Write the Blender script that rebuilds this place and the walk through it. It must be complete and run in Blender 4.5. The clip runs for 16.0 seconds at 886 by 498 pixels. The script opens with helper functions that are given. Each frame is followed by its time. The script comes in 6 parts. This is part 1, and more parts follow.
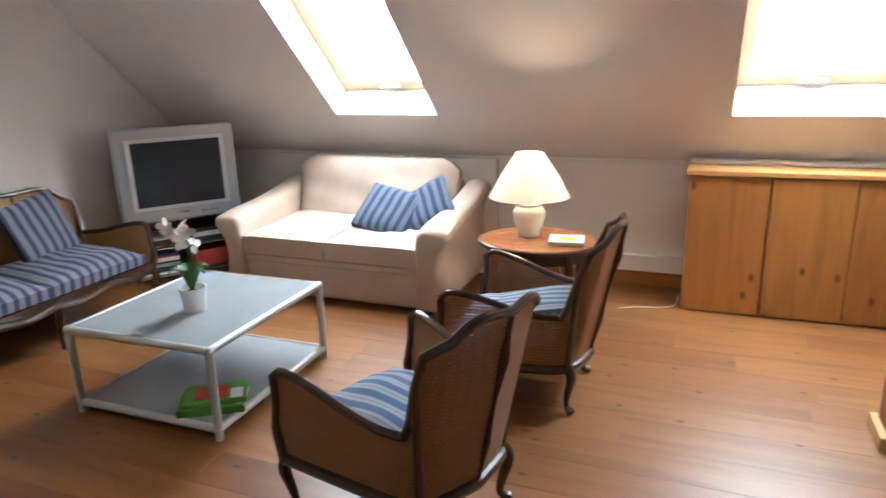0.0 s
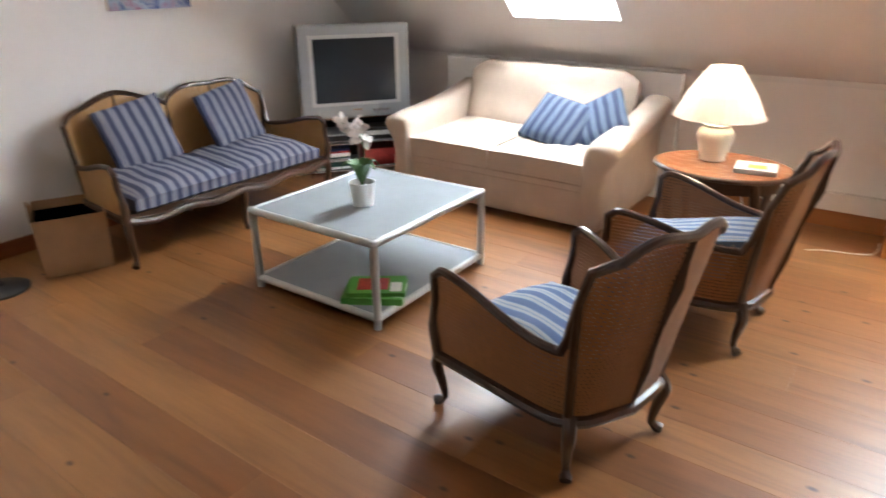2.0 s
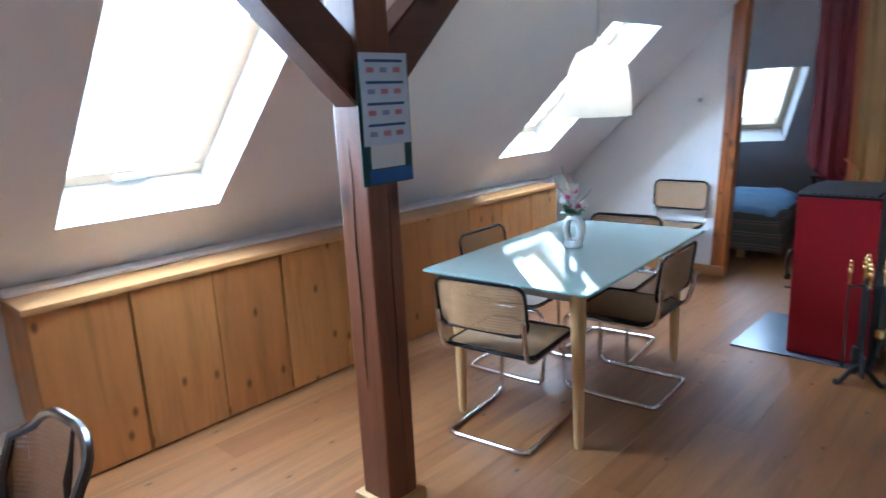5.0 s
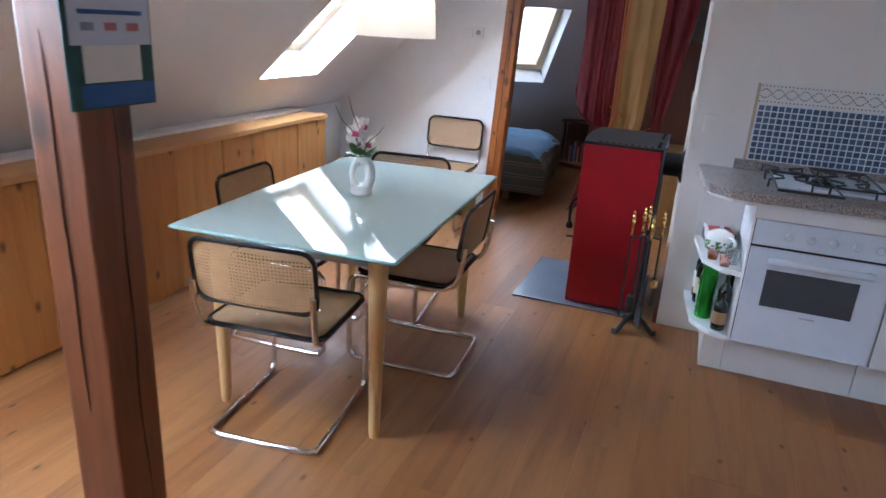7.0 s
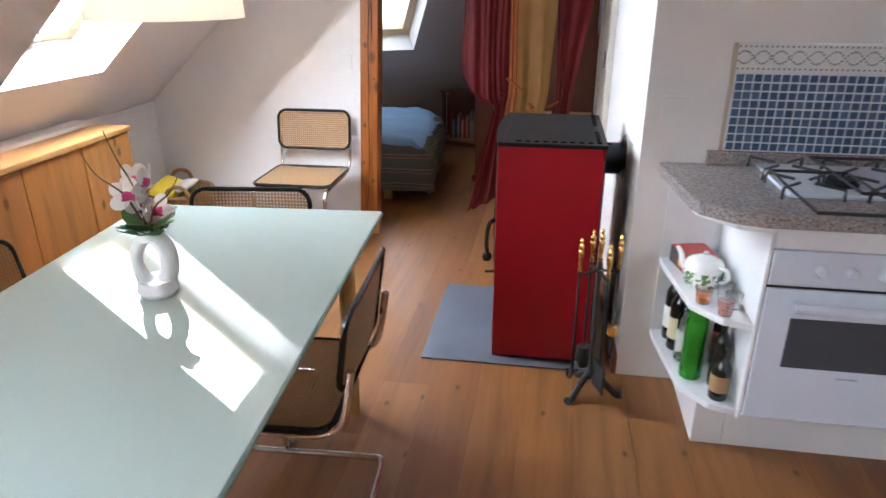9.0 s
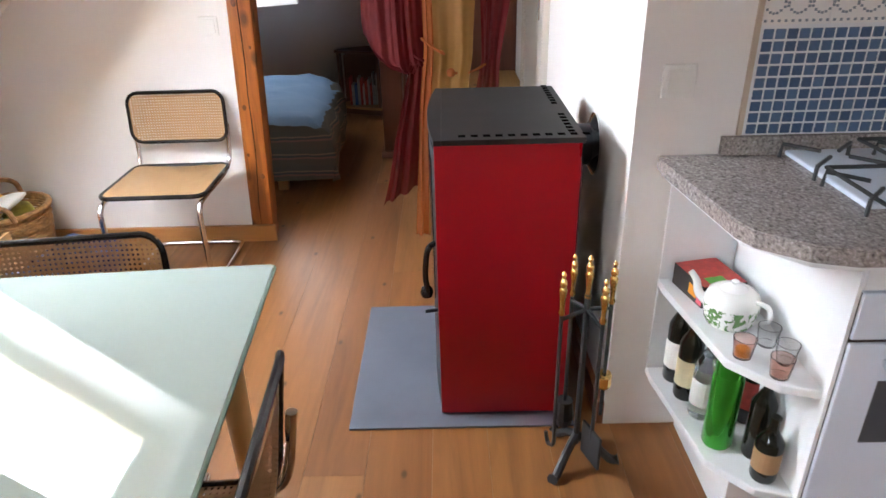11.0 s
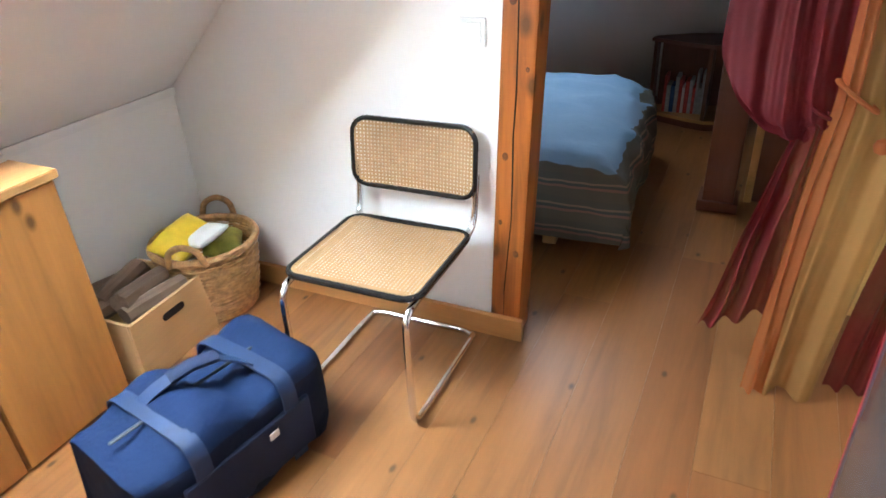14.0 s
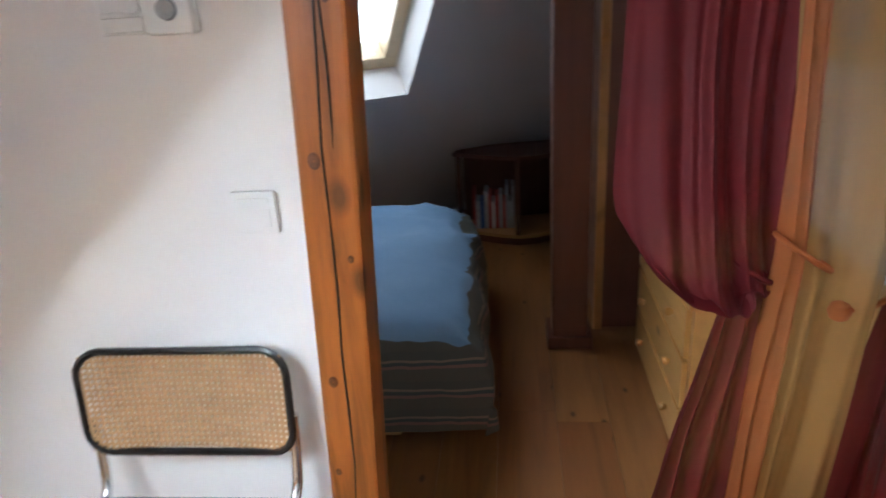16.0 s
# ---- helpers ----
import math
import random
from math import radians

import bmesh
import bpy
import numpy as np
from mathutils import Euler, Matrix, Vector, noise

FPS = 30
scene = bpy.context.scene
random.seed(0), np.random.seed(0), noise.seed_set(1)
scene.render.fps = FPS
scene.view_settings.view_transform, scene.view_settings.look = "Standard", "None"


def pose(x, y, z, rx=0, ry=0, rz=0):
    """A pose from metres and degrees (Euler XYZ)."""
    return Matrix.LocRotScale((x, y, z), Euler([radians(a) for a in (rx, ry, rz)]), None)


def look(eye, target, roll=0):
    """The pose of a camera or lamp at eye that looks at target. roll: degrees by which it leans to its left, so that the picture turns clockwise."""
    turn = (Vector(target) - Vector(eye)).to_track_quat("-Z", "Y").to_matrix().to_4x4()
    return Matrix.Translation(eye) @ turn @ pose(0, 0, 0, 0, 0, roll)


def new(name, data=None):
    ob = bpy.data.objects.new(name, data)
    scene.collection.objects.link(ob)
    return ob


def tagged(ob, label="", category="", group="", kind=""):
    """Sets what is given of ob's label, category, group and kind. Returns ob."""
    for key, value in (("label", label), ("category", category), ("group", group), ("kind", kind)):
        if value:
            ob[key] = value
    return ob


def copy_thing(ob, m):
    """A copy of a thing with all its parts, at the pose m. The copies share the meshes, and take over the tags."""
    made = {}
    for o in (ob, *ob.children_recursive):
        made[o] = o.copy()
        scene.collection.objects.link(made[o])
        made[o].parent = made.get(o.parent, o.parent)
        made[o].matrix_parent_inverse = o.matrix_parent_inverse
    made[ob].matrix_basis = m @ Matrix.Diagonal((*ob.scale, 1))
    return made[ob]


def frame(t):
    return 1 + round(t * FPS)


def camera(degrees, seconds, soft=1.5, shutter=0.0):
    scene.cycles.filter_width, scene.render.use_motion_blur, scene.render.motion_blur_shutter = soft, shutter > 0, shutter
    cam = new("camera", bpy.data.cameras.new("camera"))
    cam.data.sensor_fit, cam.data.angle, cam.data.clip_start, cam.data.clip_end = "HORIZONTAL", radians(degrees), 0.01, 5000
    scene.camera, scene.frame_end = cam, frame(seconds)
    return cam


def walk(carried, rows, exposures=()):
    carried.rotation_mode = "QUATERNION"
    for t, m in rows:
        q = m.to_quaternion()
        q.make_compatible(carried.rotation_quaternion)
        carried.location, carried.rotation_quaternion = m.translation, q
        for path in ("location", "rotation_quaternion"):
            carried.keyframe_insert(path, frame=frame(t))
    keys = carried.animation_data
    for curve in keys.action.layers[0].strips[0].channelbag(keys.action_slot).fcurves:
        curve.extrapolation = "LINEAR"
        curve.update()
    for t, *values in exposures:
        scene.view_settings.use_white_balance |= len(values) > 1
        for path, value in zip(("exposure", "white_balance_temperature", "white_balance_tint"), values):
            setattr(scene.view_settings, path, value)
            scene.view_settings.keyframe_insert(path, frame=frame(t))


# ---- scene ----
cam = camera(68.1, 16.0, shutter=0.4)
PATH = [
    (0, (0.31, 0.315, 1.389), (-0.411, 2.097, 0.838), -1.6),
    (0.5, (0.268, 0.306, 1.376), (-0.69, 1.97, 0.816), -1.8),
    (1, (0.233, 0.281, 1.363), (-0.928, 1.792, 0.756), -1.6),
    (1.5, (0.235, 0.299, 1.352), (-0.971, 1.717, 0.621), -1.2),
    (2, (0.243, 0.338, 1.347), (-0.843, 1.823, 0.564), -0.6),
    (2.5, (0.232, 0.405, 1.359), (-0.442, 2.117, 0.574), 0.5),
    (3, (0.127, 0.536, 1.473), (-0.155, 2.394, 0.786), -1.1),
    (3.5, (0.031, 0.687, 1.513), (0.181, 2.592, 0.923), 0.7),
    (4, (-0.136, 0.844, 1.508), (0.434, 2.69, 0.991), -2.2),
    (4.5, (-0.258, 1.004, 1.504), (0.822, 2.624, 1.045), -0.5),
    (5, (-0.423, 1.162, 1.517), (1.001, 2.493, 1.069), -2.8),
    (5.2, (-0.449, 1.2, 1.518), (1.059, 2.436, 1.072), -3.2),
    (7.3, (0.114, 1.636, 1.459), (1.9, 2.244, 0.797), 3.1),
    (7.5, (0.209, 1.596, 1.466), (2.004, 2.212, 0.836), 0.7),
    (8, (0.514, 1.697, 1.47), (2.369, 2.108, 0.846), 0.1),
    (8.5, (0.815, 1.815, 1.465), (2.666, 2.073, 0.754), -0.6),
    (9, (1.068, 1.959, 1.465), (2.897, 2.26, 0.714), -0.1),
    (9.2, (1.13, 2.014, 1.459), (2.952, 2.286, 0.68), -1.2),
    (11.3, (1.916, 2.117, 1.407), (3.708, 2.13, 0.517), -1.4),
    (11.5, (1.986, 2.122, 1.396), (3.77, 2.203, 0.497), -1.7),
    (12, (2.224, 2.143, 1.403), (3.998, 2.058, 0.482), -1.8),
    (12.5, (2.398, 2.192, 1.389), (4.159, 1.995, 0.46), 1.5),
    (13, (2.648, 2.239, 1.402), (4.402, 2.411, 0.457), -0.8),
    (13.5, (2.829, 2.273, 1.355), (4.451, 2.957, 0.406), -4.6),
    (14, (3.063, 2.389, 1.433), (4.62, 3.17, 0.45), -3.1),
    (14.5, (3.254, 2.41, 1.434), (4.957, 3.088, 0.634), -4.3),
    (15, (3.48, 2.455, 1.428), (5.249, 3.005, 0.674), -4.0),
    (15.5, (3.631, 2.523, 1.399), (5.412, 3.07, 0.672), -2.6),
    (16, (3.744, 2.679, 1.419), (5.583, 2.898, 0.665), -3.8),
]
EXPOSURES = [
    (0.0, 0.05, 6100, 9), (1.5, 0.3, 6500, 11), (2.5, 0.25, 5700, 8), (3.0, 0.4, 5000, 3), (3.5, 0.4, 4750, 1), (5.0, -0.05, 4550, 2), (7.5, 0.0, 5300, 11),
    (8.0, 0.0, 5400, 11), (8.5, 0.2, 5650, 11), (9.0, 0.3, 5850, 12), (11.3, 0.4, 6200, 12), (12.5, 0.6, 6100, 12), (13.5, 0.95, 5650, 7), (14.0, 0.7, 5650, 4),
    (14.5, 0.35, 5700, 4), (15.5, 0.2, 5650, 5), (16.0, 0.1, 5650, 6),
]
walk(cam, [(t, look(eye, target, roll)) for t, eye, target, roll in PATH], EXPOSURES)

# ---- world and light ----
world = bpy.data.worlds.new("sky")
scene.world = world
world.use_nodes = True
wn = world.node_tree
sky = wn.nodes.new("ShaderNodeTexSky")
sky.sky_type, sky.sun_disc = "NISHITA", False
sky.sun_elevation, sky.sun_rotation = radians(23), radians(293)
wn.links.new(sky.outputs[0], wn.nodes["Background"].inputs[0])
wn.nodes["Background"].inputs[1].default_value = 0.12

# low hazy sun from the west
sun_data = bpy.data.lights.new("sun", "SUN")
sun_data.energy, sun_data.angle, sun_data.color = 5.0, radians(13), (1.0, 0.94, 0.86)
new("sun", sun_data).matrix_world = look((0, 0, 9), (0.843, -0.366, 8.607))

SLOPE = math.atan(0.93)
KNEE_Y, KNEE_Z = 4.41, 0.79
CS, SN = math.cos(SLOPE), math.sin(SLOPE)
ROOF = Matrix(((1, 0, 0, 0), (0, -CS, SN, KNEE_Y), (0, SN, CS, KNEE_Z), (0, 0, 0, 1)))
DEPTH = 0.25
SILL, HEAD = 0.414, 1.66
WINDOWS = [(-1.946, -1.242), (0.428, 1.151), (3.363, 4.018)]


def area_light(name, m, sx, sy, watts, colour):
    data = bpy.data.lights.new(name, "AREA")
    data.shape, data.size, data.size_y, data.energy, data.color = "RECTANGLE", sx, sy, watts, colour
    ob = new(name, data)
    ob.matrix_world = m
    return ob


DAY = (0.84, 0.93, 1.0)
# sky light above each roof window, reaching past the opening to the west, where the sky is open
SKY_WATTS = 128
for x0, x1 in WINDOWS:
    lx0, lx1, ly0, ly1 = x0 - 1.0, x1 + 0.3, SILL - 0.15, HEAD + 0.15
    area_light("window_daylight", ROOF @ pose((lx0 + lx1) / 2, (ly0 + ly1) / 2, DEPTH + 0.13), lx1 - lx0, ly1 - ly0, SKY_WATTS * (lx1 - lx0) * (ly1 - ly0), DAY)

# the bedroom's end slope: local x along its foot, y up the slope, z outwards
BETA = radians(48)
HC, HS = math.cos(radians(30)), math.sin(radians(30))
CB, SB = math.cos(BETA), math.sin(BETA)
HIP = Matrix(((-HS, -CB * HC, SB * HC, 6.96), (HC, -CB * HS, SB * HS, 3.19), (0, SB, CB, 0.856), (0, 0, 0, 1)))


def point_light(name, p, watts, colour, radius):
    data = bpy.data.lights.new(name, "POINT")
    data.energy, data.color, data.shadow_soft_size = watts, colour, radius
    ob = new(name, data)
    ob.location = p
    return ob


WARM = (1.0, 0.78, 0.53)
point_light("table_lamp_bulb", (-0.50, 3.50, 0.825), 8.0, WARM, 0.03)
point_light("pendant_bulb", (2.42, 2.77, 1.56), 2.5, WARM, 0.03)
point_light("floor_lamp_bulb", (-3.12, 1.15, 1.72), 5, WARM, 0.03)

# ---- materials ----


class Mat:
    """A node material under construction."""

    def __init__(self, name, rough=0.5, metal=0.0, **extra):
        self.m = bpy.data.materials.new(name)
        self.m.use_nodes = True
        self.t = self.m.node_tree
        self.b = self.t.nodes["Principled BSDF"]
        self.set(Roughness=rough, Metallic=metal, **extra)

    def set(self, **values):
        for key, value in values.items():
            self.b.inputs[key.replace("_", " ")].default_value = value

    def node(self, kind, **props):
        n = self.t.nodes.new(kind)
        for key, value in props.items():
            if key == "operation":
                n.operation = value
            elif key == "blend_type":
                n.blend_type = value
            elif key == "data_type":
                n.data_type = value
            else:
                n.inputs[key.replace("_", " ")].default_value = value
        return n

    def link(self, a, b):
        self.t.links.new(a, b)

    def coords(self, scale=(1, 1, 1), use="Object", rot=(0, 0, 0)):
        tc = self.t.nodes.new("ShaderNodeTexCoord")
        mp = self.t.nodes.new("ShaderNodeMapping")
        mp.inputs["Scale"].default_value = scale
        mp.inputs["Rotation"].default_value = rot
        self.link(tc.outputs[use], mp.inputs["Vector"])
        return mp.outputs[0]

    def noise(self, vec, scale, detail=3.0, rough=0.55, distortion=0.0):
        n = self.node("ShaderNodeTexNoise", Scale=scale, Detail=detail, Roughness=rough, Distortion=distortion)
        self.link(vec, n.inputs["Vector"])
        return n.outputs["Fac"]

    def ramp(self, fac, stops, constant=False):
        r = self.t.nodes.new("ShaderNodeValToRGB")
        if constant:
            r.color_ramp.interpolation = "CONSTANT"
        while len(r.color_ramp.elements) < len(stops):
            r.color_ramp.elements.new(0.5)
        for e, (p, c) in zip(r.color_ramp.elements, stops):
            e.position, e.color = p, (*c, 1)
        self.link(fac, r.inputs[0])
        return r.outputs[0]

    def mix(self, fac, a, b, blend="MIX"):
        n = self.t.nodes.new("ShaderNodeMix")
        n.data_type, n.blend_type = "RGBA", blend
        for sock, v in ((n.inputs[0], fac), (n.inputs[6], a), (n.inputs[7], b)):
            if isinstance(v, (int, float)):
                sock.default_value = v
            elif isinstance(v, tuple):
                sock.default_value = (*v, 1)
            else:
                self.link(v, sock)
        return n.outputs[2]

    def calc(self, op, a, b=0.0):
        n = self.t.nodes.new("ShaderNodeMath")
        n.operation = op
        for sock, v in zip(n.inputs, (a, b)):
            if isinstance(v, (int, float)):
                sock.default_value = v
            else:
                self.link(v, sock)
        return n.outputs[0]

    def colour(self, out):
        if isinstance(out, tuple):
            self.b.inputs["Base Color"].default_value = (*out, 1)
        else:
            self.link(out, self.b.inputs["Base Color"])

    def bump(self, height, strength=0.2, distance=0.002):
        n = self.node("ShaderNodeBump", Strength=strength, Distance=distance)
        self.link(height, n.inputs["Height"])
        self.link(n.outputs[0], self.b.inputs["Normal"])

    def roughness(self, fac, lo, hi):
        n = self.t.nodes.new("ShaderNodeMapRange")
        n.inputs["To Min"].default_value, n.inputs["To Max"].default_value = lo, hi
        self.link(fac, n.inputs["Value"])
        self.link(n.outputs[0], self.b.inputs["Roughness"])


def scaled(c, k):
    return tuple(min(1.0, v * k) for v in c)


def plain(name, c, rough=0.5, metal=0.0, vary=0.12, scale=9.0, bump=0.08, **extra):
    k = Mat(name, rough, metal, **extra)
    v = k.coords()
    big, fine = k.noise(v, scale, 4), k.noise(v, scale * 14, 3)
    col = k.mix(k.ramp(big, [(0.3, (0, 0, 0)), (0.7, (1, 1, 1))]), scaled(c, 1 - vary), scaled(c, 1 + vary))
    k.colour(col)
    k.roughness(big, max(0.02, rough - 0.08), min(1, rough + 0.08))
    if bump:
        k.bump(fine, bump, 0.001)
    return k.m


def wood(name, c, along="x", rough=0.35, knots=0.0, contrast=0.35, ring=22.0, per_piece=0.0, offset_by_piece=False, coat=0.0, knot_size=0.1):
    """Sawn wood with grain along one axis, and dark knots."""
    k = Mat(name, rough, 0.0, Coat_Weight=coat, Coat_Roughness=0.28)
    stretch = {"x": (0.09, 1, 1), "y": (1, 0.09, 1), "z": (1, 1, 0.09)}[along]
    v = k.coords()
    if offset_by_piece:
        info = k.t.nodes.new("ShaderNodeObjectInfo")
        add = k.t.nodes.new("ShaderNodeVectorMath")
        add.operation = "ADD"
        comb = k.t.nodes.new("ShaderNodeCombineXYZ")
        for i, f in enumerate((31.0, 17.0, 9.0)):
            k.link(k.calc("MULTIPLY", info.outputs["Random"], f), comb.inputs[i])
        k.link(v, add.inputs[0])
        k.link(comb.outputs[0], add.inputs[1])
        v = add.outputs[0]
    mp = k.t.nodes.new("ShaderNodeMapping")
    mp.inputs["Scale"].default_value = stretch
    k.link(v, mp.inputs["Vector"])
    g = k.noise(mp.outputs[0], ring, 5, 0.6, 0.6)
    fine = k.noise(mp.outputs[0], ring * 7, 3)
    blot = k.noise(mp.outputs[0], 2.6, 1)
    col = k.ramp(g, [(0.25, scaled(c, 1 - contrast)), (0.5, c), (0.78, scaled(c, 1 + contrast * 0.55))])
    col = k.mix(k.calc("MULTIPLY", fine, 0.35), col, scaled(c, 0.55))
    col = k.mix(k.calc("MULTIPLY", blot, 0.4), col, scaled(c, 0.72))
    if knots:
        sep = k.t.nodes.new("ShaderNodeSeparateXYZ")
        k.link(v, sep.inputs[0])
        flat = k.t.nodes.new("ShaderNodeCombineXYZ")
        if along == "z":
            k.link(k.calc("ADD", sep.outputs[0], sep.outputs[1]), flat.inputs[0])
            k.link(k.calc("MULTIPLY", sep.outputs[2], 0.55), flat.inputs[1])
        else:
            k.link(k.calc("MULTIPLY", sep.outputs[0 if along == "x" else 1], 0.55), flat.inputs[0])
            k.link(k.calc("ADD", sep.outputs[1 if along == "x" else 0], sep.outputs[2]), flat.inputs[1])
        vor = k.t.nodes.new("ShaderNodeTexVoronoi")
        vor.voronoi_dimensions = "2D"
        vor.inputs["Scale"].default_value = knots
        k.link(flat.outputs[0], vor.inputs["Vector"])
        spot = k.ramp(vor.outputs["Distance"], [(knot_size * 0.35, (1, 1, 1)), (knot_size, (0, 0, 0))])
        cell = k.t.nodes.new("ShaderNodeSeparateColor")
        k.link(vor.outputs["Color"], cell.inputs[0])
        pick = k.calc("GREATER_THAN", cell.outputs[0], 0.45)
        col = k.mix(k.calc("MULTIPLY", spot, pick), col, scaled(c, 0.28))
    if per_piece:
        info = k.t.nodes.new("ShaderNodeObjectInfo")
        tone = k.ramp(info.outputs["Random"], [(0.0, (1 - per_piece, 1 - per_piece * 1.45, 1 - per_piece * 1.7)), (0.35, (0.98, 0.94, 0.9)), (0.6, (1.0, 1.0, 1.0)), (1.0, (1 + per_piece * 0.45, 1 + per_piece * 0.5, 1 + per_piece * 0.45))])
        col = k.mix(1.0, col, tone, "MULTIPLY")
    k.colour(col)
    k.roughness(fine, rough - 0.06, rough + 0.08)
    k.bump(fine, 0.12, 0.0015)
    return k.m


def stripes(name, dark, light, mid, period, axis=0):
    """Woven ticking: wide and narrow stripes across one local axis."""
    k = Mat(name, 0.85)
    v = k.coords()
    sep = k.t.nodes.new("ShaderNodeSeparateXYZ")
    k.link(v, sep.inputs[0])
    wob = k.calc("MULTIPLY", k.noise(v, 5, 2), period * 0.35)
    f = k.calc("FRACT", k.calc("DIVIDE", k.calc("ADD", sep.outputs[axis], wob), period))
    col = k.ramp(f, [(0.0, dark), (0.40, mid), (0.46, light), (0.66, mid), (0.72, light), (0.92, mid), (0.97, dark)], True)
    col = k.mix(k.calc("MULTIPLY", k.noise(v, 420, 2), 0.35), col, scaled(light, 0.6))
    k.colour(col)
    k.bump(k.noise(v, 500, 2), 0.35, 0.002)
    return k.m


def cane(name, c, pitch=0.0125, hole=0.30, see=True):
    """Cane webbing with open holes, laid out in the mesh's own UV map in metres."""
    k = Mat(name, 0.45)
    tc = k.t.nodes.new("ShaderNodeUVMap")
    sep = k.t.nodes.new("ShaderNodeSeparateXYZ")
    k.link(tc.outputs[0], sep.inputs[0])
    cells = []
    for i in (0, 1):
        f = k.calc("FRACT", k.calc("DIVIDE", sep.outputs[i], pitch))
        cells.append(k.calc("ABSOLUTE", k.calc("SUBTRACT", f, 0.5)))
    d2 = k.calc("ADD", k.calc("MULTIPLY", cells[0], cells[0]), k.calc("MULTIPLY", cells[1], cells[1]))
    inside = k.calc("LESS_THAN", d2, hole * hole)
    v = k.coords()
    col = k.mix(k.noise(v, 30, 3), scaled(c, 0.75), scaled(c, 1.15))
    k.colour(col)
    strand = k.calc("ADD", k.calc("MULTIPLY", cells[0], 1.0), k.calc("MULTIPLY", cells[1], 1.0))
    k.bump(strand, 0.5, 0.002)
    if see:
        tr = k.t.nodes.new("ShaderNodeBsdfTransparent")
        mx = k.t.nodes.new("ShaderNodeMixShader")
        out = k.t.nodes["Material Output"]
        k.link(inside, mx.inputs[0])
        k.link(k.b.outputs[0], mx.inputs[1])
        k.link(tr.outputs[0], mx.inputs[2])
        k.link(mx.outputs[0], out.inputs[0])
    return k.m


def sheer(name, c, through_amount=0.35):
    """Thin curtain voile: part open weave, part translucent cloth."""
    k = Mat(name, 0.7)
    v = k.coords()
    col = k.mix(k.noise(v, 3.5, 4), scaled(c, 0.8), scaled(c, 1.15))
    k.colour(col)
    tl = k.t.nodes.new("ShaderNodeBsdfTranslucent")
    k.link(col, tl.inputs[0])
    tr = k.t.nodes.new("ShaderNodeBsdfTransparent")
    a, b = k.t.nodes.new("ShaderNodeMixShader"), k.t.nodes.new("ShaderNodeMixShader")
    a.inputs[0].default_value, b.inputs[0].default_value = 0.45, through_amount
    k.link(k.b.outputs[0], a.inputs[1])
    k.link(tl.outputs[0], a.inputs[2])
    k.link(a.outputs[0], b.inputs[1])
    k.link(tr.outputs[0], b.inputs[2])
    k.link(b.outputs[0], k.t.nodes["Material Output"].inputs[0])
    return k.m


def glassy(name, c=(1, 1, 1), rough=0.0):
    k = Mat(name, rough)
    k.set(Transmission_Weight=1.0, IOR=1.45)
    k.colour(c)
    return k.m


def shade_cloth(name, c, amount=0.55):
    k = Mat(name, 0.8)
    v = k.coords()
    k.colour(k.mix(k.noise(v, 40, 3), scaled(c, 0.92), c))
    tl = k.t.nodes.new("ShaderNodeBsdfTranslucent")
    tl.inputs[0].default_value = (*c, 1)
    a = k.t.nodes.new("ShaderNodeMixShader")
    a.inputs[0].default_value = amount
    k.link(k.b.outputs[0], a.inputs[1])
    k.link(tl.outputs[0], a.inputs[2])
    k.link(a.outputs[0], k.t.nodes["Material Output"].inputs[0])
    return k.m


PLASTER = plain("plaster", (0.82, 0.795, 0.77), 0.85, vary=0.025, scale=2.2, bump=0.25)
PLASTER_CEIL = plain("slope_plaster", (0.79, 0.755, 0.735), 0.85, vary=0.025, scale=1.6, bump=0.25)
WHITE_TRIM = plain("white_trim", (0.78, 0.76, 0.74), 0.5, vary=0.03)
FLOOR_WOOD = wood("pine_floorboard", (0.272, 0.113, 0.033), "x", 0.40, knots=4.6, contrast=0.5, ring=13, per_piece=0.22, offset_by_piece=True, coat=0.08, knot_size=0.055)
FLOOR_UNDER = plain("floor_joint", (0.12, 0.055, 0.02), 0.8)
CAB_WOOD = wood("pine_panel", (0.50, 0.218, 0.052), "z", 0.42, knots=5.5, contrast=0.42, ring=16, per_piece=0.16, offset_by_piece=True)
CAB_TOP = wood("pine_cabinet_top", (0.54, 0.28, 0.095), "x", 0.4, knots=2.0, contrast=0.2, ring=14)
SKIRT_WOOD = wood("skirting_wood", (0.42, 0.17, 0.055), "x", 0.35, contrast=0.25)
SKIRT_WOOD_Y = wood("skirting_wood_across", (0.52, 0.24, 0.075), "y", 0.35, contrast=0.25)
SKIRT_DARK = wood("red_skirting", (0.25, 0.085, 0.035), "y", 0.35, contrast=0.25)
BEAM = wood("oak_beam", (0.36, 0.105, 0.016), "z", 0.38, knots=7.5, contrast=0.85, ring=17, knot_size=0.19)
BEAM_DARK = wood("dark_beam", (0.215, 0.070, 0.025), "z", 0.45, knots=2.5, contrast=0.5, ring=24)
BEAM_BRACE = wood("dark_brace", (0.14, 0.055, 0.028), "x", 0.5, knots=2.5, contrast=0.4, ring=16)
KNOT_WOOD = plain("dark_knot", (0.11, 0.03, 0.009), 0.45, vary=0.4, scale=60)
# near-black without gloss: shade in vent slots and paper bag, as colour
RECESS_BLACK = plain("recess_black", (0.002, 0.002, 0.002), 0.9, bump=0, Specular_IOR_Level=0.0)
CRACK = plain("crack_shadow", (0.02, 0.01, 0.006), 0.9)
SASH = wood("sash_pine", (0.70, 0.54, 0.34), "x", 0.35, contrast=0.15)
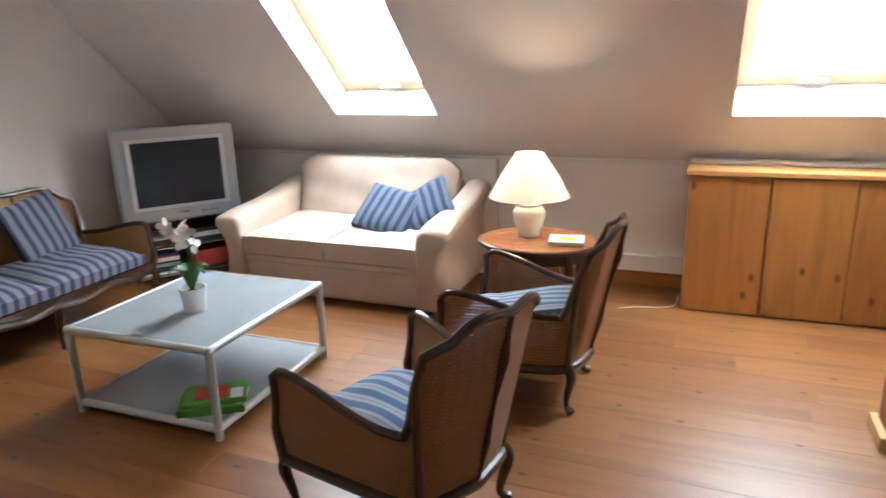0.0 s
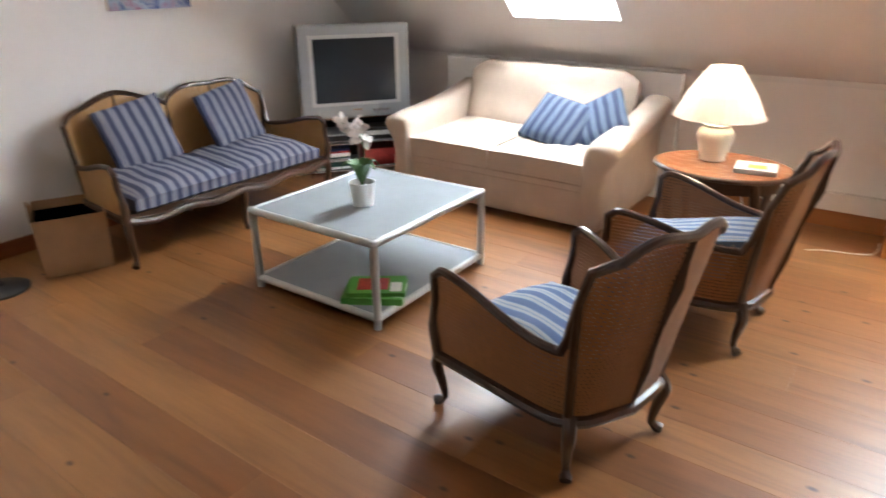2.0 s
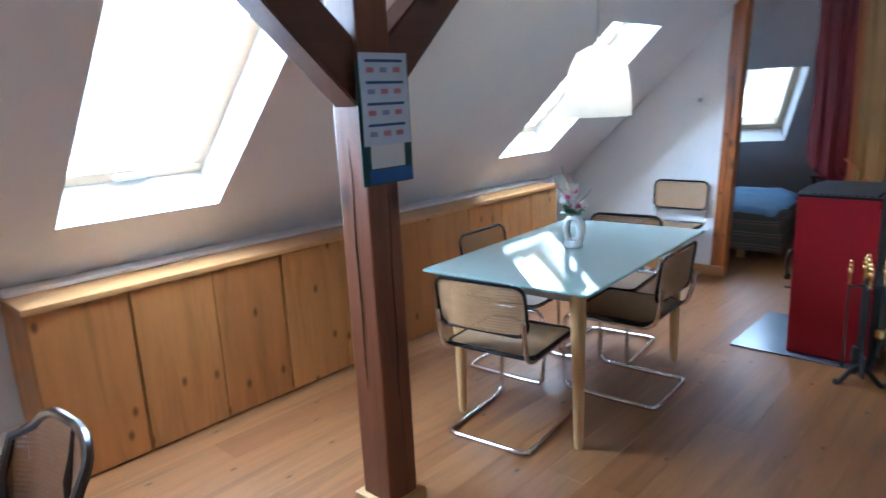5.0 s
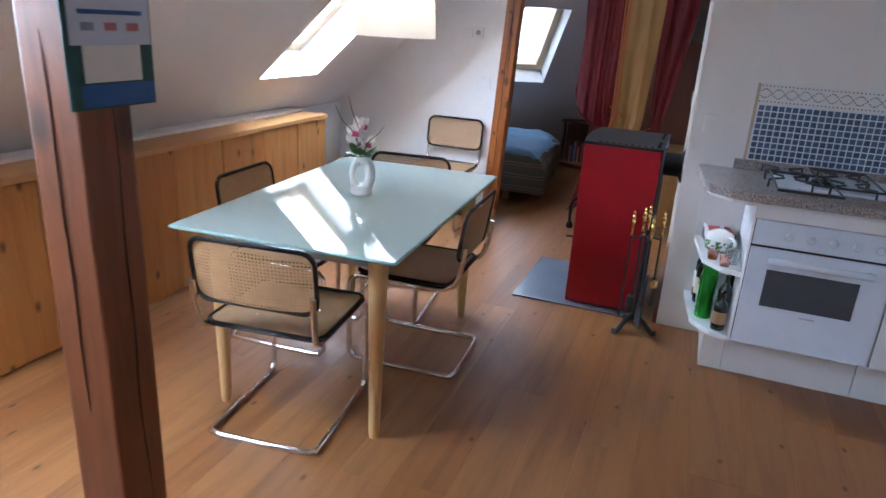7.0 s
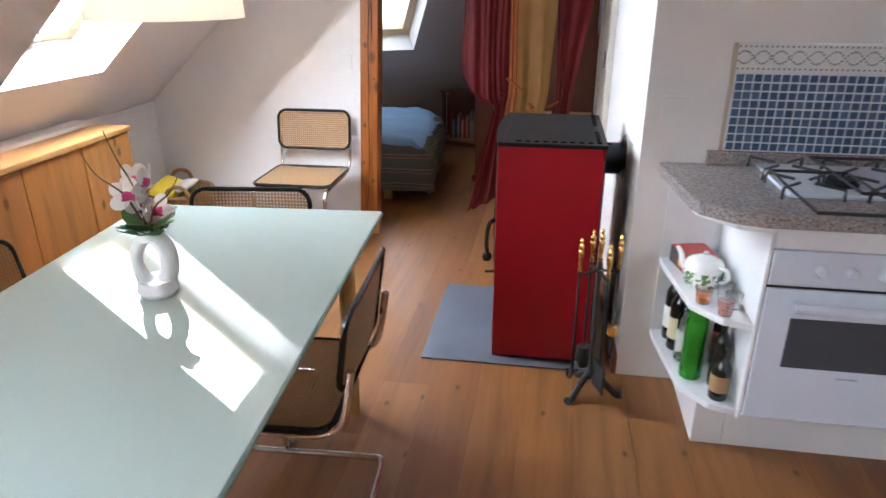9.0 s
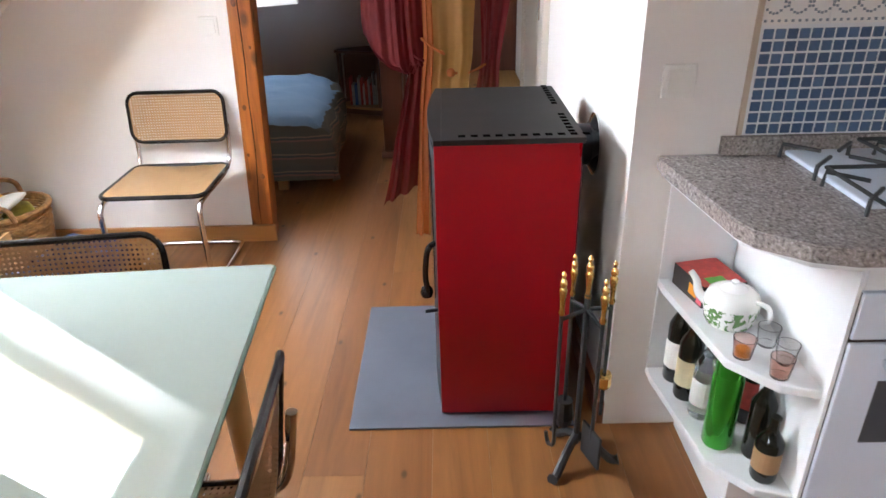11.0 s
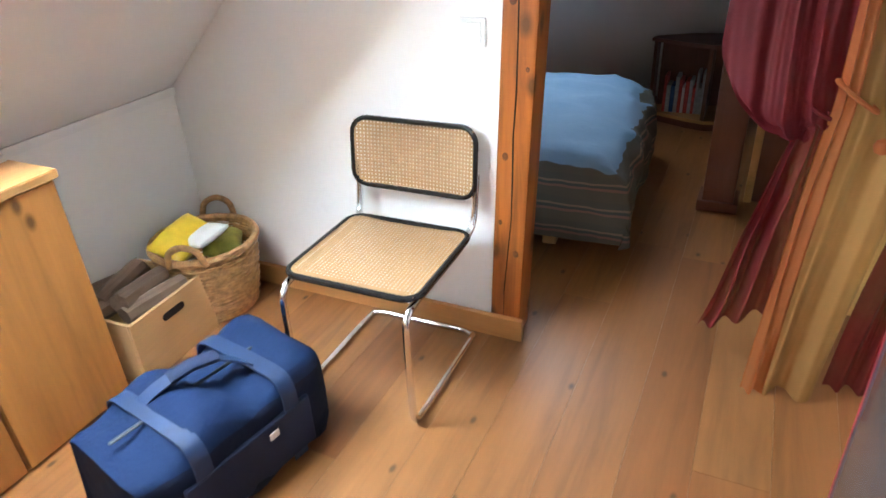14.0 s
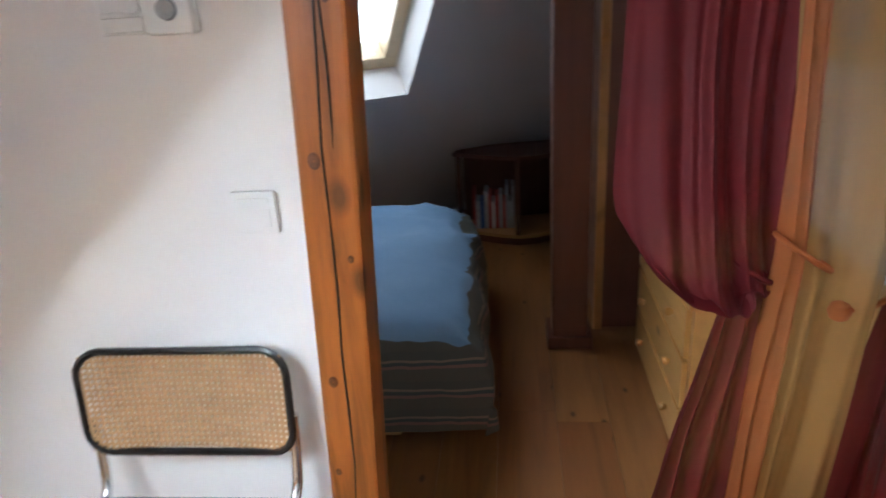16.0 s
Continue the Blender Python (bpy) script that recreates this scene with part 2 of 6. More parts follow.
SOFA = plain("cream_cloth", (0.54, 0.435, 0.345), 0.8, vary=0.08, scale=6, bump=0.3)
CREAM_LEATHER = plain("cream_leather", (0.72, 0.66, 0.58), 0.5, vary=0.05, scale=6, bump=0.2)
DARK_WALNUT = wood("walnut_frame", (0.055, 0.026, 0.013), "z", 0.22, contrast=0.35, coat=0.5)
CANE_DARK = cane("brown_cane", (0.30, 0.135, 0.052), 0.0135, 0.27)
CANE_GOLD = cane("golden_cane", (0.45, 0.235, 0.075), 0.012, 0.22)
CANE_PALE = cane("pale_cane", (0.44, 0.26, 0.12), 0.0125, 0.27)
TICK_CHAIR = stripes("blue_ticking", (0.035, 0.08, 0.20), (0.30, 0.32, 0.34), (0.10, 0.17, 0.30), 0.062)
TICK_SETTEE = stripes("navy_ticking", (0.018, 0.026, 0.08), (0.25, 0.245, 0.28), (0.10, 0.115, 0.19), 0.060)
TICK_SOFA = stripes("dark_blue_ticking", (0.010, 0.020, 0.065), (0.11, 0.14, 0.19), (0.032, 0.06, 0.135), 0.058)
PALE_METAL = plain("grey_lacquered_tube", (0.46, 0.47, 0.46), 0.32, 0.25, vary=0.04)
GREY_GLASS = plain("grey_glass", (0.30, 0.325, 0.34), 0.22, vary=0.03, bump=0)
CHROME = plain("chrome", (0.75, 0.75, 0.75), 0.10, 1.0, vary=0.04, bump=0)
BLACK_GLOSS = plain("black_lacquer", (0.012, 0.011, 0.011), 0.22, vary=0.1, bump=0)
BLACK_MATT = plain("black_iron", (0.022, 0.022, 0.023), 0.5, vary=0.2)
TABLE_GLASS = Mat("frosted_glass", 0.015, 0.0, Specular_IOR_Level=0.75)
TABLE_GLASS.colour((0.33, 0.385, 0.35))
TABLE_GLASS = TABLE_GLASS.m
GLASS_EDGE = plain("green_glass_edge", (0.24, 0.36, 0.31), 0.15, vary=0.05, bump=0)
BEECH = wood("beech_leg", (0.66, 0.40, 0.16), "z", 0.35, contrast=0.15, ring=20)
RED_ENAMEL = plain("red_enamel", (0.35, 0.003, 0.014), 0.30, vary=0.05, scale=3, bump=0.03)
STOVE_BLACK = plain("stove_black", (0.022, 0.026, 0.031), 0.5, vary=0.15, Specular_IOR_Level=0.3)
STOVE_TOP = plain("stove_top_black", (0.020, 0.018, 0.017), 0.5, vary=0.15, scale=5, Specular_IOR_Level=0.22)
SLATE = plain("slate_plate", (0.13, 0.135, 0.16), 0.2, vary=0.08, scale=4)
BRASS = plain("brass", (0.80, 0.55, 0.20), 0.16, 1.0, vary=0.08)
GRANITE = Mat("granite", 0.2)
_v = GRANITE.coords()
_n = GRANITE.noise(_v, 130, 4, 0.7)
_w = GRANITE.noise(_v, 45, 3)
GRANITE.colour(GRANITE.mix(GRANITE.calc("MULTIPLY", _w, 0.6), GRANITE.ramp(_n, [(0.36, (0.05, 0.045, 0.045)), (0.46, (0.27, 0.24, 0.225)), (0.56, (0.36, 0.32, 0.30)), (0.66, (0.6, 0.56, 0.54))]), (0.30, 0.255, 0.235)))
GRANITE = GRANITE.m
KITCHEN_WHITE = plain("white_laminate", (0.76, 0.76, 0.76), 0.32, vary=0.02, bump=0)
OVEN_WHITE = plain("white_enamel", (0.66, 0.71, 0.80), 0.22, vary=0.02, bump=0)
DARK_GLASS = plain("dark_glass", (0.03, 0.032, 0.036), 0.08, vary=0.05, bump=0)
OVEN_GLASS = plain("oven_window_glass", (0.07, 0.075, 0.085), 0.12, vary=0.12, scale=5, bump=0)
PLASTIC_WHITE = plain("white_plastic", (0.80, 0.79, 0.76), 0.35, vary=0.02, bump=0)
PORCELAIN = plain("white_porcelain", (0.82, 0.81, 0.79), 0.15, vary=0.02, bump=0)
LAMP_CERAMIC = plain("cream_ceramic", (0.74, 0.72, 0.62), 0.2, vary=0.03, bump=0)
SHADE = shade_cloth("pleated_shade", (0.92, 0.89, 0.86), 0.6)
PENDANT = shade_cloth("pendant_glass", (0.96, 0.96, 0.95), 0.85)
RED_VOILE = sheer("red_voile", (0.145, 0.004, 0.007), 0.15)
YELLOW_VOILE = sheer("yellow_voile", (0.42, 0.215, 0.055), 0.36)
ORANGE_VOILE = sheer("orange_voile", (0.42, 0.12, 0.025), 0.25)
NAVY = plain("navy_canvas", (0.006, 0.012, 0.040), 0.85, vary=0.25, scale=8, bump=0.4)
NAVY_LIGHT = plain("navy_strap", (0.008, 0.021, 0.064), 0.6, vary=0.2, scale=20, bump=0.4)
CARD = plain("brown_paper", (0.33, 0.19, 0.09), 0.8, vary=0.12, scale=6, bump=0.3)
PLY = wood("plywood", (0.62, 0.37, 0.16), "x", 0.5, contrast=0.15)
WICKER = plain("wicker", (0.36, 0.195, 0.075), 0.6, vary=0.35, scale=40, bump=0.3)
LOG = wood("split_log", (0.20, 0.13, 0.085), "x", 0.85, contrast=0.5, ring=30)
TV_SILVER = plain("silver_plastic", (0.40, 0.42, 0.44), 0.38, 0.3, vary=0.03, bump=0.03)
TV_SCREEN = plain("crt_glass", (0.02, 0.023, 0.026), 0.16, vary=0.02, bump=0)
DARK_SHELF = plain("dark_shelf", (0.03, 0.025, 0.023), 0.4, vary=0.15)
TABLE_WOOD = wood("cherry_top", (0.36, 0.135, 0.05), "x", 0.25, contrast=0.25, coat=0.4)
LEAF = plain("leaf_green", (0.055, 0.13, 0.03), 0.45, vary=0.3, scale=30)
PETAL = plain("white_petal", (0.80, 0.76, 0.74), 0.6, vary=0.06, scale=40)
PINK = plain("pink_petal", (0.50, 0.04, 0.16), 0.6, vary=0.2, scale=40)
TWIG = plain("twig", (0.12, 0.075, 0.04), 0.7, vary=0.3, scale=30)
SOIL = plain("bark_soil", (0.05, 0.03, 0.02), 0.9, vary=0.4, scale=60, bump=0.5)
PAPER = plain("paper", (0.78, 0.77, 0.74), 0.7, vary=0.03)
GREEN_INK = plain("green_print", (0.10, 0.32, 0.05), 0.5, vary=0.1)
RED_INK = plain("red_print", (0.42, 0.05, 0.04), 0.5, vary=0.25, scale=40)
LIME_INK = plain("lime_print", (0.55, 0.66, 0.05), 0.5, vary=0.1)
BLUE_INK = plain("blue_print", (0.03, 0.10, 0.30), 0.5, vary=0.15)
DARK_GREEN_INK = plain("dark_green_print", (0.015, 0.07, 0.06), 0.5, vary=0.3, scale=25)
DRAWER_PINE = wood("drawer_pine", (0.50, 0.255, 0.07), "x", 0.4, knots=5, contrast=0.2)
BOOKCASE = wood("red_brown_bookcase", (0.14, 0.045, 0.025), "z", 0.4, contrast=0.3)
GREEN_METAL = plain("green_flask", (0.05, 0.32, 0.03), 0.2, 0.7, vary=0.08)
BOTTLE_DARK = plain("dark_bottle", (0.012, 0.012, 0.008), 0.08, vary=0.2, bump=0)
CREAM_LABEL = plain("cream_label", (0.66, 0.60, 0.38), 0.6, vary=0.08)
PINK_GLASS = glassy("rose_glass", (0.95, 0.72, 0.66), 0.02)
CLEAR_GLASS = glassy("clear_glass", (0.96, 0.97, 0.97), 0.02)
AMBER = plain("amber_wax", (0.72, 0.32, 0.05), 0.3, vary=0.1)
YELLOW_PACK = plain("yellow_packet", (0.75, 0.52, 0.03), 0.35, vary=0.12, scale=20)
GREY_PAPER = plain("newsprint", (0.42, 0.42, 0.42), 0.8, vary=0.2, scale=40)
FRAME_BLACK = plain("black_frame", (0.02, 0.018, 0.016), 0.4)
DOOR_CREAM = plain("cream_door_paint", (0.66, 0.62, 0.54), 0.45, vary=0.04)

WINDOW_GLASS = Mat("window_glass", 0.0)
_tr = WINDOW_GLASS.t.nodes.new("ShaderNodeBsdfTransparent")
_gl = WINDOW_GLASS.t.nodes.new("ShaderNodeBsdfGlossy")
_gl.inputs["Roughness"].default_value = 0.02
_mx = WINDOW_GLASS.t.nodes.new("ShaderNodeMixShader")
_mx.inputs[0].default_value = 0.05
WINDOW_GLASS.link(_tr.outputs[0], _mx.inputs[1])
WINDOW_GLASS.link(_gl.outputs[0], _mx.inputs[2])
WINDOW_GLASS.link(_mx.outputs[0], WINDOW_GLASS.t.nodes["Material Output"].inputs[0])
WINDOW_GLASS = WINDOW_GLASS.m

# ---- mesh helpers ----


def finish(bm, material, smooth=False):
    data = bpy.data.meshes.new("mesh")
    bmesh.ops.recalc_face_normals(bm, faces=bm.faces)
    for f in bm.faces:
        f.smooth = smooth
    bm.to_mesh(data)
    bm.free()
    for m in material if isinstance(material, (list, tuple)) else [material]:
        data.materials.append(m)
    return data


def part(name, bm, material, parent=None, label="", smooth=False):
    ob = new(name, finish(bm, material, smooth))
    if smooth:
        ob.data.set_sharp_from_angle(angle=radians(40))
    ob.parent = parent
    if label:
        ob["label"] = label
    return ob


def thing(name, m, label, category, group="", kind=""):
    ob = new(name)
    ob.empty_display_size = 0.1
    ob.matrix_world = m
    return tagged(ob, label, category, group, kind)


def box(x0, y0, z0, x1, y1, z1, bevel=0.0, seg=2, bm=None):
    b = bmesh.new()
    r = bmesh.ops.create_cube(b, size=1.0)
    for v in r["verts"]:
        v.co = Vector((x0 + (v.co.x + 0.5) * (x1 - x0), y0 + (v.co.y + 0.5) * (y1 - y0), z0 + (v.co.z + 0.5) * (z1 - z0)))
    if bevel:
        bmesh.ops.bevel(b, geom=b.edges[:], offset=bevel, segments=seg, affect="EDGES", profile=0.6)
    return join(bm, b)


def join(bm, b):
    if bm is None:
        return b
    data = bpy.data.meshes.new("tmp")
    b.to_mesh(data)
    b.free()
    bm.from_mesh(data)
    bpy.data.meshes.remove(data)
    return bm


def moved(b, m):
    bmesh.ops.transform(b, matrix=m, verts=b.verts)
    return b


def smooth_path(pts, n, closed=False):
    """Catmull-Rom through the points."""
    p = [Vector(q) for q in pts]
    out = []
    count = len(p) if closed else len(p) - 1
    for i in range(count):
        if closed:
            a, b, c, d = (p[(i + k) % len(p)] for k in (-1, 0, 1, 2))
        else:
            b, c = p[i], p[i + 1]
            a, d = p[max(i - 1, 0)], p[min(i + 2, len(p) - 1)]
        for k in range(n):
            t = k / n
            out.append(0.5 * ((2 * b) + (c - a) * t + (2 * a - 5 * b + 4 * c - d) * t * t + (3 * b - a - 3 * c + d) * t ** 3))
    if not closed:
        out.append(p[-1])
    return out


def tube(pts, r, n=8, closed=False, bm=None, flat=1.0):
    """A round bar along a line; r is a number or one for each point."""
    b = bm or bmesh.new()
    pts = [Vector(q) for q in pts]
    rs = list(r) if isinstance(r, (list, tuple)) else [r] * len(pts)
    rings, up = [], None
    for i, q in enumerate(pts):
        if closed:
            tang = pts[(i + 1) % len(pts)] - pts[i - 1]
        else:
            tang = pts[min(i + 1, len(pts) - 1)] - pts[max(i - 1, 0)]
        tang.normalize()
        if up is None:
            up = Vector((0, 0, 1)) if abs(tang.z) < 0.9 else Vector((1, 0, 0))
        up = (up - tang * up.dot(tang)).normalized()
        side = tang.cross(up)
        rings.append([b.verts.new(q + (up * math.cos(a) * flat + side * math.sin(a)) * rs[i]) for a in (2 * math.pi * k / n for k in range(n))])
    for i in range(len(rings) - (0 if closed else 1)):
        a, c = rings[i], rings[(i + 1) % len(rings)]
        for k in range(n):
            b.faces.new((a[k], a[(k + 1) % n], c[(k + 1) % n], c[k]))
    if not closed:
        b.faces.new(rings[0][::-1])
        b.faces.new(rings[-1])
    return b


def lathe(profile, n=24, bm=None, at=(0, 0, 0), caps=True, ripple=0.0, lobes=0):
    b = bm or bmesh.new()
    rings = []
    for r, z in profile:
        rings.append([b.verts.new((at[0] + r * (1 + ripple * math.cos(lobes * 2 * math.pi * k / n)) * math.cos(2 * math.pi * k / n),
                                   at[1] + r * (1 + ripple * math.cos(lobes * 2 * math.pi * k / n)) * math.sin(2 * math.pi * k / n), at[2] + z)) for k in range(n)])
    for a, c in zip(rings, rings[1:]):
        for k in range(n):
            b.faces.new((a[k], a[(k + 1) % n], c[(k + 1) % n], c[k]))
    if caps:
        b.faces.new(rings[0][::-1])
        b.faces.new(rings[-1])
    return b


def slab(outline, z0, z1, bevel=0.0, bm=None):
    """An outline in x and y, raised from z0 to z1."""
    b = bmesh.new()
    lo = [b.verts.new((x, y, z0)) for x, y in outline]
    hi = [b.verts.new((x, y, z1)) for x, y in outline]
    n = len(outline)
    b.faces.new(lo[::-1])
    b.faces.new(hi)
    for i in range(n):
        b.faces.new((lo[i], lo[(i + 1) % n], hi[(i + 1) % n], hi[i]))
    if bevel:
        bmesh.ops.bevel(b, geom=b.edges[:], offset=bevel, segments=2, affect="EDGES")
    return join(bm, b)


def cushion(w, d, h, n=12, puff=0.75, seed=0, edge=0.06):
    """A stuffed pad in x and y, thickest in the middle, slightly uneven."""
    b = bmesh.new()
    top, bot = {}, {}
    for i in range(n + 1):
        for j in range(n + 1):
            u, v = 2 * i / n - 1, 2 * j / n - 1
            f = max(0.0, (1 - abs(u) ** 3.2) * (1 - abs(v) ** 3.2)) ** 0.5
            pull = 1 - edge * (u * u * v * v < 0.5) * (1 - f) * 0.3
            x, y = w / 2 * u * pull, d / 2 * v * pull
            wob = noise.noise(Vector((x * 7 + seed, y * 7, seed * 1.7))) * h * 0.12 * f
            z = h / 2 * (1 - puff + puff * f)
            top[i, j] = b.verts.new((x, y, z + wob))
            bot[i, j] = b.verts.new((x, y, -z + wob * 0.5))
    for i in range(n):
        for j in range(n):
            b.faces.new((top[i, j], top[i + 1, j], top[i + 1, j + 1], top[i, j + 1]))
            b.faces.new((bot[i, j], bot[i, j + 1], bot[i + 1, j + 1], bot[i + 1, j]))
    rim = [(i, 0) for i in range(n)] + [(n, j) for j in range(n)] + [(n - i, n) for i in range(n)] + [(0, n - j) for j in range(n)]
    for k, a in enumerate(rim):
        c = rim[(k + 1) % len(rim)]
        b.faces.new((bot[a], bot[c], top[c], top[a]))
    return b


def surface(rows, thick=0.0, uv=True, bm=None):
    """A sheet through a grid of points, with UVs in metres; thick gives it a back."""
    b = bm or bmesh.new()
    grid = [[b.verts.new(p) for p in row] for row in rows]
    layer = b.loops.layers.uv.verify()
    length = {}
    for i, row in enumerate(rows):
        s = 0.0
        for j, p in enumerate(row):
            if j:
                s += (Vector(p) - Vector(row[j - 1])).length
            length[i, j] = [s, 0.0]
    for j in range(len(rows[0])):
        s = 0.0
        for i in range(len(rows)):
            if i:
                s += (Vector(rows[i][j]) - Vector(rows[i - 1][j])).length
            length[i, j][1] = s
    for i in range(len(rows) - 1):
        for j in range(len(rows[0]) - 1):
            f = b.faces.new((grid[i][j], grid[i][j + 1], grid[i + 1][j + 1], grid[i + 1][j]))
            for loop, key in zip(f.loops, ((i, j), (i, j + 1), (i + 1, j + 1), (i + 1, j))):
                loop[layer].uv = length[key]
    if thick:
        bmesh.ops.recalc_face_normals(b, faces=b.faces)
        bmesh.ops.solidify(b, geom=b.faces[:], thickness=thick)
    return b


def structure(name, bm, material, label, category, smooth=False):
    ob = part(name, bm, material, None, label, smooth)
    return tagged(ob, label, category, kind="structure")


# ---- the large structure ----
XG, XP, XK, YW, YB = -3.42, 4.86, 3.42, 1.64, -1.9
TOP = 2.5
floor = structure("floor", box(XG - 0.2, YB - 0.2, -0.15, 8.0, KNEE_Y + 0.4, -0.022), FLOOR_UNDER, "orange varnished pine floorboards with knots", "floor")
structure("wall_west", box(XG - 0.18, YB - 0.2, -0.1, XG, KNEE_Y + 0.5, 3.0), PLASTER, "white plastered gable wall", "wall")
structure("wall_north", box(XG, KNEE_Y, -0.1, 8.0, KNEE_Y + 0.18, KNEE_Z), PLASTER, "low white plastered knee wall", "wall")
structure("wall_south", box(XG, YB - 0.18, -0.1, XK, YB, 2.7), PLASTER, "plain white plastered wall", "wall")
structure("wall_kitchen", box(XK, YB - 0.18, -0.1, XK + 0.16, YW, 2.7), PLASTER, "white plastered kitchen wall", "wall")
structure("wall_stove", box(XK + 0.16, YW - 0.16, -0.1, 8.0, YW, 2.7), PLASTER, "white plastered wall behind the stove", "wall")
structure("wall_east", box(7.9, YW, -0.1, 8.05, KNEE_Y, 2.7), PLASTER, "pale bedroom end wall", "wall")


def slope_z(y):
    return KNEE_Z + (KNEE_Y - y) * 0.93


# partition between living room and bedroom, under the slope
b = bmesh.new()
lo = [(3.02, -0.1), (KNEE_Y, -0.1), (KNEE_Y, KNEE_Z + 0.02), (3.02, slope_z(3.02) + 0.02)]
lo2 = [b.verts.new((XP, y, z)) for y, z in lo]
hi2 = [b.verts.new((XP + 0.12, y, z)) for y, z in lo]
b.faces.new(lo2), b.faces.new(hi2[::-1])
for i in range(4):
    b.faces.new((lo2[i], hi2[i], hi2[(i + 1) % 4], lo2[(i + 1) % 4]))
structure("wall_partition", b, PLASTER, "white plastered partition wall below the slope", "wall")
structure("wall_lintel", box(XP, YW, 2.12, XP + 0.12, 2.86, 2.6), PLASTER, "white plastered strip above the opening", "wall")

# sloping ceiling with three openings
b = bmesh.new()
S_END = (TOP - KNEE_Z) / SN
xs = [XG - 0.1]
for x0, x1 in WINDOWS:
    xs += [x0, x1]
xs.append(8.0)
for i in range(len(xs) - 1):
    if i % 2 == 0:
        box(xs[i], -0.02, 0, xs[i + 1], S_END + 0.3, DEPTH, bm=b)
    else:
        box(xs[i], -0.02, 0, xs[i + 1], SILL, DEPTH, bm=b)
        box(xs[i], HEAD, 0, xs[i + 1], S_END + 0.3, DEPTH, bm=b)
structure("ceiling_slope", moved(b, ROOF), PLASTER_CEIL, "pale plastered sloping attic ceiling", "ceiling")
structure("ceiling", box(XG - 0.1, YB - 0.2, TOP, 8.0, KNEE_Y - (TOP - KNEE_Z) / 0.93 + 0.15, TOP + 0.15), PLASTER, "flat white plastered ceiling", "ceiling")


def skylight(number, x0, x1, m, s0, s1, label, blind):
    w = thing("window_%d" % number, Matrix(), label, "window", kind="structure")
    f = 0.07
    z0, z1 = DEPTH - 0.045, DEPTH + 0.07
    for nm, bx in (("frame_bottom", (x0, s0, x1, s0 + f)), ("frame_top", (x0, s1 - f, x1, s1)), ("frame_left", (x0, s0 + f, x0 + f, s1 - f)), ("frame_right", (x1 - f, s0 + f, x1, s1 - f))):
        part("window_frame", moved(box(bx[0], bx[1], z0, bx[2], bx[3], z1, 0.006), m), SASH, w)
    g = part("pane", moved(box(x0 + f, s0 + f, DEPTH - 0.012, x1 - f, s1 - f, DEPTH - 0.006), m), WINDOW_GLASS, w)
    g.visible_shadow = False
    c = (x0 + x1) / 2
    part("window_handle", moved(box(c - 0.07, s0 + 0.035, z0 - 0.03, c + 0.07, s0 + 0.06, z0 - 0.004, 0.006), m), PLASTIC_WHITE, w, "white plastic handle")
    if blind:
        part("blind_roll", moved(tube([(x0 + 0.02, s1 - 0.10, z0 - 0.03), (x1 - 0.02, s1 - 0.10, z0 - 0.03)], 0.028, 12), m), PLASTIC_WHITE, w, "white rolled-up blind", True)
    return w


for n, (x0, x1) in enumerate(WINDOWS):
    skylight(n + 1, x0, x1, ROOF, SILL, HEAD, "pine roof window with a deep white reveal", True)

# the bedroom's end slope with its own roof window
HW = (0.02, 0.95, 0.10, 1.05)
b = bmesh.new()
for bx in ((-2.2, -1.25, HW[0], 3.0), (HW[1], -1.25, 2.4, 3.0), (HW[0], -1.25, HW[1], HW[2]), (HW[0], HW[3], HW[1], 3.0)):
    box(bx[0], bx[1], 0, bx[2], bx[3], 0.22, bm=b)
structure("ceiling_bedroom_slope", moved(b, HIP), PLASTER_CEIL, "pale plastered sloping bedroom end", "ceiling")
DEPTH_KEEP, DEPTH = DEPTH, 0.22
skylight(4, HW[0], HW[1], HIP, HW[2], HW[3], "small pine bedroom roof window", False)
DEPTH = DEPTH_KEEP
area_light("bedroom_daylight", HIP @ pose((HW[0] + HW[1]) / 2, (HW[2] + HW[3]) / 2, 0.30), 1.1, 1.1, 16, DAY)

# skirting
structure("baseboard_west", box(XG, YB, 0, XG + 0.02, KNEE_Y, 0.085, 0.003), SKIRT_DARK, "dark reddish wooden skirting board", "baseboard")
structure("baseboard_north", box(XG + 0.02, KNEE_Y - 0.02, 0, 0.235, KNEE_Y, 0.10, 0.003), SKIRT_WOOD, "reddish wooden skirting board", "baseboard")
structure("baseboard_north_end", box(4.11, KNEE_Y - 0.02, 0, XP, KNEE_Y, 0.085, 0.003), SKIRT_WOOD, "reddish wooden skirting board", "baseboard")
structure("baseboard_partition", box(XP - 0.036, 2.985, 0, XP - 0.015, KNEE_Y - 0.02, 0.085, 0.003), SKIRT_WOOD_Y, "orange wooden skirting board", "baseboard")
structure("baseboard_stove", box(XK, YW, 0, 4.7, YW + 0.02, 0.085, 0.003), SKIRT_DARK, "dark reddish wooden skirting board", "baseboard")
structure("trim_knee", box(XG, KNEE_Y - 0.012, KNEE_Z - 0.03, XP, KNEE_Y - 0.002, KNEE_Z), WHITE_TRIM, "white painted ledge strip", "trim")
structure("trim_low", box(-0.95, KNEE_Y - 0.05, 0.10, 0.235, KNEE_Y - 0.001, 0.20, 0.004), WHITE_TRIM, "white painted boxed pipe run", "trim")


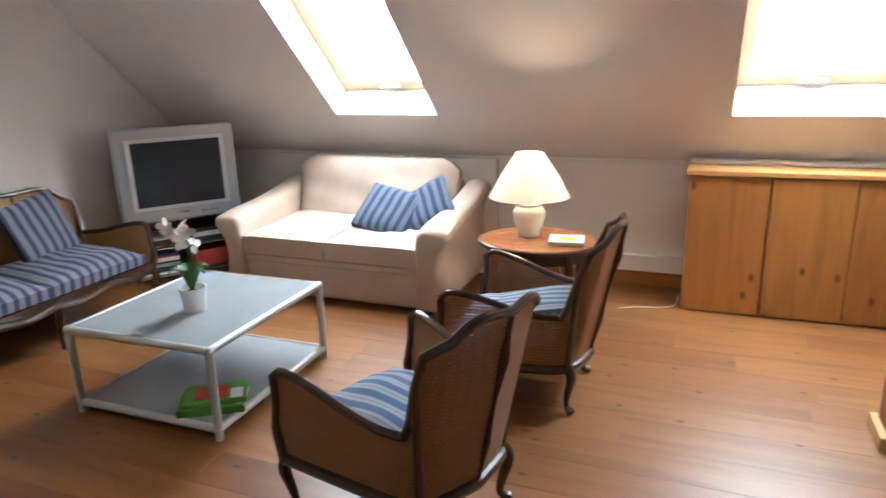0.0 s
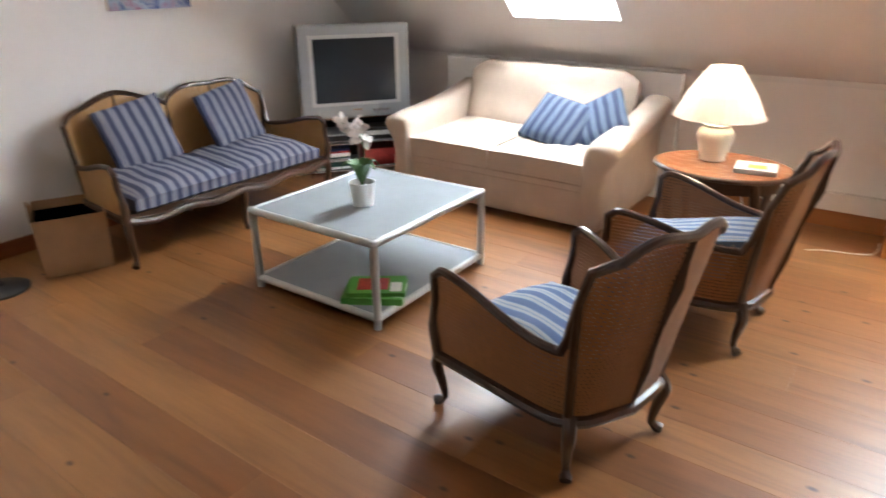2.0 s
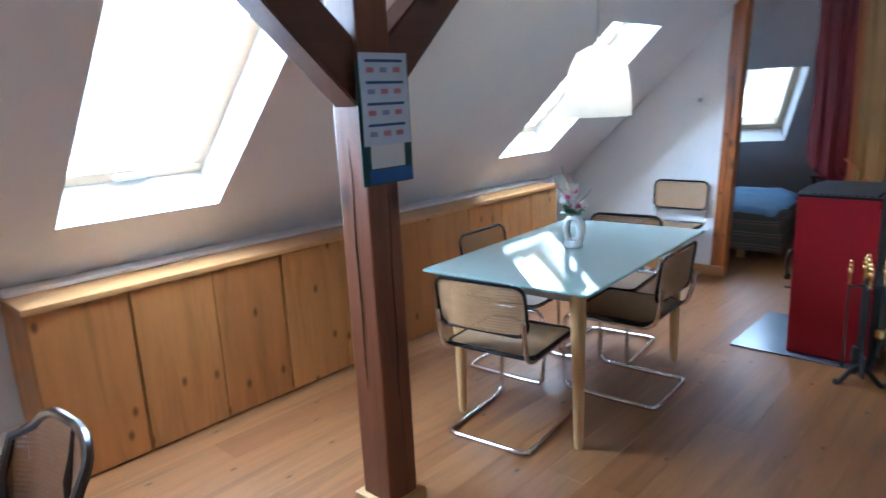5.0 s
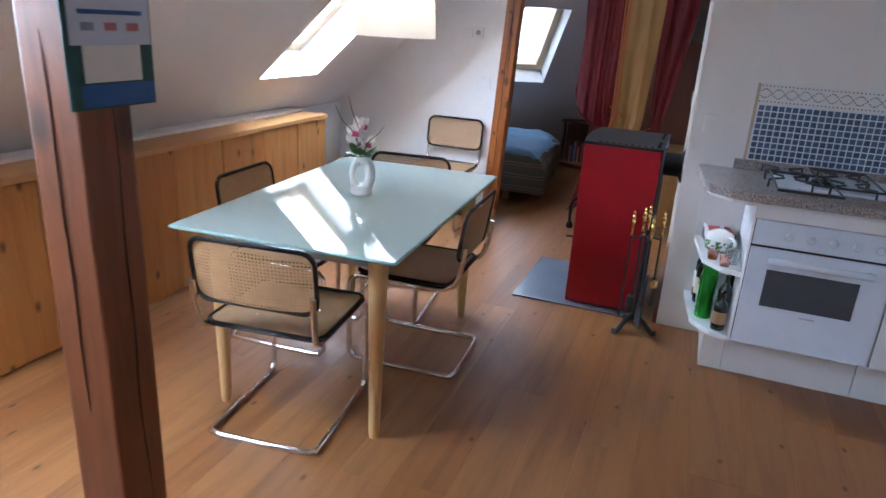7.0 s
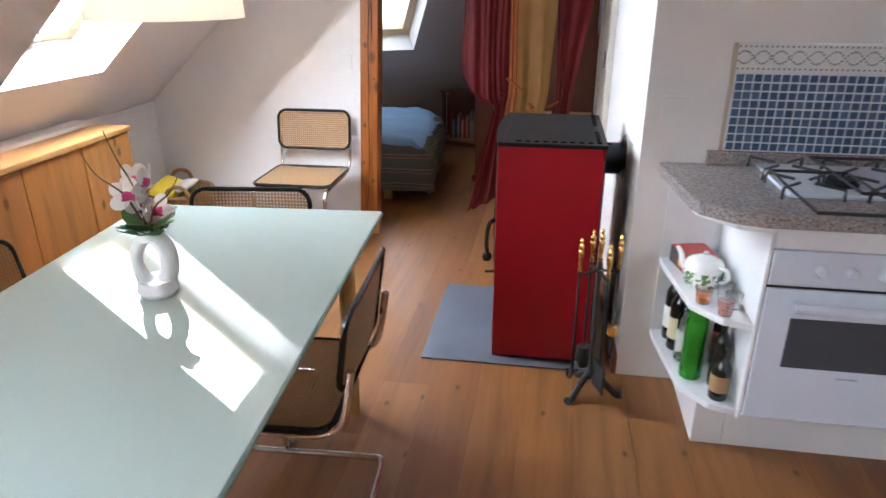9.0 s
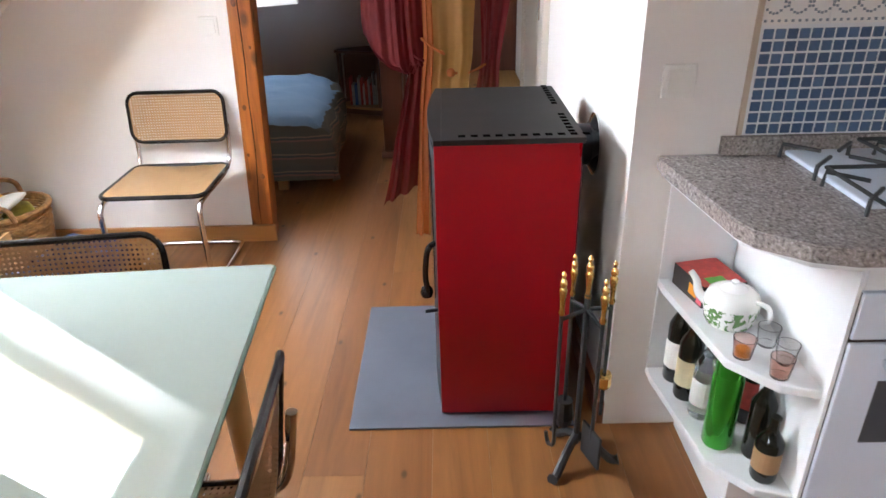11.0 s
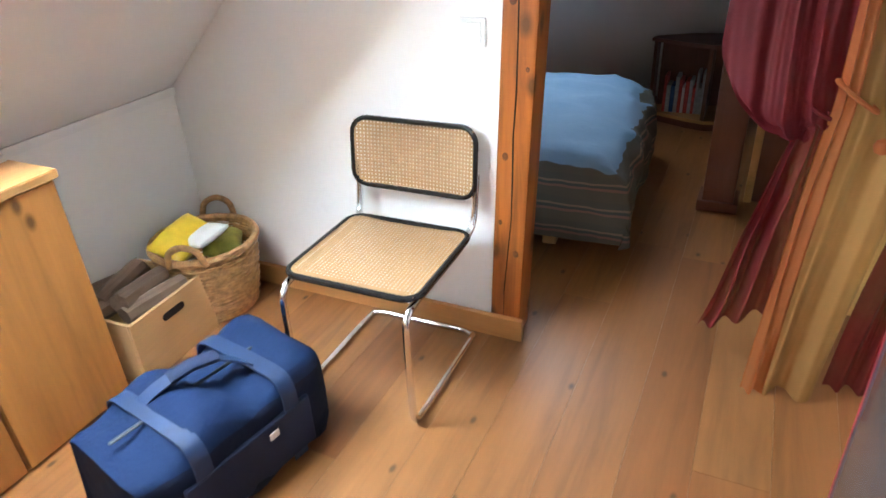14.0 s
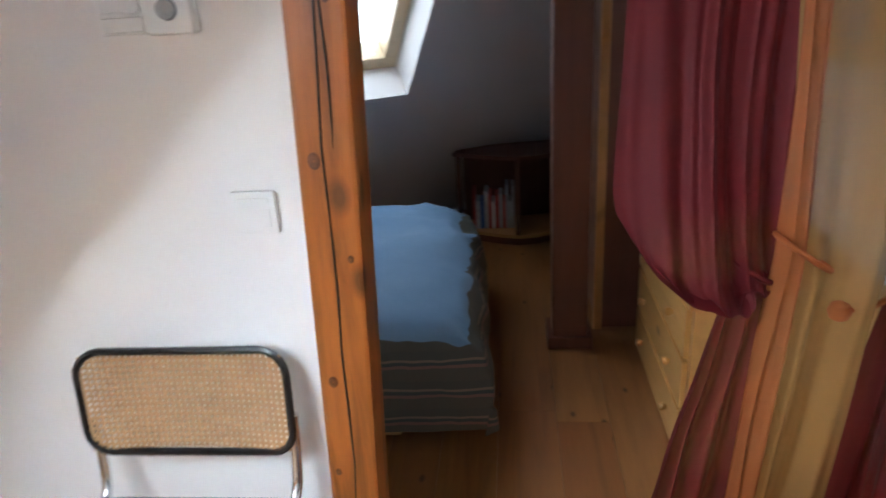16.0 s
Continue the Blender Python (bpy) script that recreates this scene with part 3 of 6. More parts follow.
def timber(name, x0, y0, x1, y1, z0, z1, material, label, cracks, lean=0.0, knots=()):
    ob = thing(name, Matrix(), label, "beam", kind="structure")
    b = box(x0, y0, z0, x1, y1, z1, 0.008, 2)
    for v in b.verts:
        v.co.y += lean * v.co.z
    for y, z, r in knots:
        disc = lathe([(0.001, 0.0012), (r * 0.6, 0.001), (r, 0.0)], 14, None, (0, 0, 0), False)
        part("knot", moved(disc, Matrix(((0, 0, -1, x0 - 0.0004), (1, 0, 0, y0 + y + lean * z), (0, 1.35, 0, z), (0, 0, 0, 1)))), KNOT_WOOD, ob, "dark knot")
    part("post_body", b, material, ob)
    for k, (face, offset, a, c) in enumerate(cracks):
        pts = []
        for i in range(15):
            z = a + (c - a) * i / 14
            o = offset + 0.012 * noise.noise(Vector((z * 3, k * 5.1, 0)))
            pts.append((x0 - 0.0005, y0 + o + lean * z, z) if face == "x" else (x0 + o, y0 - 0.0005, z))
        part("crack", tube(pts, [0.0005 + 0.0026 * math.sin(math.pi * i / 14) ** 0.5 * (0.75 + 0.5 * noise.noise(Vector((i * 0.9, k * 3.3, 2)))) for i in range(15)], 6), CRACK, ob, "dark drying crack")
    return ob


post = timber("wooden_post", 0.995, 2.815, 1.135, 2.965, 0.0, 2.16, BEAM_DARK, "dark brown wooden roof post with angled braces", [("y", 0.085, 0.2, 1.25), ("x", 0.08, 0.5, 1.4)])
part("plinth", box(0.97, 2.79, 0.0, 1.16, 2.99, 0.055, 0.004), BEECH, post, "pale wooden plinth")
for s in (-1, 1):
    c = 1.065 + s * 0.07
    out = [(c, 1.50), (c, 1.72), (c + s * 0.62, 2.26), (c + s * 0.80, 2.26)]
    b = slab([(x, z) for x, z in out], 0, 0.12, 0.006)
    part("brace", moved(b, Matrix(((1, 0, 0, 0), (0, 0, 1, 2.83), (0, 1, 0, 0), (0, 0, 0, 1)))), BEAM_BRACE, post, "dark diagonal brace")
timber("wooden_purlin", XG, 2.79, XP + 0.1, 2.96, 2.16, 2.32, BEAM_BRACE, "dark wooden purlin under the slope", [])
timber("opening_post", XP - 0.014, 3.005, XP + 0.10, 3.112, 0.0, 2.12, BEAM, "orange-brown oiled beam framing the bedroom opening", [("x", 0.054, 0.05, 2.0), ("x", 0.040, 1.16, 1.55)], -0.045, ((0.075, 1.14, 0.012), (0.032, 1.41, 0.008), (0.078, 0.68, 0.010), (0.026, 0.34, 0.010), (0.070, 1.56, 0.011), (0.022, 0.95, 0.006), (0.085, 0.45, 0.007)))
timber("bedroom_post", 6.12, 2.395, 6.26, 2.535, 0.0, 2.5, BOOKCASE, "dark brown bedroom roof post", [])
structure("trim_bedroom_post", box(6.10, 2.375, 0.0, 6.28, 2.555, 0.05, 0.004), BOOKCASE, "dark post plinth", "trim")

# overcast sky seen through the roof windows: plain glowing sheets outside, open towards the sun
SKYGLOW = Mat("overcast_sky", 1.0)
SKYGLOW.colour((0, 0, 0))
SKYGLOW.set(Emission_Color=(0.95, 0.98, 1.0, 1), Emission_Strength=6.0)
for m, bx in ((ROOF, (-2.55, -0.3, -0.95, 3.2)), (ROOF, (-0.1, -0.3, 1.9, 3.2)), (ROOF, (2.8, -0.3, 6.6, 3.2)), (HIP, (-0.6, -0.5, 1.6, 1.7))):
    structure("backdrop", moved(box(bx[0], bx[1], 0.75, bx[2], bx[3], 0.76), m), SKYGLOW.m, "plain bright overcast sky", "sky")

# ---- cabinet row under the slope ----
CX0, CX1, CY, CZ = 0.24, 4.10, 4.025, 0.795
edges = [0.24, 0.645, 1.035, 1.425, 1.81, 2.195, 2.58, 2.965, 3.35, 3.735, 4.10]
for k in range(10):
    a, c = edges[k], edges[k + 1]
    unit = thing("low_cabinet", pose(a, CY + (a - CX0) * 0.0168, 0, 0, 0, 0.96), "low knotty pine cabinet unit under the slope", "cabinet", "low cabinets under the slope")
    part("body", box(0.002, 0.022, 0.0, c - a - 0.002, KNEE_Y - CY - 0.075, CZ - 0.028), CAB_WOOD, unit)
    gap = 0.011 if k in (0, 2, 4, 6, 8) else 0.003
    part("door", box(0.003, 0.0, 0.012, c - a - gap, 0.021, CZ - 0.03, 0.002), CAB_WOOD, unit)
top = part("cabinet_top", slab([(CX0 - 0.012, CY - 0.012), (CX1 + 0.012, CY + 0.055), (CX1 + 0.012, KNEE_Y - 0.015), (CX0 - 0.012, KNEE_Y - 0.015)], CZ - 0.026, CZ, 0.003), CAB_TOP)
tagged(top, "long continuous pine board lying on the low cabinets", "worktop")
rail = part("ledge_strip", box(CX0, 4.27, CZ + 0.001, CX1, KNEE_Y - 0.013, CZ + 0.02, 0.003), WHITE_TRIM)
tagged(rail, "pale painted strip between cabinet top and slope", "trim", kind="structure")


# ---- caned armchairs and settee ----
def seat_outline(wf, wb, d, n):
    """Half-round U of a tub seat, from one front corner round the back to the other; front is +y."""
    r = 0.11
    pts = [(-wf / 2, d / 2)]
    bl = Vector((-wb / 2, -d / 2))
    for i in range(5):
        a = i / 4
        p0, p1, p2 = bl + Vector((-(wf - wb) / 2 * 0.2, r)), bl, bl + Vector((r, -0.012))
        q = p0 * (1 - a) ** 2 + p1 * 2 * a * (1 - a) + p2 * a * a
        pts.append((q.x, q.y))
    half = pts
    other = [(-x, y) for x, y in reversed(half)]
    mid = [(0, -d / 2 - 0.03)]
    return half + mid + other


def resample(pts, n):
    p = [Vector(q) for q in pts]
    seg = [0.0]
    for a, c in zip(p, p[1:]):
        seg.append(seg[-1] + (c - a).length)
    out, fr = [], []
    for i in range(n + 1):
        s = seg[-1] * i / n
        k = max(j for j in range(len(seg)) if seg[j] <= s + 1e-9)
        k = min(k, len(p) - 2)
        f = (s - seg[k]) / max(1e-9, seg[k + 1] - seg[k])
        out.append(p[k].lerp(p[k + 1], min(1, f)))
        fr.append(i / n)
    return out, seg


def caned_seat(name, m, wf, wb, d, rail, arm, dip, ear, crest, humps, label, category, cane_mat, tick, group=""):
    ob = thing(name, m, label, category, group)
    n = 84 if humps == 1 else 120
    line, seg = resample(seat_outline(wf, wb, d, n), n)
    total = seg[-1]
    side = seg[3] / total
    tops, bots = [], []
    for i, q in enumerate(line):
        s = i / n
        e = min(s, 1 - s) / side
        if e < 0.93:
            u = e / 0.93
            z = arm + 0.012 * math.sin(u * math.pi) - (arm - dip) * (0.5 - 0.5 * math.cos(math.pi * min(1, u * 1.15)))
            if u < 0.08:
                z -= 0.03 * (1 - u / 0.08)
            lean = 0.03
        elif e < 1.04:
            u = (e - 0.93) / 0.11
            z = dip + (ear - dip) * (0.5 - 0.5 * math.cos(math.pi * u))
            lean = 0.03 + (0.105 if humps == 1 else 0.045) * u
        else:
            span = min(1.0, max(0.0, (s - side * 1.04) / (1 - 2.08 * side)))
            h = abs(math.sin(math.pi * span * humps)) ** 0.6
            z = ear + (crest - ear) * h + 0.012 * math.sin(2 * math.pi * span * humps * 1.5)
            lean = 0.135 if humps == 1 else 0.075
        out = Vector((q.x, q.y * 1.0 + 0.02)).normalized() if e < 1.04 else Vector((q.x / wb * 0.5, -1)).normalized()
        k = (z - rail) * lean * 1.6
        tops.append(Vector((q.x + out.x * k, q.y + out.y * k, z)))
        bots.append(Vector((q.x, q.y, rail)))
    rows = []
    for v in range(9):
        f = v / 8
        rows.append([bo.lerp(tp, f) + Vector((0, 0, 0)) for bo, tp in zip(bots, tops)])
    part("cane_panel", surface(rows, 0.004), cane_mat, ob, "woven brown cane webbing", True)
    part("seat_base", slab([(q.x, q.y) for q in line[::3]], rail - 0.03, rail + 0.012), DARK_WALNUT, ob, "dark seat board")
    part("top_rail", tube(tops, 0.014, 8), DARK_WALNUT, ob, "dark glossy carved rail", True)
    part("seat_rail", tube([bo - Vector((0, 0, 0.012)) for bo in bots] + [], 0.02, 8), DARK_WALNUT, ob, "", True)
    fr = [bots[0] - Vector((0, 0, 0.012))]
    for k in range(1, 8):
        x = -wf / 2 + wf * k / 8
        fr.append(Vector((x, d / 2 + 0.03 * math.sin(math.pi * k / 8), rail - 0.018 - 0.022 * abs(math.sin(2 * math.pi * k / 8 * (1 if humps == 1 else 2))))))
    fr.append(bots[-1] - Vector((0, 0, 0.012)))
    part("front_apron", tube(smooth_path(fr, 4), 0.022, 8), DARK_WALNUT, ob, "", True)
    for i in (0, n):
        q, w = bots[i], tops[i]
        part("arm_post", tube(smooth_path([q - Vector((0, 0, 0.02)), q.lerp(w, 0.35) + Vector((0, 0.02, 0)), q.lerp(w, 0.7), w + Vector((0, -0.004, 0.0))], 5), [0.02] * 6 + [0.015] * 10, 8), DARK_WALNUT, ob, "", True)
    for i in (round(n * side * 0.98), n - round(n * side * 0.98)):
        part("back_post", tube([b0.lerp(t0, f) for b0, t0, f in ((bots[i], tops[i], k / 6) for k in range(7))], 0.014, 8), DARK_WALNUT, ob, "", True)
    splats = [n // 2] if humps == 1 else [n // 2, round(n * (side * 1.05 + (1 - 2.1 * side) * 0.25)), round(n * (side * 1.05 + (1 - 2.1 * side) * 0.75))]
    for i in splats:
        part("back_splat", tube([bots[i].lerp(tops[i], k / 8) for k in range(9)], [0.008, 0.012, 0.018, 0.012, 0.010, 0.016, 0.024, 0.014, 0.012], 8, flat=0.5), DARK_WALNUT, ob, "dark carved splat", True)
    legs = [(-wf / 2 + 0.02, d / 2 - 0.01, 1, 0.3), (wf / 2 - 0.02, d / 2 - 0.01, 1, 0.3), (-wb / 2 + 0.03, -d / 2 + 0.03, -1, 0.3), (wb / 2 - 0.03, -d / 2 + 0.03, -1, 0.3)]
    if humps > 1:
        legs += [(0, d / 2 + 0.01, 1, 0), (0, -d / 2 + 0.02, -1, 0)]
    for x, y, sy, k in legs:
        sx = math.copysign(k, x)
        pts = [(x, y, rail), (x + sx * 0.07, y + sy * 0.022, rail * 0.78), (x + sx * 0.03, y + sy * 0.008, rail * 0.42), (x + sx * 0.01, y + sy * 0.004, rail * 0.16), (x + sx * 0.08, y + sy * 0.026, 0.014)]
        path = smooth_path(pts, 4)
        part("leg", tube(path, [0.026 - 0.014 * min(1, i / 11) + (0.006 if i > 13 else 0) for i in range(len(path))], 8), DARK_WALNUT, ob, "dark cabriole leg", True)
    return ob


def seat_pad(m, w, d, h, tick, label, name="seat_cushion", seed=0, group=""):
    ob = part(name, cushion(w, d, h, 14, 0.62, seed), tick, None, "", True)
    ob.matrix_world = m
    pipe = [(-w / 2, -d / 2), (w / 2, -d / 2), (w / 2, d / 2), (-w / 2, d / 2)]
    part("piping", tube([(x * 0.985, y * 0.985, h * 0.17) for x, y in pipe], 0.004, 6, True), tick, ob)
    return tagged(ob, label, "cushion", group)


for m, sd in ((pose(-0.506, 1.985, 0, 0, 0, 70), 1), (pose(-0.365, 2.885, 0, 0, 0, 90), 2)):
    caned_seat("armchair", m, 0.58, 0.42, 0.515, 0.21, 0.51, 0.42, 0.705, 0.775, 1, "antique dark walnut armchair with woven cane back and sides", "armchair", CANE_DARK, TICK_CHAIR, "pair of caned armchairs")
    seat_pad(m @ pose(0, 0.05, 0.31, -4, 0, 0), 0.40, 0.42, 0.15, TICK_CHAIR, "blue and white striped cushion lying on a caned armchair", seed=sd, group="armchair cushions")
    if sd == 1:
        seat_pad(m @ pose(0.01, -0.215, 0.50, 103, 0, 0), 0.33, 0.31, 0.07, TICK_CHAIR, "blue striped cushion leaning against the armchair back", "cushion", 8, "armchair cushions")
    else:
        seat_pad(m @ pose(0.0, -0.05, 0.392, -11, 3, 5), 0.34, 0.37, 0.06, TICK_CHAIR, "blue striped cushion lying rumpled on the armchair", "cushion", 9, "armchair cushions")

SETTEE = pose(-2.985, 2.49, 0, 0, 0, -90)
caned_seat("settee", SETTEE, 1.34, 1.24, 0.52, 0.262, 0.51, 0.44, 0.645, 0.74, 2, "two-seat antique walnut settee with golden cane back", "settee", CANE_GOLD, TICK_SETTEE)
for sx in (-1, 1):
    seat_pad(SETTEE @ pose(sx * 0.305, 0.02, 0.325, -3, 0, 0), 0.61, 0.50, 0.15, TICK_SETTEE, "navy striped seat cushion lying on the settee", seed=3 + sx, group="settee cushions")
    seat_pad(SETTEE @ pose(sx * 0.30 - 0.02, -0.175, 0.54, 108, 0, -4 * sx) @ pose(0, 0, 0, 0, 0, -9), 0.37, 0.36, 0.09, TICK_SETTEE, "navy striped cushion leaning against the settee back", "cushion", 6 + sx, "settee cushions")

# ---- coffee table ----
ct = thing("coffee_table", pose(-1.715, 2.455, 0, 0, 0, 0.8), "square grey metal coffee table with two glass shelves", "coffee table")
W, D = 0.355, 0.392
for x in (-W, W):
    for y in (-D, D):
        part("leg", tube([(x, y, 0.0), (x, y, 0.375)], 0.017, 12), PALE_METAL, ct, "", True)
for z in (0.045, 0.372):
    for a, c in (((-W, -D), (W, -D)), ((W, -D), (W, D)), ((W, D), (-W, D)), ((-W, D), (-W, -D))):
        part("rail", tube([(a[0], a[1], z), (c[0], c[1], z)], 0.016, 12), PALE_METAL, ct, "", True)
    part("glass_shelf", box(-W + 0.012, -D + 0.012, z + 0.002, W - 0.012, D - 0.012, z + 0.012, 0.002), GREY_GLASS, ct, "grey frosted glass panel")
    for x in (-W, W):
        for y in (-D, D):
            part("corner_joint", lathe([(0.0, -0.019), (0.014, -0.015), (0.02, 0), (0.014, 0.015), (0.0, 0.019)], 12, None, (x, y, z), False), PALE_METAL, ct, "", True)


def petal(r):
    """A small cupped oval petal with a front and a back."""
    b = lathe([(0.0005, 0), (r * 0.6, 0.0008), (r, 0.004), (r * 0.97, 0.0048), (r * 0.6, 0.0026), (0.0005, 0.0018)], 12, caps=False)
    return moved(b, Matrix.Diagonal((1.0, 0.78, 1.0, 1.0)))


def orchid(m, pot_r, pot_h, label):
    ob = thing("potted_orchid", m, label, "plant")
    part("pot", lathe([(pot_r * 0.78, 0), (pot_r, pot_h), (pot_r * 0.92, pot_h), (pot_r * 0.86, pot_h - 0.03), (0.001, pot_h - 0.03)], 24, caps=True), PORCELAIN, ob, "white ceramic pot", True)
    part("soil", lathe([(pot_r * 0.86, pot_h - 0.028), (0.001, pot_h - 0.012)], 16, caps=False), SOIL, ob)
    rnd = random.Random(5)
    for k in range(6):
        a = k * 1.05 + 0.3
        L = 0.10 + rnd.random() * 0.05
        rows = []
        for i in range(7):
            f = i / 6
            r = L * f
            z = pot_h - 0.02 + 0.11 * math.sin(f * 2.2)
            w = 0.022 * math.sin(math.pi * (0.08 + 0.9 * f)) + 0.002
            c, s2 = math.cos(a), math.sin(a)
            rows.append([(r * c * 0.6 - s2 * w * j, r * s2 * 0.6 + c * w * j, z + 0.006 * abs(j)) for j in (-1, 0, 1)])
        part("leaf", surface(rows, 0.002), LEAF, ob, "", True)
    stem = smooth_path([(0, 0, pot_h - 0.02), (0.015, 0.01, pot_h + 0.10), (0.005, -0.01, pot_h + 0.20), (-0.03, -0.02, pot_h + 0.26), (-0.065, -0.035, pot_h + 0.265)], 5)
    part("stem", tube(stem, 0.0035, 6), LEAF, ob)
    for k in range(9):
        q = stem[9 + k] + Vector((rnd.uniform(-0.03, 0.03), rnd.uniform(-0.03, 0.03), rnd.uniform(-0.03, 0.02)))
        b = bmesh.new()
        for j in range(5):
            pet = petal(0.019)
            moved(pet, Matrix.Translation(q) @ Euler((rnd.uniform(0.6, 1.5), rnd.uniform(-0.5, 0.5), k * 0.9)).to_matrix().to_4x4() @ pose(0, 0, 0, 0, 0, j * 72) @ pose(0.018, 0, 0, 0, 15, 0))
            join(b, pet)
        part("flower", b, PETAL, ob, "", True)
    return ob


orchid(pose(-1.685, 2.375, 0.386, 0, 0, 35), 0.058, 0.105, "white orchid in a white pot on the coffee table")


def book(m, w, d, h, cover, label, spots=(), group=""):
    ob = thing("book", m, label, "book", group)
    part("pages", box(-w / 2 + 0.004, -d / 2 + 0.004, 0.003, w / 2 - 0.004, d / 2 - 0.004, h - 0.003), PAPER, ob)
    part("cover", box(-w / 2, -d / 2, h - 0.003, w / 2, d / 2, h, 0.001), cover, ob)
    part("back_cover", box(-w / 2, -d / 2, 0, w / 2, d / 2, 0.003, 0.001), cover, ob)
    part("spine", box(-w / 2, -d / 2, 0.0, w / 2, -d / 2 + 0.003, h, 0.001), cover, ob)
    for x0, y0, x1, y1, mt in spots:
        part("cover_print", box(x0 * w, y0 * d, h, x1 * w, y1 * d, h + 0.0012), mt, ob)
    return ob


book(pose(-1.49, 2.21, 0.058, 0, 0, 32), 0.26, 0.20, 0.03, GREEN_INK, "thick green picture book lying on the lower glass shelf", [(-0.38, -0.38, 0.30, 0.34, RED_INK), (-0.2, -0.1, 0.1, 0.2, GREEN_INK), (0.34, -0.4, 0.46, 0.4, PAPER)])
book(pose(-1.48, 2.215, 0.0895, 0, 0, 36), 0.24, 0.17, 0.018, GREEN_INK, "green and red cookery book on top of another book", [(-0.35, -0.3, 0.2, 0.35, RED_INK), (0.24, -0.4, 0.44, 0.1, PAPER)])

# ---- sofa ----
sofa = thing("sofa", Matrix(), "cream upholstered two-seat sofa bed with rounded arms", "sofa")
SX0, SX1, SY0, SY1 = -2.43, -1.01, 3.46, 4.34
part("base", box(SX0 + 0.10, SY0 + 0.045, 0.03, SX1 - 0.10, SY1, 0.24, 0.02, 3), SOFA, sofa, "", True)
part("base_band", box(SX0 + 0.12, SY0 + 0.03, 0.235, SX1 - 0.12, SY0 + 0.10, 0.275, 0.012, 3), SOFA, sofa, "", True)
for k, (a, c) in enumerate(((SX0 + 0.13, -1.735), (-1.725, SX1 - 0.13))):
    b = cushion(c - a, 0.66, 0.17, 12, 0.35, k * 3 + 1)
    moved(b, pose((a + c) / 2, SY0 + 0.35, 0.345, 2, 0, 0))
    part("seat_cushion", b, SOFA, sofa, "", True)
b = cushion(SX1 - SX0 - 0.25, 0.51, 0.22, 18, 0.7, 12)
for v in b.verts:
    if v.co.y > 0:
        v.co.y -= 0.075 * max(0.0, abs(v.co.x) / ((SX1 - SX0 - 0.25) / 2) - 0.78) ** 1.5 / 0.22 ** 1.5
moved(b, pose((SX0 + SX1) / 2, SY1 - 0.16, 0.54, 74, 0, 0))
part("backrest", b, SOFA, sofa, "cream padded backrest with slight creases", True)
part("back_panel", box(SX0 + 0.12, SY1 - 0.10, 0.05, SX1 - 0.12, SY1, 0.64, 0.04, 3), SOFA, sofa, "", True)
for s, xa in ((-1, SX0), (1, SX1)):
    # arm: swelling side panel, rolled top, falling towards the front
    rows = []
    ends = [(0.0, 0.036), (0.004, 0.020), (0.013, 0.008), (0.03, 0.002), (0.05, 0.0)]
    stations = ends + [(0.05 + (SY1 - SY0 - 0.08) * k / 12, 0.0) for k in range(1, 13)] + [(SY1 - SY0 - 0.015, 0.008), (SY1 - SY0, 0.03)]
    for dy, inset in stations:
        f = dy / (SY1 - SY0)
        top_z = 0.53 + 0.125 * f ** 2.0 - 0.02 * (1 - min(1, f * 6))
        flare = 0.03 * (1 - min(1, f * 2.5))
        inner = xa - s * 0.13
        prof = [(inner, 0.20), (inner, top_z - 0.085), (inner + s * 0.008, top_z - 0.04), (inner + s * 0.03, top_z - 0.01), (inner + s * 0.07, top_z), (xa + s * (0.01 + flare * 0.6), top_z - 0.004),
                (xa + s * (0.04 + flare), top_z - 0.025), (xa + s * (0.05 + flare), top_z - 0.055), (xa + s * (0.035 + flare * 0.6), top_z - 0.09), (xa + s * 0.01, top_z - 0.15), (xa - s * 0.008, top_z - 0.24),
                (xa + s * 0.006, 0.17), (xa + s * 0.004, 0.09), (xa - s * 0.02, 0.03), (inner, 0.03)]
        mx, mz = (inner + xa) / 2, 0.3
        rows.append([(x + (mx - x) * min(1, inset / 0.08), SY0 + dy, z + (mz - z) * inset / 0.27) for x, z in prof + prof[:1]])
    b = surface(rows, 0, False)
    bmesh.ops.remove_doubles(b, verts=b.verts, dist=0.0003)
    bmesh.ops.holes_fill(b, edges=b.edges[:])
    part("armrest", b, SOFA, sofa, "rolled cream armrest", True)
for x in (SX0 + 0.08, SX1 - 0.08):
    for y in (SY0 + 0.07, SY1 - 0.07):
        part("foot", lathe([(0.022, 0), (0.026, 0.03)], 12, None, (x, y, 0)), DARK_SHELF, sofa)
seat_pad(pose(-1.46, 3.83, 0.515, 0, 0, 10) @ pose(0, 0, 0, 40, 0, 0) @ pose(0, 0, 0, 0, 0, -17), 0.36, 0.33, 0.10, TICK_SOFA, "blue striped scatter cushion lying against the sofa back", "cushion", 21, "sofa cushions")
seat_pad(pose(-1.235, 3.90, 0.55, 0, 0, -18) @ pose(0, 0, 0, 46, 0, 0) @ pose(0, 0, 0, 0, 0, 43), 0.31, 0.31, 0.09, TICK_SOFA, "blue striped scatter cushion leaning on the sofa arm", "cushion", 25, "sofa cushions")
structure("wall_sofa_box", box(-2.62, 4.335, 0.0, -0.93, KNEE_Y - 0.013, 0.775, 0.006), WHITE_TRIM, "white boxed panel behind the sofa", "panel")

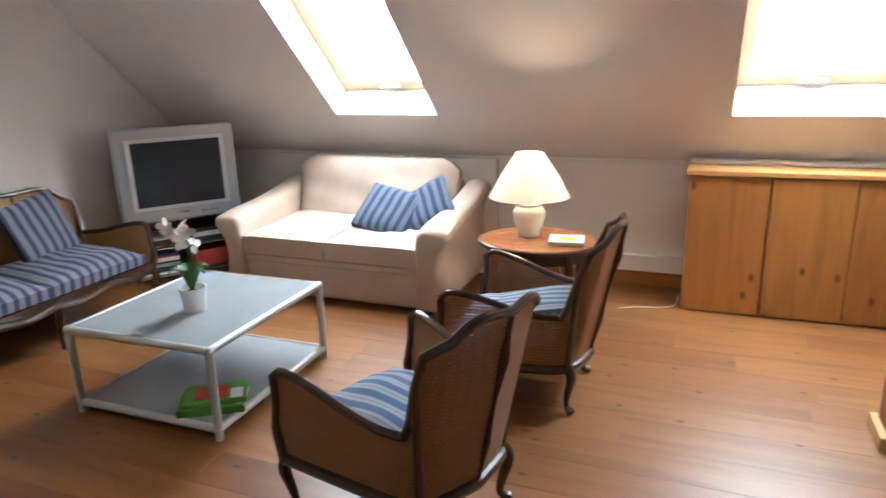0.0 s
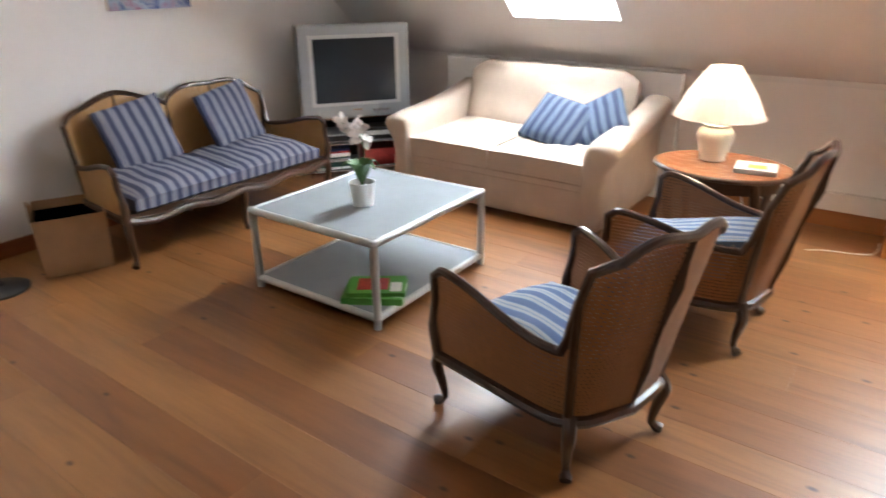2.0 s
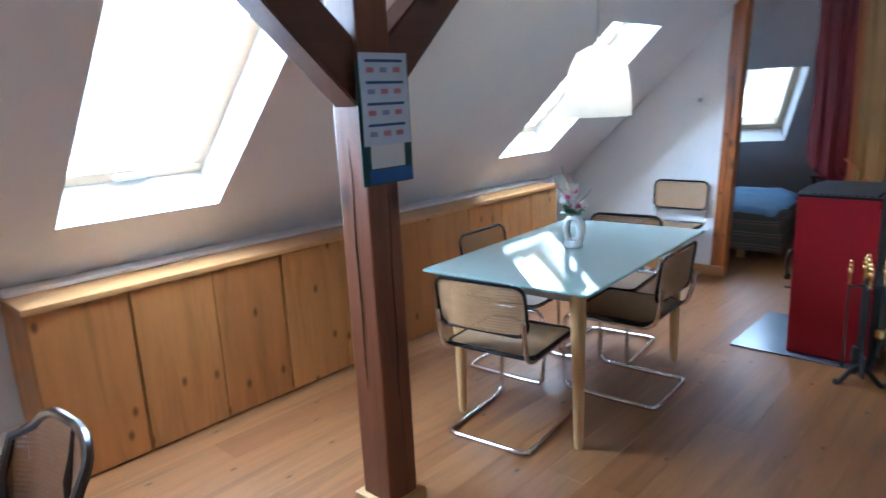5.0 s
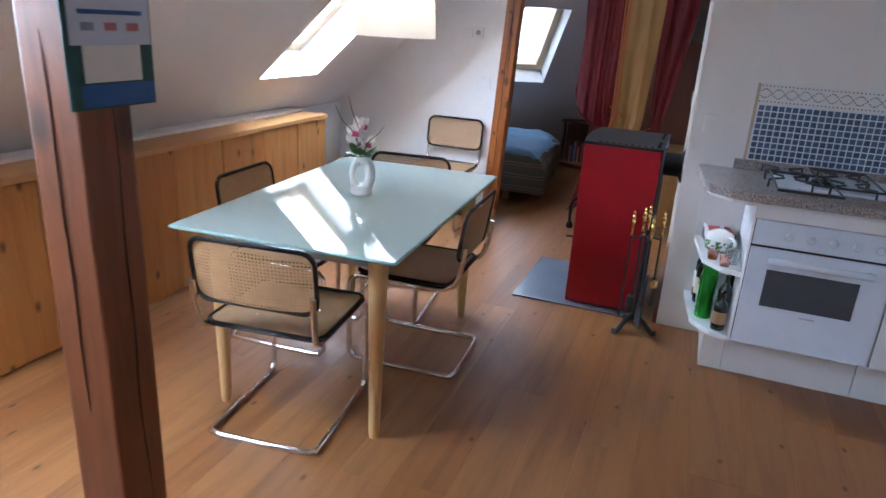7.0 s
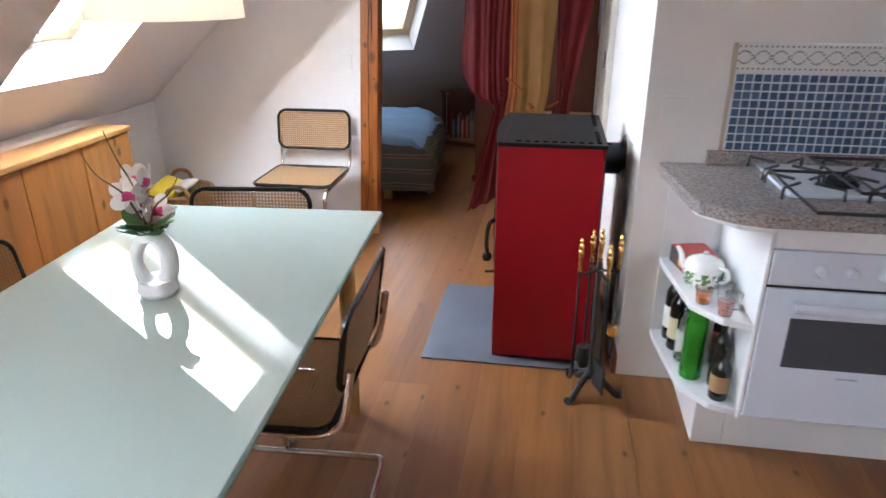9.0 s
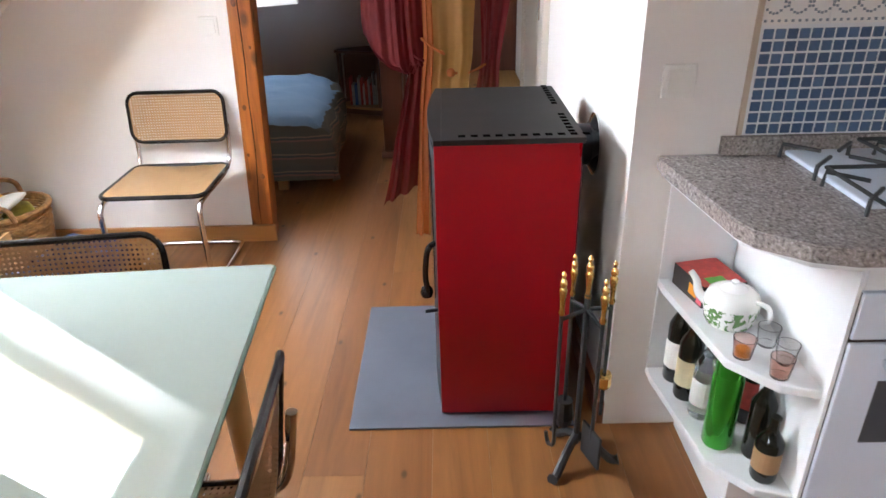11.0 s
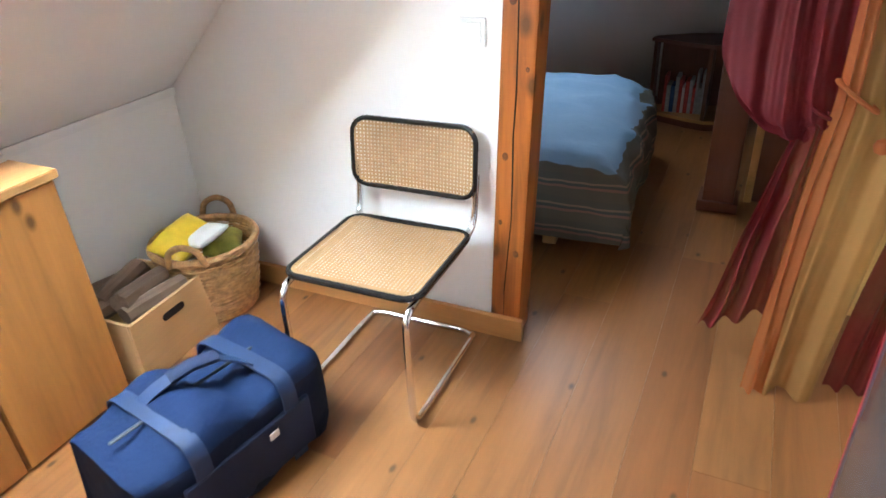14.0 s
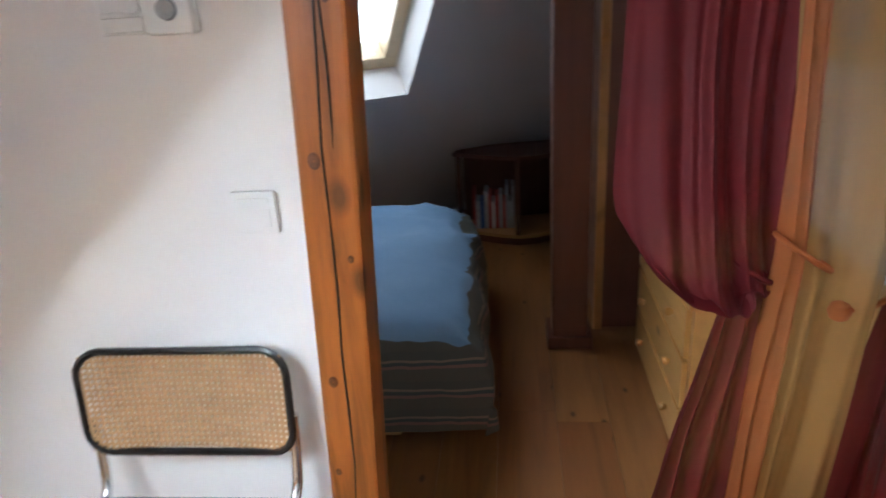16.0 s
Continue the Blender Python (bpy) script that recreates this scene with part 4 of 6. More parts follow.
# ---- side table with lamp ----
st = thing("side_table", pose(-0.44, 3.45, 0), "oval reddish wooden side table with dark carved legs", "side table")
oval = [(0.30 * math.cos(a), 0.235 * math.sin(a)) for a in (2 * math.pi * k / 40 for k in range(40))]
part("tabletop", slab(oval, 0.495, 0.515, 0.005), TABLE_WOOD, st, "cherry-coloured oval top")
part("apron", slab([(x * 0.86, y * 0.84) for x, y in oval], 0.43, 0.495), DARK_WALNUT, st)
part("rim", tube([(x, y, 0.503) for x, y in oval], 0.011, 8, True), DARK_WALNUT, st, "dark carved rim", True)
for k in range(4):
    a = math.pi / 4 + k * math.pi / 2
    c, s2 = math.cos(a) * 0.24, math.sin(a) * 0.185
    path = smooth_path([(c, s2, 0.48), (c * 1.12, s2 * 1.12, 0.38), (c * 0.98, s2 * 0.98, 0.18), (c * 0.98, s2 * 0.98, 0.05), (c * 1.12, s2 * 1.12, 0.01)], 4)
    part("leg", tube(path, [0.028 - 0.016 * min(1, i / 10) for i in range(len(path))], 8), DARK_WALNUT, st, "", True)

lamp = thing("table_lamp", pose(-0.50, 3.50, 0.515), "lit table lamp with a pleated cream shade and ceramic base", "lamp")
part("base", lathe([(0.045, 0), (0.058, 0.006), (0.056, 0.02), (0.066, 0.05), (0.080, 0.10), (0.082, 0.125), (0.074, 0.143), (0.058, 0.158), (0.060, 0.168), (0.046, 0.178), (0.016, 0.186), (0.014, 0.25)], 28), LAMP_CERAMIC, lamp, "round cream ceramic body", True)
rows = []
for r, z in ((0.198, 0.208), (0.150, 0.305), (0.098, 0.385), (0.068, 0.427)):
    rows.append([(r * (1 + 0.007 * (k % 2)) * math.cos(2 * math.pi * k / 36), r * (1 + 0.007 * (k % 2)) * math.sin(2 * math.pi * k / 36), z) for k in range(37)])
part("shade", surface(rows, 0.0015), SHADE, lamp, "pleated cream fabric shade")
part("shade_ring", tube([(0.203 * math.cos(2 * math.pi * k / 48), 0.203 * math.sin(2 * math.pi * k / 48), 0.208) for k in range(48)], 0.003, 6, True), SHADE, lamp)
BULB = Mat("lit_bulb", 0.4)
BULB.set(Emission_Color=(1.0, 0.75, 0.45, 1), Emission_Strength=14)
part("bulb", lathe([(0.012, 0.235), (0.02, 0.252), (0.026, 0.272), (0.018, 0.292), (0.001, 0.298)], 12), BULB.m, lamp, "glowing bulb", True)
book(pose(-0.29, 3.42, 0.516, 0, 0, 8), 0.17, 0.15, 0.02, PAPER, "white square booklet with a lime emblem on the side table", [(-0.2, -0.25, 0.25, 0.12, LIME_INK)])
cable = part("lamp_cable", tube(smooth_path([(-0.55, 3.60, 0.52), (-0.45, 3.78, 0.40), (-0.30, 3.86, 0.02), (0.0, 3.98, 0.006), (0.20, 4.05, 0.006), (0.225, 4.2, 0.02)], 6), 0.003, 6), PLASTIC_WHITE)
tagged(cable, "thin white cable running from the table lamp", "cable")

# ---- television on its rack ----
TVM = pose(-3.09, 3.79, 0, 0, 0, 54)
rack = thing("television_rack", TVM, "chrome and black television rack filled with media", "rack")
for x in (-0.34, 0.0, 0.34):
    for y in (-0.20, 0.20):
        part("upright", tube([(x, y, 0.0), (x, y, 0.42)], 0.010, 10), CHROME, rack, "", True)
for z in (0.03, 0.22, 0.405):
    part("shelf", box(-0.35, -0.205, z, 0.35, 0.205, z + 0.014, 0.002), DARK_SHELF, rack)
    part("chrome_rail", tube([(-0.35, -0.208, z + 0.007), (0.35, -0.208, z + 0.007)], 0.008, 8), CHROME, rack, "", True)
part("back_board", box(-0.34, 0.19, 0.03, 0.34, 0.20, 0.41), DARK_SHELF, rack)
rnd = random.Random(3)
z = 0.0445
for k in range(8):
    h = rnd.uniform(0.014, 0.026)
    bk = part("magazine", box(-0.30 + rnd.uniform(-0.01, 0.01), -0.19 + rnd.uniform(0, 0.02), z, -0.06, 0.05, z + h - 0.0015, 0.001), rnd.choice([PAPER, GREY_PAPER, RED_INK, DARK_GREEN_INK, PAPER, BLUE_INK]))
    bk.matrix_world = TVM
    tagged(bk, "magazine in a stack on the television rack", "magazine", "stacked magazines")
    z += h
vcr = thing("video_recorder", TVM @ pose(-0.17, 0, 0.2345), "flat grey video recorder on the rack", "recorder")
part("body", box(-0.14, -0.17, 0, 0.14, 0.10, 0.055, 0.004), TV_SILVER, vcr)
part("front_panel", box(-0.13, -0.173, 0.008, 0.13, -0.169, 0.047), DARK_GLASS, vcr)
for k in range(3):
    bx = part("video_cassette", box(0.05, -0.16, 0.2345 + k * 0.031, 0.27, -0.02, 0.263 + k * 0.031, 0.002), [DARK_SHELF, GREY_PAPER, DARK_SHELF][k])
    bx.matrix_world = TVM
    tagged(bx, "dark video cassette box stacked on the rack", "cassette", "video cassettes")
bin_ob = part("media_basket", box(0.04, -0.17, 0.0445, 0.31, 0.06, 0.17, 0.012, 2), RED_INK)
bin_ob.matrix_world = TVM
tagged(bin_ob, "dark red storage box on the lower rack shelf", "box")
tv = thing("television", TVM @ pose(0, -0.01, 0.4195), "silver box television with a dark switched-off screen", "television")
TW, TH = 0.375, 0.61
part("front_frame", box(-TW, -0.24, 0.0, TW, -0.13, TH, 0.018, 3), TV_SILVER, tv, "silver front surround", True)
rows = []
for i, f in enumerate((0, 0.4, 1.0)):
    w, z0, z1, y = TW * (1 - 0.35 * f * f) - 0.01, 0.01 + 0.05 * f, TH - 0.01 - 0.16 * f, -0.13 + 0.36 * f
    rows.append([(-w, y, z0), (w, y, z0), (w, y, z1), (-w, y, z1), (-w, y, z0)])
b = surface(rows, 0, False)
bmesh.ops.remove_doubles(b, verts=b.verts, dist=0.0005)
bmesh.ops.holes_fill(b, edges=b.edges[:])
part("rear_housing", b, TV_SILVER, tv)
part("inner_frame", box(-0.305, -0.247, 0.085, 0.305, -0.238, 0.545, 0.004), plain("light_silver", (0.60, 0.61, 0.60), 0.4, 0.2, vary=0.03, bump=0), tv, "lighter screen surround")
rows = []
for i in range(9):
    z = 0.108 + 0.414 * i / 8
    rows.append([(-0.275 + 0.55 * j / 8, -0.249 - 0.012 * (1 - (j / 4 - 1) ** 2) * (1 - (i / 4 - 1) ** 2), z) for j in range(9)])
part("screen", surface(rows, 0.002), TV_SCREEN, tv, "dark grey curved glass screen", True)
part("logo_badge", box(-0.035, -0.2495, 0.050, 0.035, -0.239, 0.062), CHROME, tv)
for k in range(4):
    part("button", moved(lathe([(0.007, 0), (0.007, 0.008)], 10), Matrix.Translation((0.12 + k * 0.03, -0.24, 0.045)) @ Matrix.Rotation(radians(90), 4, "X")), CHROME, tv)

# ---- gable corner: floor lamp, paper bag, painting, cream chair ----
fl = thing("floor_lamp", pose(-3.02, 1.33, 0), "slim black floor lamp with a round foot", "floor lamp")
part("foot", lathe([(0.12, 0), (0.122, 0.012), (0.10, 0.022), (0.02, 0.03), (0.014, 0.045)], 28), BLACK_MATT, fl, "", True)
part("pole", tube([(0, 0, 0.03), (-0.03, -0.06, 0.9), (-0.055, -0.12, 1.75)], 0.008, 8), BLACK_MATT, fl, "", True)
rows = []
for r, z in ((0.07, 1.72), (0.16, 1.86)):
    rows.append([(-0.055 + r * math.cos(2 * math.pi * k / 32), -0.12 + r * math.sin(2 * math.pi * k / 32), z) for k in range(33)])
part("shade", surface(rows, 0.003), PENDANT, fl, "pale bowl shade", True)

bag = thing("paper_bag", pose(-3.07, 1.72, 0, 0, 0, -24), "brown paper bag with an open dark top", "paper bag")
rows = []
for i in range(7):
    z = 0.29 * i / 6
    k = 1 + 0.06 * i / 6
    ring = [(-0.17, -0.15), (0.0, -0.16), (0.17, -0.15), (0.175, 0), (0.17, 0.15), (0.0, 0.145), (-0.17, 0.15), (-0.165, 0.0)]
    rows.append([(x * k + 0.006 * noise.noise(Vector((x * 9, y * 9, z * 13))), y * k + 0.006 * noise.noise(Vector((x * 9, y * 9, z * 13 + 5))), z) for x, y in ring + ring[:1]])
part("side", surface(rows, 0.003), CARD, bag)
part("bottom", box(-0.165, -0.145, 0.001, 0.165, 0.145, 0.004), CARD, bag)
# black block for the contents; the bag's inner shade is put into its colour
part("lining", box(-0.168, -0.15, 0.10, 0.168, 0.148, 0.245), RECESS_BLACK, bag, "contents blackened to stand for the shade inside")
for y in (-0.157, 0.157):
    part("handle", tube(smooth_path([(-0.05, y, 0.27), (-0.03, y * 1.05, 0.33), (0.03, y * 1.05, 0.33), (0.05, y, 0.27)], 5), 0.004, 6), CARD, bag)

art = thing("painting", pose(XG + 0.002, 2.56, 1.16, 0, 0, 0), "abstract pastel canvas painting hung on the wall", "painting")
ART = Mat("abstract_paint", 0.6)
_v = ART.coords((1, 1, 0.7))
_a, _b = ART.noise(_v, 8.5, 6, 0.65, 0.5), ART.noise(_v, 13, 4, 0.6, 0.3)
_c = ART.ramp(_a, [(0.36, (0.02, 0.03, 0.12)), (0.45, (0.07, 0.11, 0.30)), (0.52, (0.34, 0.36, 0.46)), (0.58, (0.40, 0.24, 0.34)), (0.68, (0.25, 0.05, 0.10))])
ART.colour(ART.mix(ART.ramp(_b, [(0.54, (0, 0, 0)), (0.64, (1, 1, 1))]), _c, (0.36, 0.44, 0.55)))
ART.bump(_a, 0.3, 0.003)
part("canvas", box(0, -0.25, 0, 0.022, 0.25, 0.72, 0.003), ART.m, art)
part("stretcher", box(0.0, -0.248, 0.002, 0.018, -0.2505, 0.718), SASH, art)

ec = thing("easy_chair", pose(-2.98, 0.72, 0, 0, 0, -30), "cream leather easy chair with puffed sides", "easy chair")
part("base", box(-0.40, -0.38, 0.02, 0.40, 0.38, 0.25, 0.06, 4), CREAM_LEATHER, ec, "", True)
b = cushion(0.56, 0.62, 0.2, 12, 0.5, 31)
part("seat", moved(b, pose(0, 0.05, 0.33)), CREAM_LEATHER, ec, "", True)
for s in (-1, 1):
    b = cushion(0.74, 0.46, 0.22, 12, 0.55, 33 + s)
    part("armrest", moved(b, pose(s * 0.36, 0, 0.30, 0, 90, 0) @ pose(0, 0, 0, 0, 0, 90)), CREAM_LEATHER, ec, "", True)
b = cushion(0.72, 0.60, 0.22, 12, 0.5, 36)
part("backrest", moved(b, pose(0, -0.34, 0.52, 80, 0, 0)), CREAM_LEATHER, ec, "", True)

# ---- dining table ----
dt = thing("dining_table", pose(2.40, 2.883, 0, 0, 0, 3.7), "frosted glass dining table on tapered beech legs", "dining table")
out = []
for cx, cy, a0 in ((0.69, 0.41, 0), (-0.69, 0.41, 90), (-0.69, -0.41, 180), (0.69, -0.41, 270)):
    out += [(cx + 0.012 * math.cos(radians(a0 + k * 22.5)), cy + 0.012 * math.sin(radians(a0 + k * 22.5))) for k in range(5)]
part("glass_top", slab(out, 0.733, 0.745, 0.002), TABLE_GLASS, dt, "pale green frosted glass top")
part("glass_rim", tube([(x * 0.9995, y * 0.9995, 0.739) for x, y in out], 0.0045, 6, True), GLASS_EDGE, dt)
for x in (-0.575, 0.575):
    for y in (-0.315, 0.315):
        lg = part("leg", lathe([(0.017, 0.0), (0.02, 0.02), (0.034, 0.66), (0.034, 0.70)], 16, None, (x, y, 0)), BEECH, dt, "tapered round beech leg", True)
        part("leg_cap", lathe([(0.030, 0.70), (0.032, 0.705), (0.032, 0.725), (0.028, 0.7325)], 16, None, (x, y, 0)), CHROME, lg, "brushed metal cap", True)
for y in (-0.315, 0.315):
    part("rail", box(-0.55, y - 0.012, 0.665, 0.55, y + 0.012, 0.70, 0.003), PALE_METAL, dt)
for x in (-0.575, 0.575):
    part("rail", box(x - 0.012, -0.29, 0.665, x + 0.012, 0.29, 0.70, 0.003), PALE_METAL, dt)


def rounded(w, d, r, n=5):
    o = []
    for cx, cy, a0 in ((w - r, d - r, 0), (-w + r, d - r, 90), (-w + r, -d + r, 180), (w - r, -d + r, 270)):
        o += [(cx + r * math.cos(radians(a0 + k * 90 / n)), cy + r * math.sin(radians(a0 + k * 90 / n))) for k in range(n + 1)]
    return o


def cane_sheet(w, d, bend, n=12):
    rows = []
    for i in range(n + 1):
        y = -d + 2 * d * i / n
        rows.append([(-w + 2 * w * j / n, y, bend * (1 - (2 * j / n - 1) ** 2)) for j in range(n + 1)])
    return surface(rows, 0.002)


def cantilever_chair(m, label):
    ob = thing("cantilever_chair", m, label, "chair", "cantilever cane chairs")
    h = 0.205
    side = [(0.216, -0.268, 0.615), (0.212, -0.243, 0.47), (h, -0.20, 0.425), (h, -0.13, 0.412), (h, 0.17, 0.412), (h, 0.228, 0.395), (h, 0.245, 0.34), (h, 0.245, 0.08), (h, 0.228, 0.028), (h, 0.18, 0.0125), (h, -0.19, 0.0125), (h - 0.012, -0.232, 0.0125), (h - 0.055, -0.245, 0.0125)]
    path = smooth_path(side, 5)
    full = [Vector(q) for q in path] + [Vector((-q[0], q[1], q[2])) for q in reversed(path)]
    part("tube_frame", tube(full, 0.0115, 10), CHROME, ob, "bent chrome tube frame", True)
    o = rounded(0.220, 0.208, 0.05)
    seat = bmesh.new()
    tube([(x, y, 0.436) for x, y in o], 0.0105, 8, True, seat, 1.0)
    part("seat_frame", seat, BLACK_GLOSS, ob, "black lacquered bent seat frame", True)
    part("seat_cane", moved(cane_sheet(0.211, 0.199, -0.008), Matrix.Translation((0, 0, 0.441))), CANE_PALE, ob, "woven pale cane seat", True)
    bm_rot = Matrix.Translation((0, -0.250, 0.655)) @ Matrix.Rotation(radians(90 + 8), 4, "X")
    o = rounded(0.220, 0.113, 0.05)
    ring = [bm_rot @ Vector((x, y, 0.022 * (1 - (x / 0.220) ** 2))) for x, y in o]
    part("back_frame", tube(ring, 0.0085, 8, True), BLACK_GLOSS, ob, "black lacquered bent back frame", True)
    part("back_cane", moved(cane_sheet(0.213, 0.106, 0.021), bm_rot), CANE_PALE, ob, "woven pale cane back", True)
    return ob


first = cantilever_chair(pose(4.553, 3.352, 0, 0, 0, 91), "chrome cantilever chair with cane seat standing against the wall")
for m in (pose(1.86, 2.895, 0, 0, 0, -83), pose(2.46, 3.26, 0, 0, 0, 184), pose(2.545, 2.67, 0, 0, 0, 3), pose(2.965, 3.0, 0, 0, 0, 97)):
    c = copy_thing(first, m)
    c["label"] = "chrome cantilever chair with cane seat drawn up to the dining table"

# vase with orchids
vs = thing("vase", pose(2.42, 2.905, 0.7455, 0, 0, 112), "white ring-shaped vase with pink and white orchids", "vase")
ring = [(0.037 * math.cos(a), 0, 0.088 + 0.066 * math.sin(a)) for a in (2 * math.pi * k / 28 for k in range(28))]
part("ring_body", tube(ring, [0.018 + 0.010 * abs(math.sin(math.pi * k / 28)) for k in range(28)], 12, True, None, 0.8), PORCELAIN, vs, "white glazed ring", True)
part("foot", lathe([(0.042, 0), (0.05, 0.012), (0.045, 0.04)], 20), PORCELAIN, vs, "", True)
part("neck", lathe([(0.03, 0.145), (0.024, 0.16), (0.028, 0.175)], 16, caps=False), PORCELAIN, vs, "", True)
rnd = random.Random(11)
for k in range(9):
    a, L = k * 0.7, rnd.uniform(0.05, 0.09)
    rows = []
    for i in range(6):
        f = i / 5
        w = 0.030 * math.sin(math.pi * (0.1 + 0.85 * f))
        c, s2 = math.cos(a), math.sin(a)
        rows.append([(L * f * c - s2 * w * j, L * f * s2 + c * w * j, 0.155 + 0.05 * f - 0.03 * f * f + 0.02 * (k % 3) * f) for j in (-1, 0, 1)])
    part("leaf", surface(rows, 0.002), LEAF, vs, "", True)
for k in range(7):
    q = Vector((rnd.uniform(-0.045, 0.045), rnd.uniform(-0.04, 0.04), rnd.uniform(0.205, 0.285)))
    b = bmesh.new()
    turn = Euler((rnd.uniform(0.9, 1.9), rnd.uniform(-0.4, 0.4), k * 0.9)).to_matrix().to_4x4()
    for j in range(5):
        join(b, moved(petal(0.024), Matrix.Translation(q) @ turn @ pose(0, 0, 0, 0, 0, j * 72) @ pose(0.021, 0, 0, 0, 18, 0)))
    fl2 = part("flower", b, PETAL, vs, "white orchid flower", True)
    part("flower_lip", moved(cushion(0.03, 0.024, 0.014, 5, 0.8, k), Matrix.Translation(q) @ turn @ pose(0, 0, 0.007)), PINK, fl2, "magenta lip", True)
for k, (dx, dy, hgt) in enumerate(((0.06, -0.02, 0.46), (0.11, 0.02, 0.42), (-0.09, 0.03, 0.35))):
    part("twig", tube(smooth_path([(0, 0, 0.16), (dx * 0.3, dy * 0.5, 0.16 + (hgt - 0.2) * 0.45), (dx * 0.75, dy, 0.16 + (hgt - 0.2) * 0.7), (dx, dy * 0.6, hgt - 0.05)], 4), [0.0035 - 0.0002 * i for i in range(13)], 5), TWIG, vs, "thin bare twig")

# pendant over the table
pl = thing("pendant_lamp", pose(2.42, 2.77, 0), "large white ribbed pendant shade hanging over the table", "pendant lamp")
rows = []
for r, z in ((0.157, 1.398), (0.155, 1.44), (0.148, 1.53), (0.132, 1.62), (0.10, 1.69), (0.04, 1.72)):
    rows.append([(r * (1 + 0.006 * (k % 2)) * math.cos(2 * math.pi * k / 80), r * (1 + 0.006 * (k % 2)) * math.sin(2 * math.pi * k / 80), z) for k in range(81)])
part("shade", surface(rows, 0.003), PENDANT, pl, "white ribbed shade", True)
part("cord", tube([(0, 0, 1.71), (0, 0, 2.265)], 0.004, 6), PLASTIC_WHITE, pl)
part("bulb", lathe([(0.014, 1.70), (0.02, 1.66), (0.03, 1.60), (0.02, 1.585), (0.001, 1.58)], 14), BULB.m, pl, "glowing bulb", True)

# ---- calendar on the post ----
cal = thing("wall_calendar", pose(0.965, 2.80, 1.245, 0, 0, 2), "blue and green wall calendar hung on the post", "calendar")
part("backing", box(0.0, -0.004, 0.0, 0.235, 0.0, 0.40, 0.001), DARK_GREEN_INK, cal, "dark green backing card")
part("photo_strip", box(0.03, -0.0055, 0.004, 0.233, -0.0042, 0.05), BLUE_INK, cal)
part("sheet", box(0.012, -0.008, 0.13, 0.228, -0.0045, 0.425, 0.0005), plain("pale_blue_paper", (0.62, 0.68, 0.78), 0.7, vary=0.04), cal, "pale calendar sheet")
part("lower_sheet", box(0.04, -0.0075, 0.055, 0.195, -0.0045, 0.13, 0.0005), PAPER, cal)
for k in range(4):
    z = 0.395 - 0.068 * k
    part("rule", box(0.035, -0.0095, z, 0.205, -0.008, z + 0.009), BLUE_INK, cal)
    for j in range(3):
        x = 0.04 + 0.06 * j
        part("date_figure", box(x, -0.0092, z - 0.032, x + 0.032, -0.0081, z - 0.016), plain("faded_red_print", (0.55, 0.22, 0.26), 0.6) if (j + k) % 2 == 0 or j == 2 else plain("faded_blue_print", (0.28, 0.33, 0.48), 0.6), cal)

# ---- stove ----
stove = thing("wood_stove", Matrix(), "red enamelled wood stove with a black top and bowed front", "stove")
X0, X1, Y0, Y1 = 3.468, 4.07, 1.755, 2.147
part("side_panel", box(X0, Y0, 0.015, X0 + 0.012, Y1, 0.905, 0.003), RED_ENAMEL, stove, "glossy red side panel")
part("side_panel", box(X1 - 0.012, Y0, 0.015, X1, Y1, 0.905, 0.003), RED_ENAMEL, stove, "glossy red side panel")
part("body", box(X0 + 0.012, Y0 - 0.006, 0.012, X1 - 0.012, Y1 - 0.004, 0.903), STOVE_BLACK, stove)


def bow(z0, z1, inset, depth, y1=Y1):
    o = [(X0 + inset, y1 - 0.02)]
    for k in range(13):
        f = k / 12
        o.append((X0 + inset + (X1 - X0 - 2 * inset) * f, y1 + depth * (1 - (2 * f - 1) ** 2)))
    o.append((X1 - inset, y1 - 0.02))
    return slab(o, z0, z1)


part("top_plate", bow(0.905, 0.92, -0.004, 0.022), STOVE_TOP, stove, "black cast top plate")
part("top_plate_rear", box(X0 - 0.004, Y0 - 0.008, 0.905, X1 + 0.004, Y1 - 0.02, 0.92, 0.002), STOVE_TOP, stove)
part("door_frame", bow(0.34, 0.885, 0.012, 0.018), STOVE_BLACK, stove, "bowed black fire door")
part("lower_drawer", bow(0.03, 0.325, 0.012, 0.018), STOVE_BLACK, stove, "bowed black lower drawer")
rows = []
for z in (0.40, 0.845):
    rows.append([(X0 + 0.075 + (X1 - X0 - 0.15) * k / 10, Y1 + 0.0035 + 0.018 * (1 - (2 * ((0.075 + (X1 - X0 - 0.15) * k / 10) / (X1 - X0)) - 1) ** 2), z) for k in range(11)])
part("door_glass", surface(rows, 0.003), DARK_GLASS, stove, "dark fire window")
part("door_handle", tube(smooth_path([(X0 + 0.05, Y1 + 0.005, 0.60), (X0 + 0.035, Y1 + 0.028, 0.58), (X0 + 0.03, Y1 + 0.036, 0.50), (X0 + 0.035, Y1 + 0.028, 0.45)], 5), 0.009, 8), BLACK_GLOSS, stove, "curled black handle", True)
part("air_knob", moved(lathe([(0.001, -0.022), (0.016, -0.014), (0.02, 0), (0.016, 0.014), (0.001, 0.022)], 14, caps=False), Matrix.Translation((X0 + 0.045, Y1 + 0.034, 0.44))), BLACK_GLOSS, stove, "round black knob", True)
part("air_lever", tube([(X0 + 0.04, Y1 + 0.0, 0.38), (X0 + 0.03, Y1 + 0.04, 0.38)], 0.006, 6), STOVE_BLACK, stove)
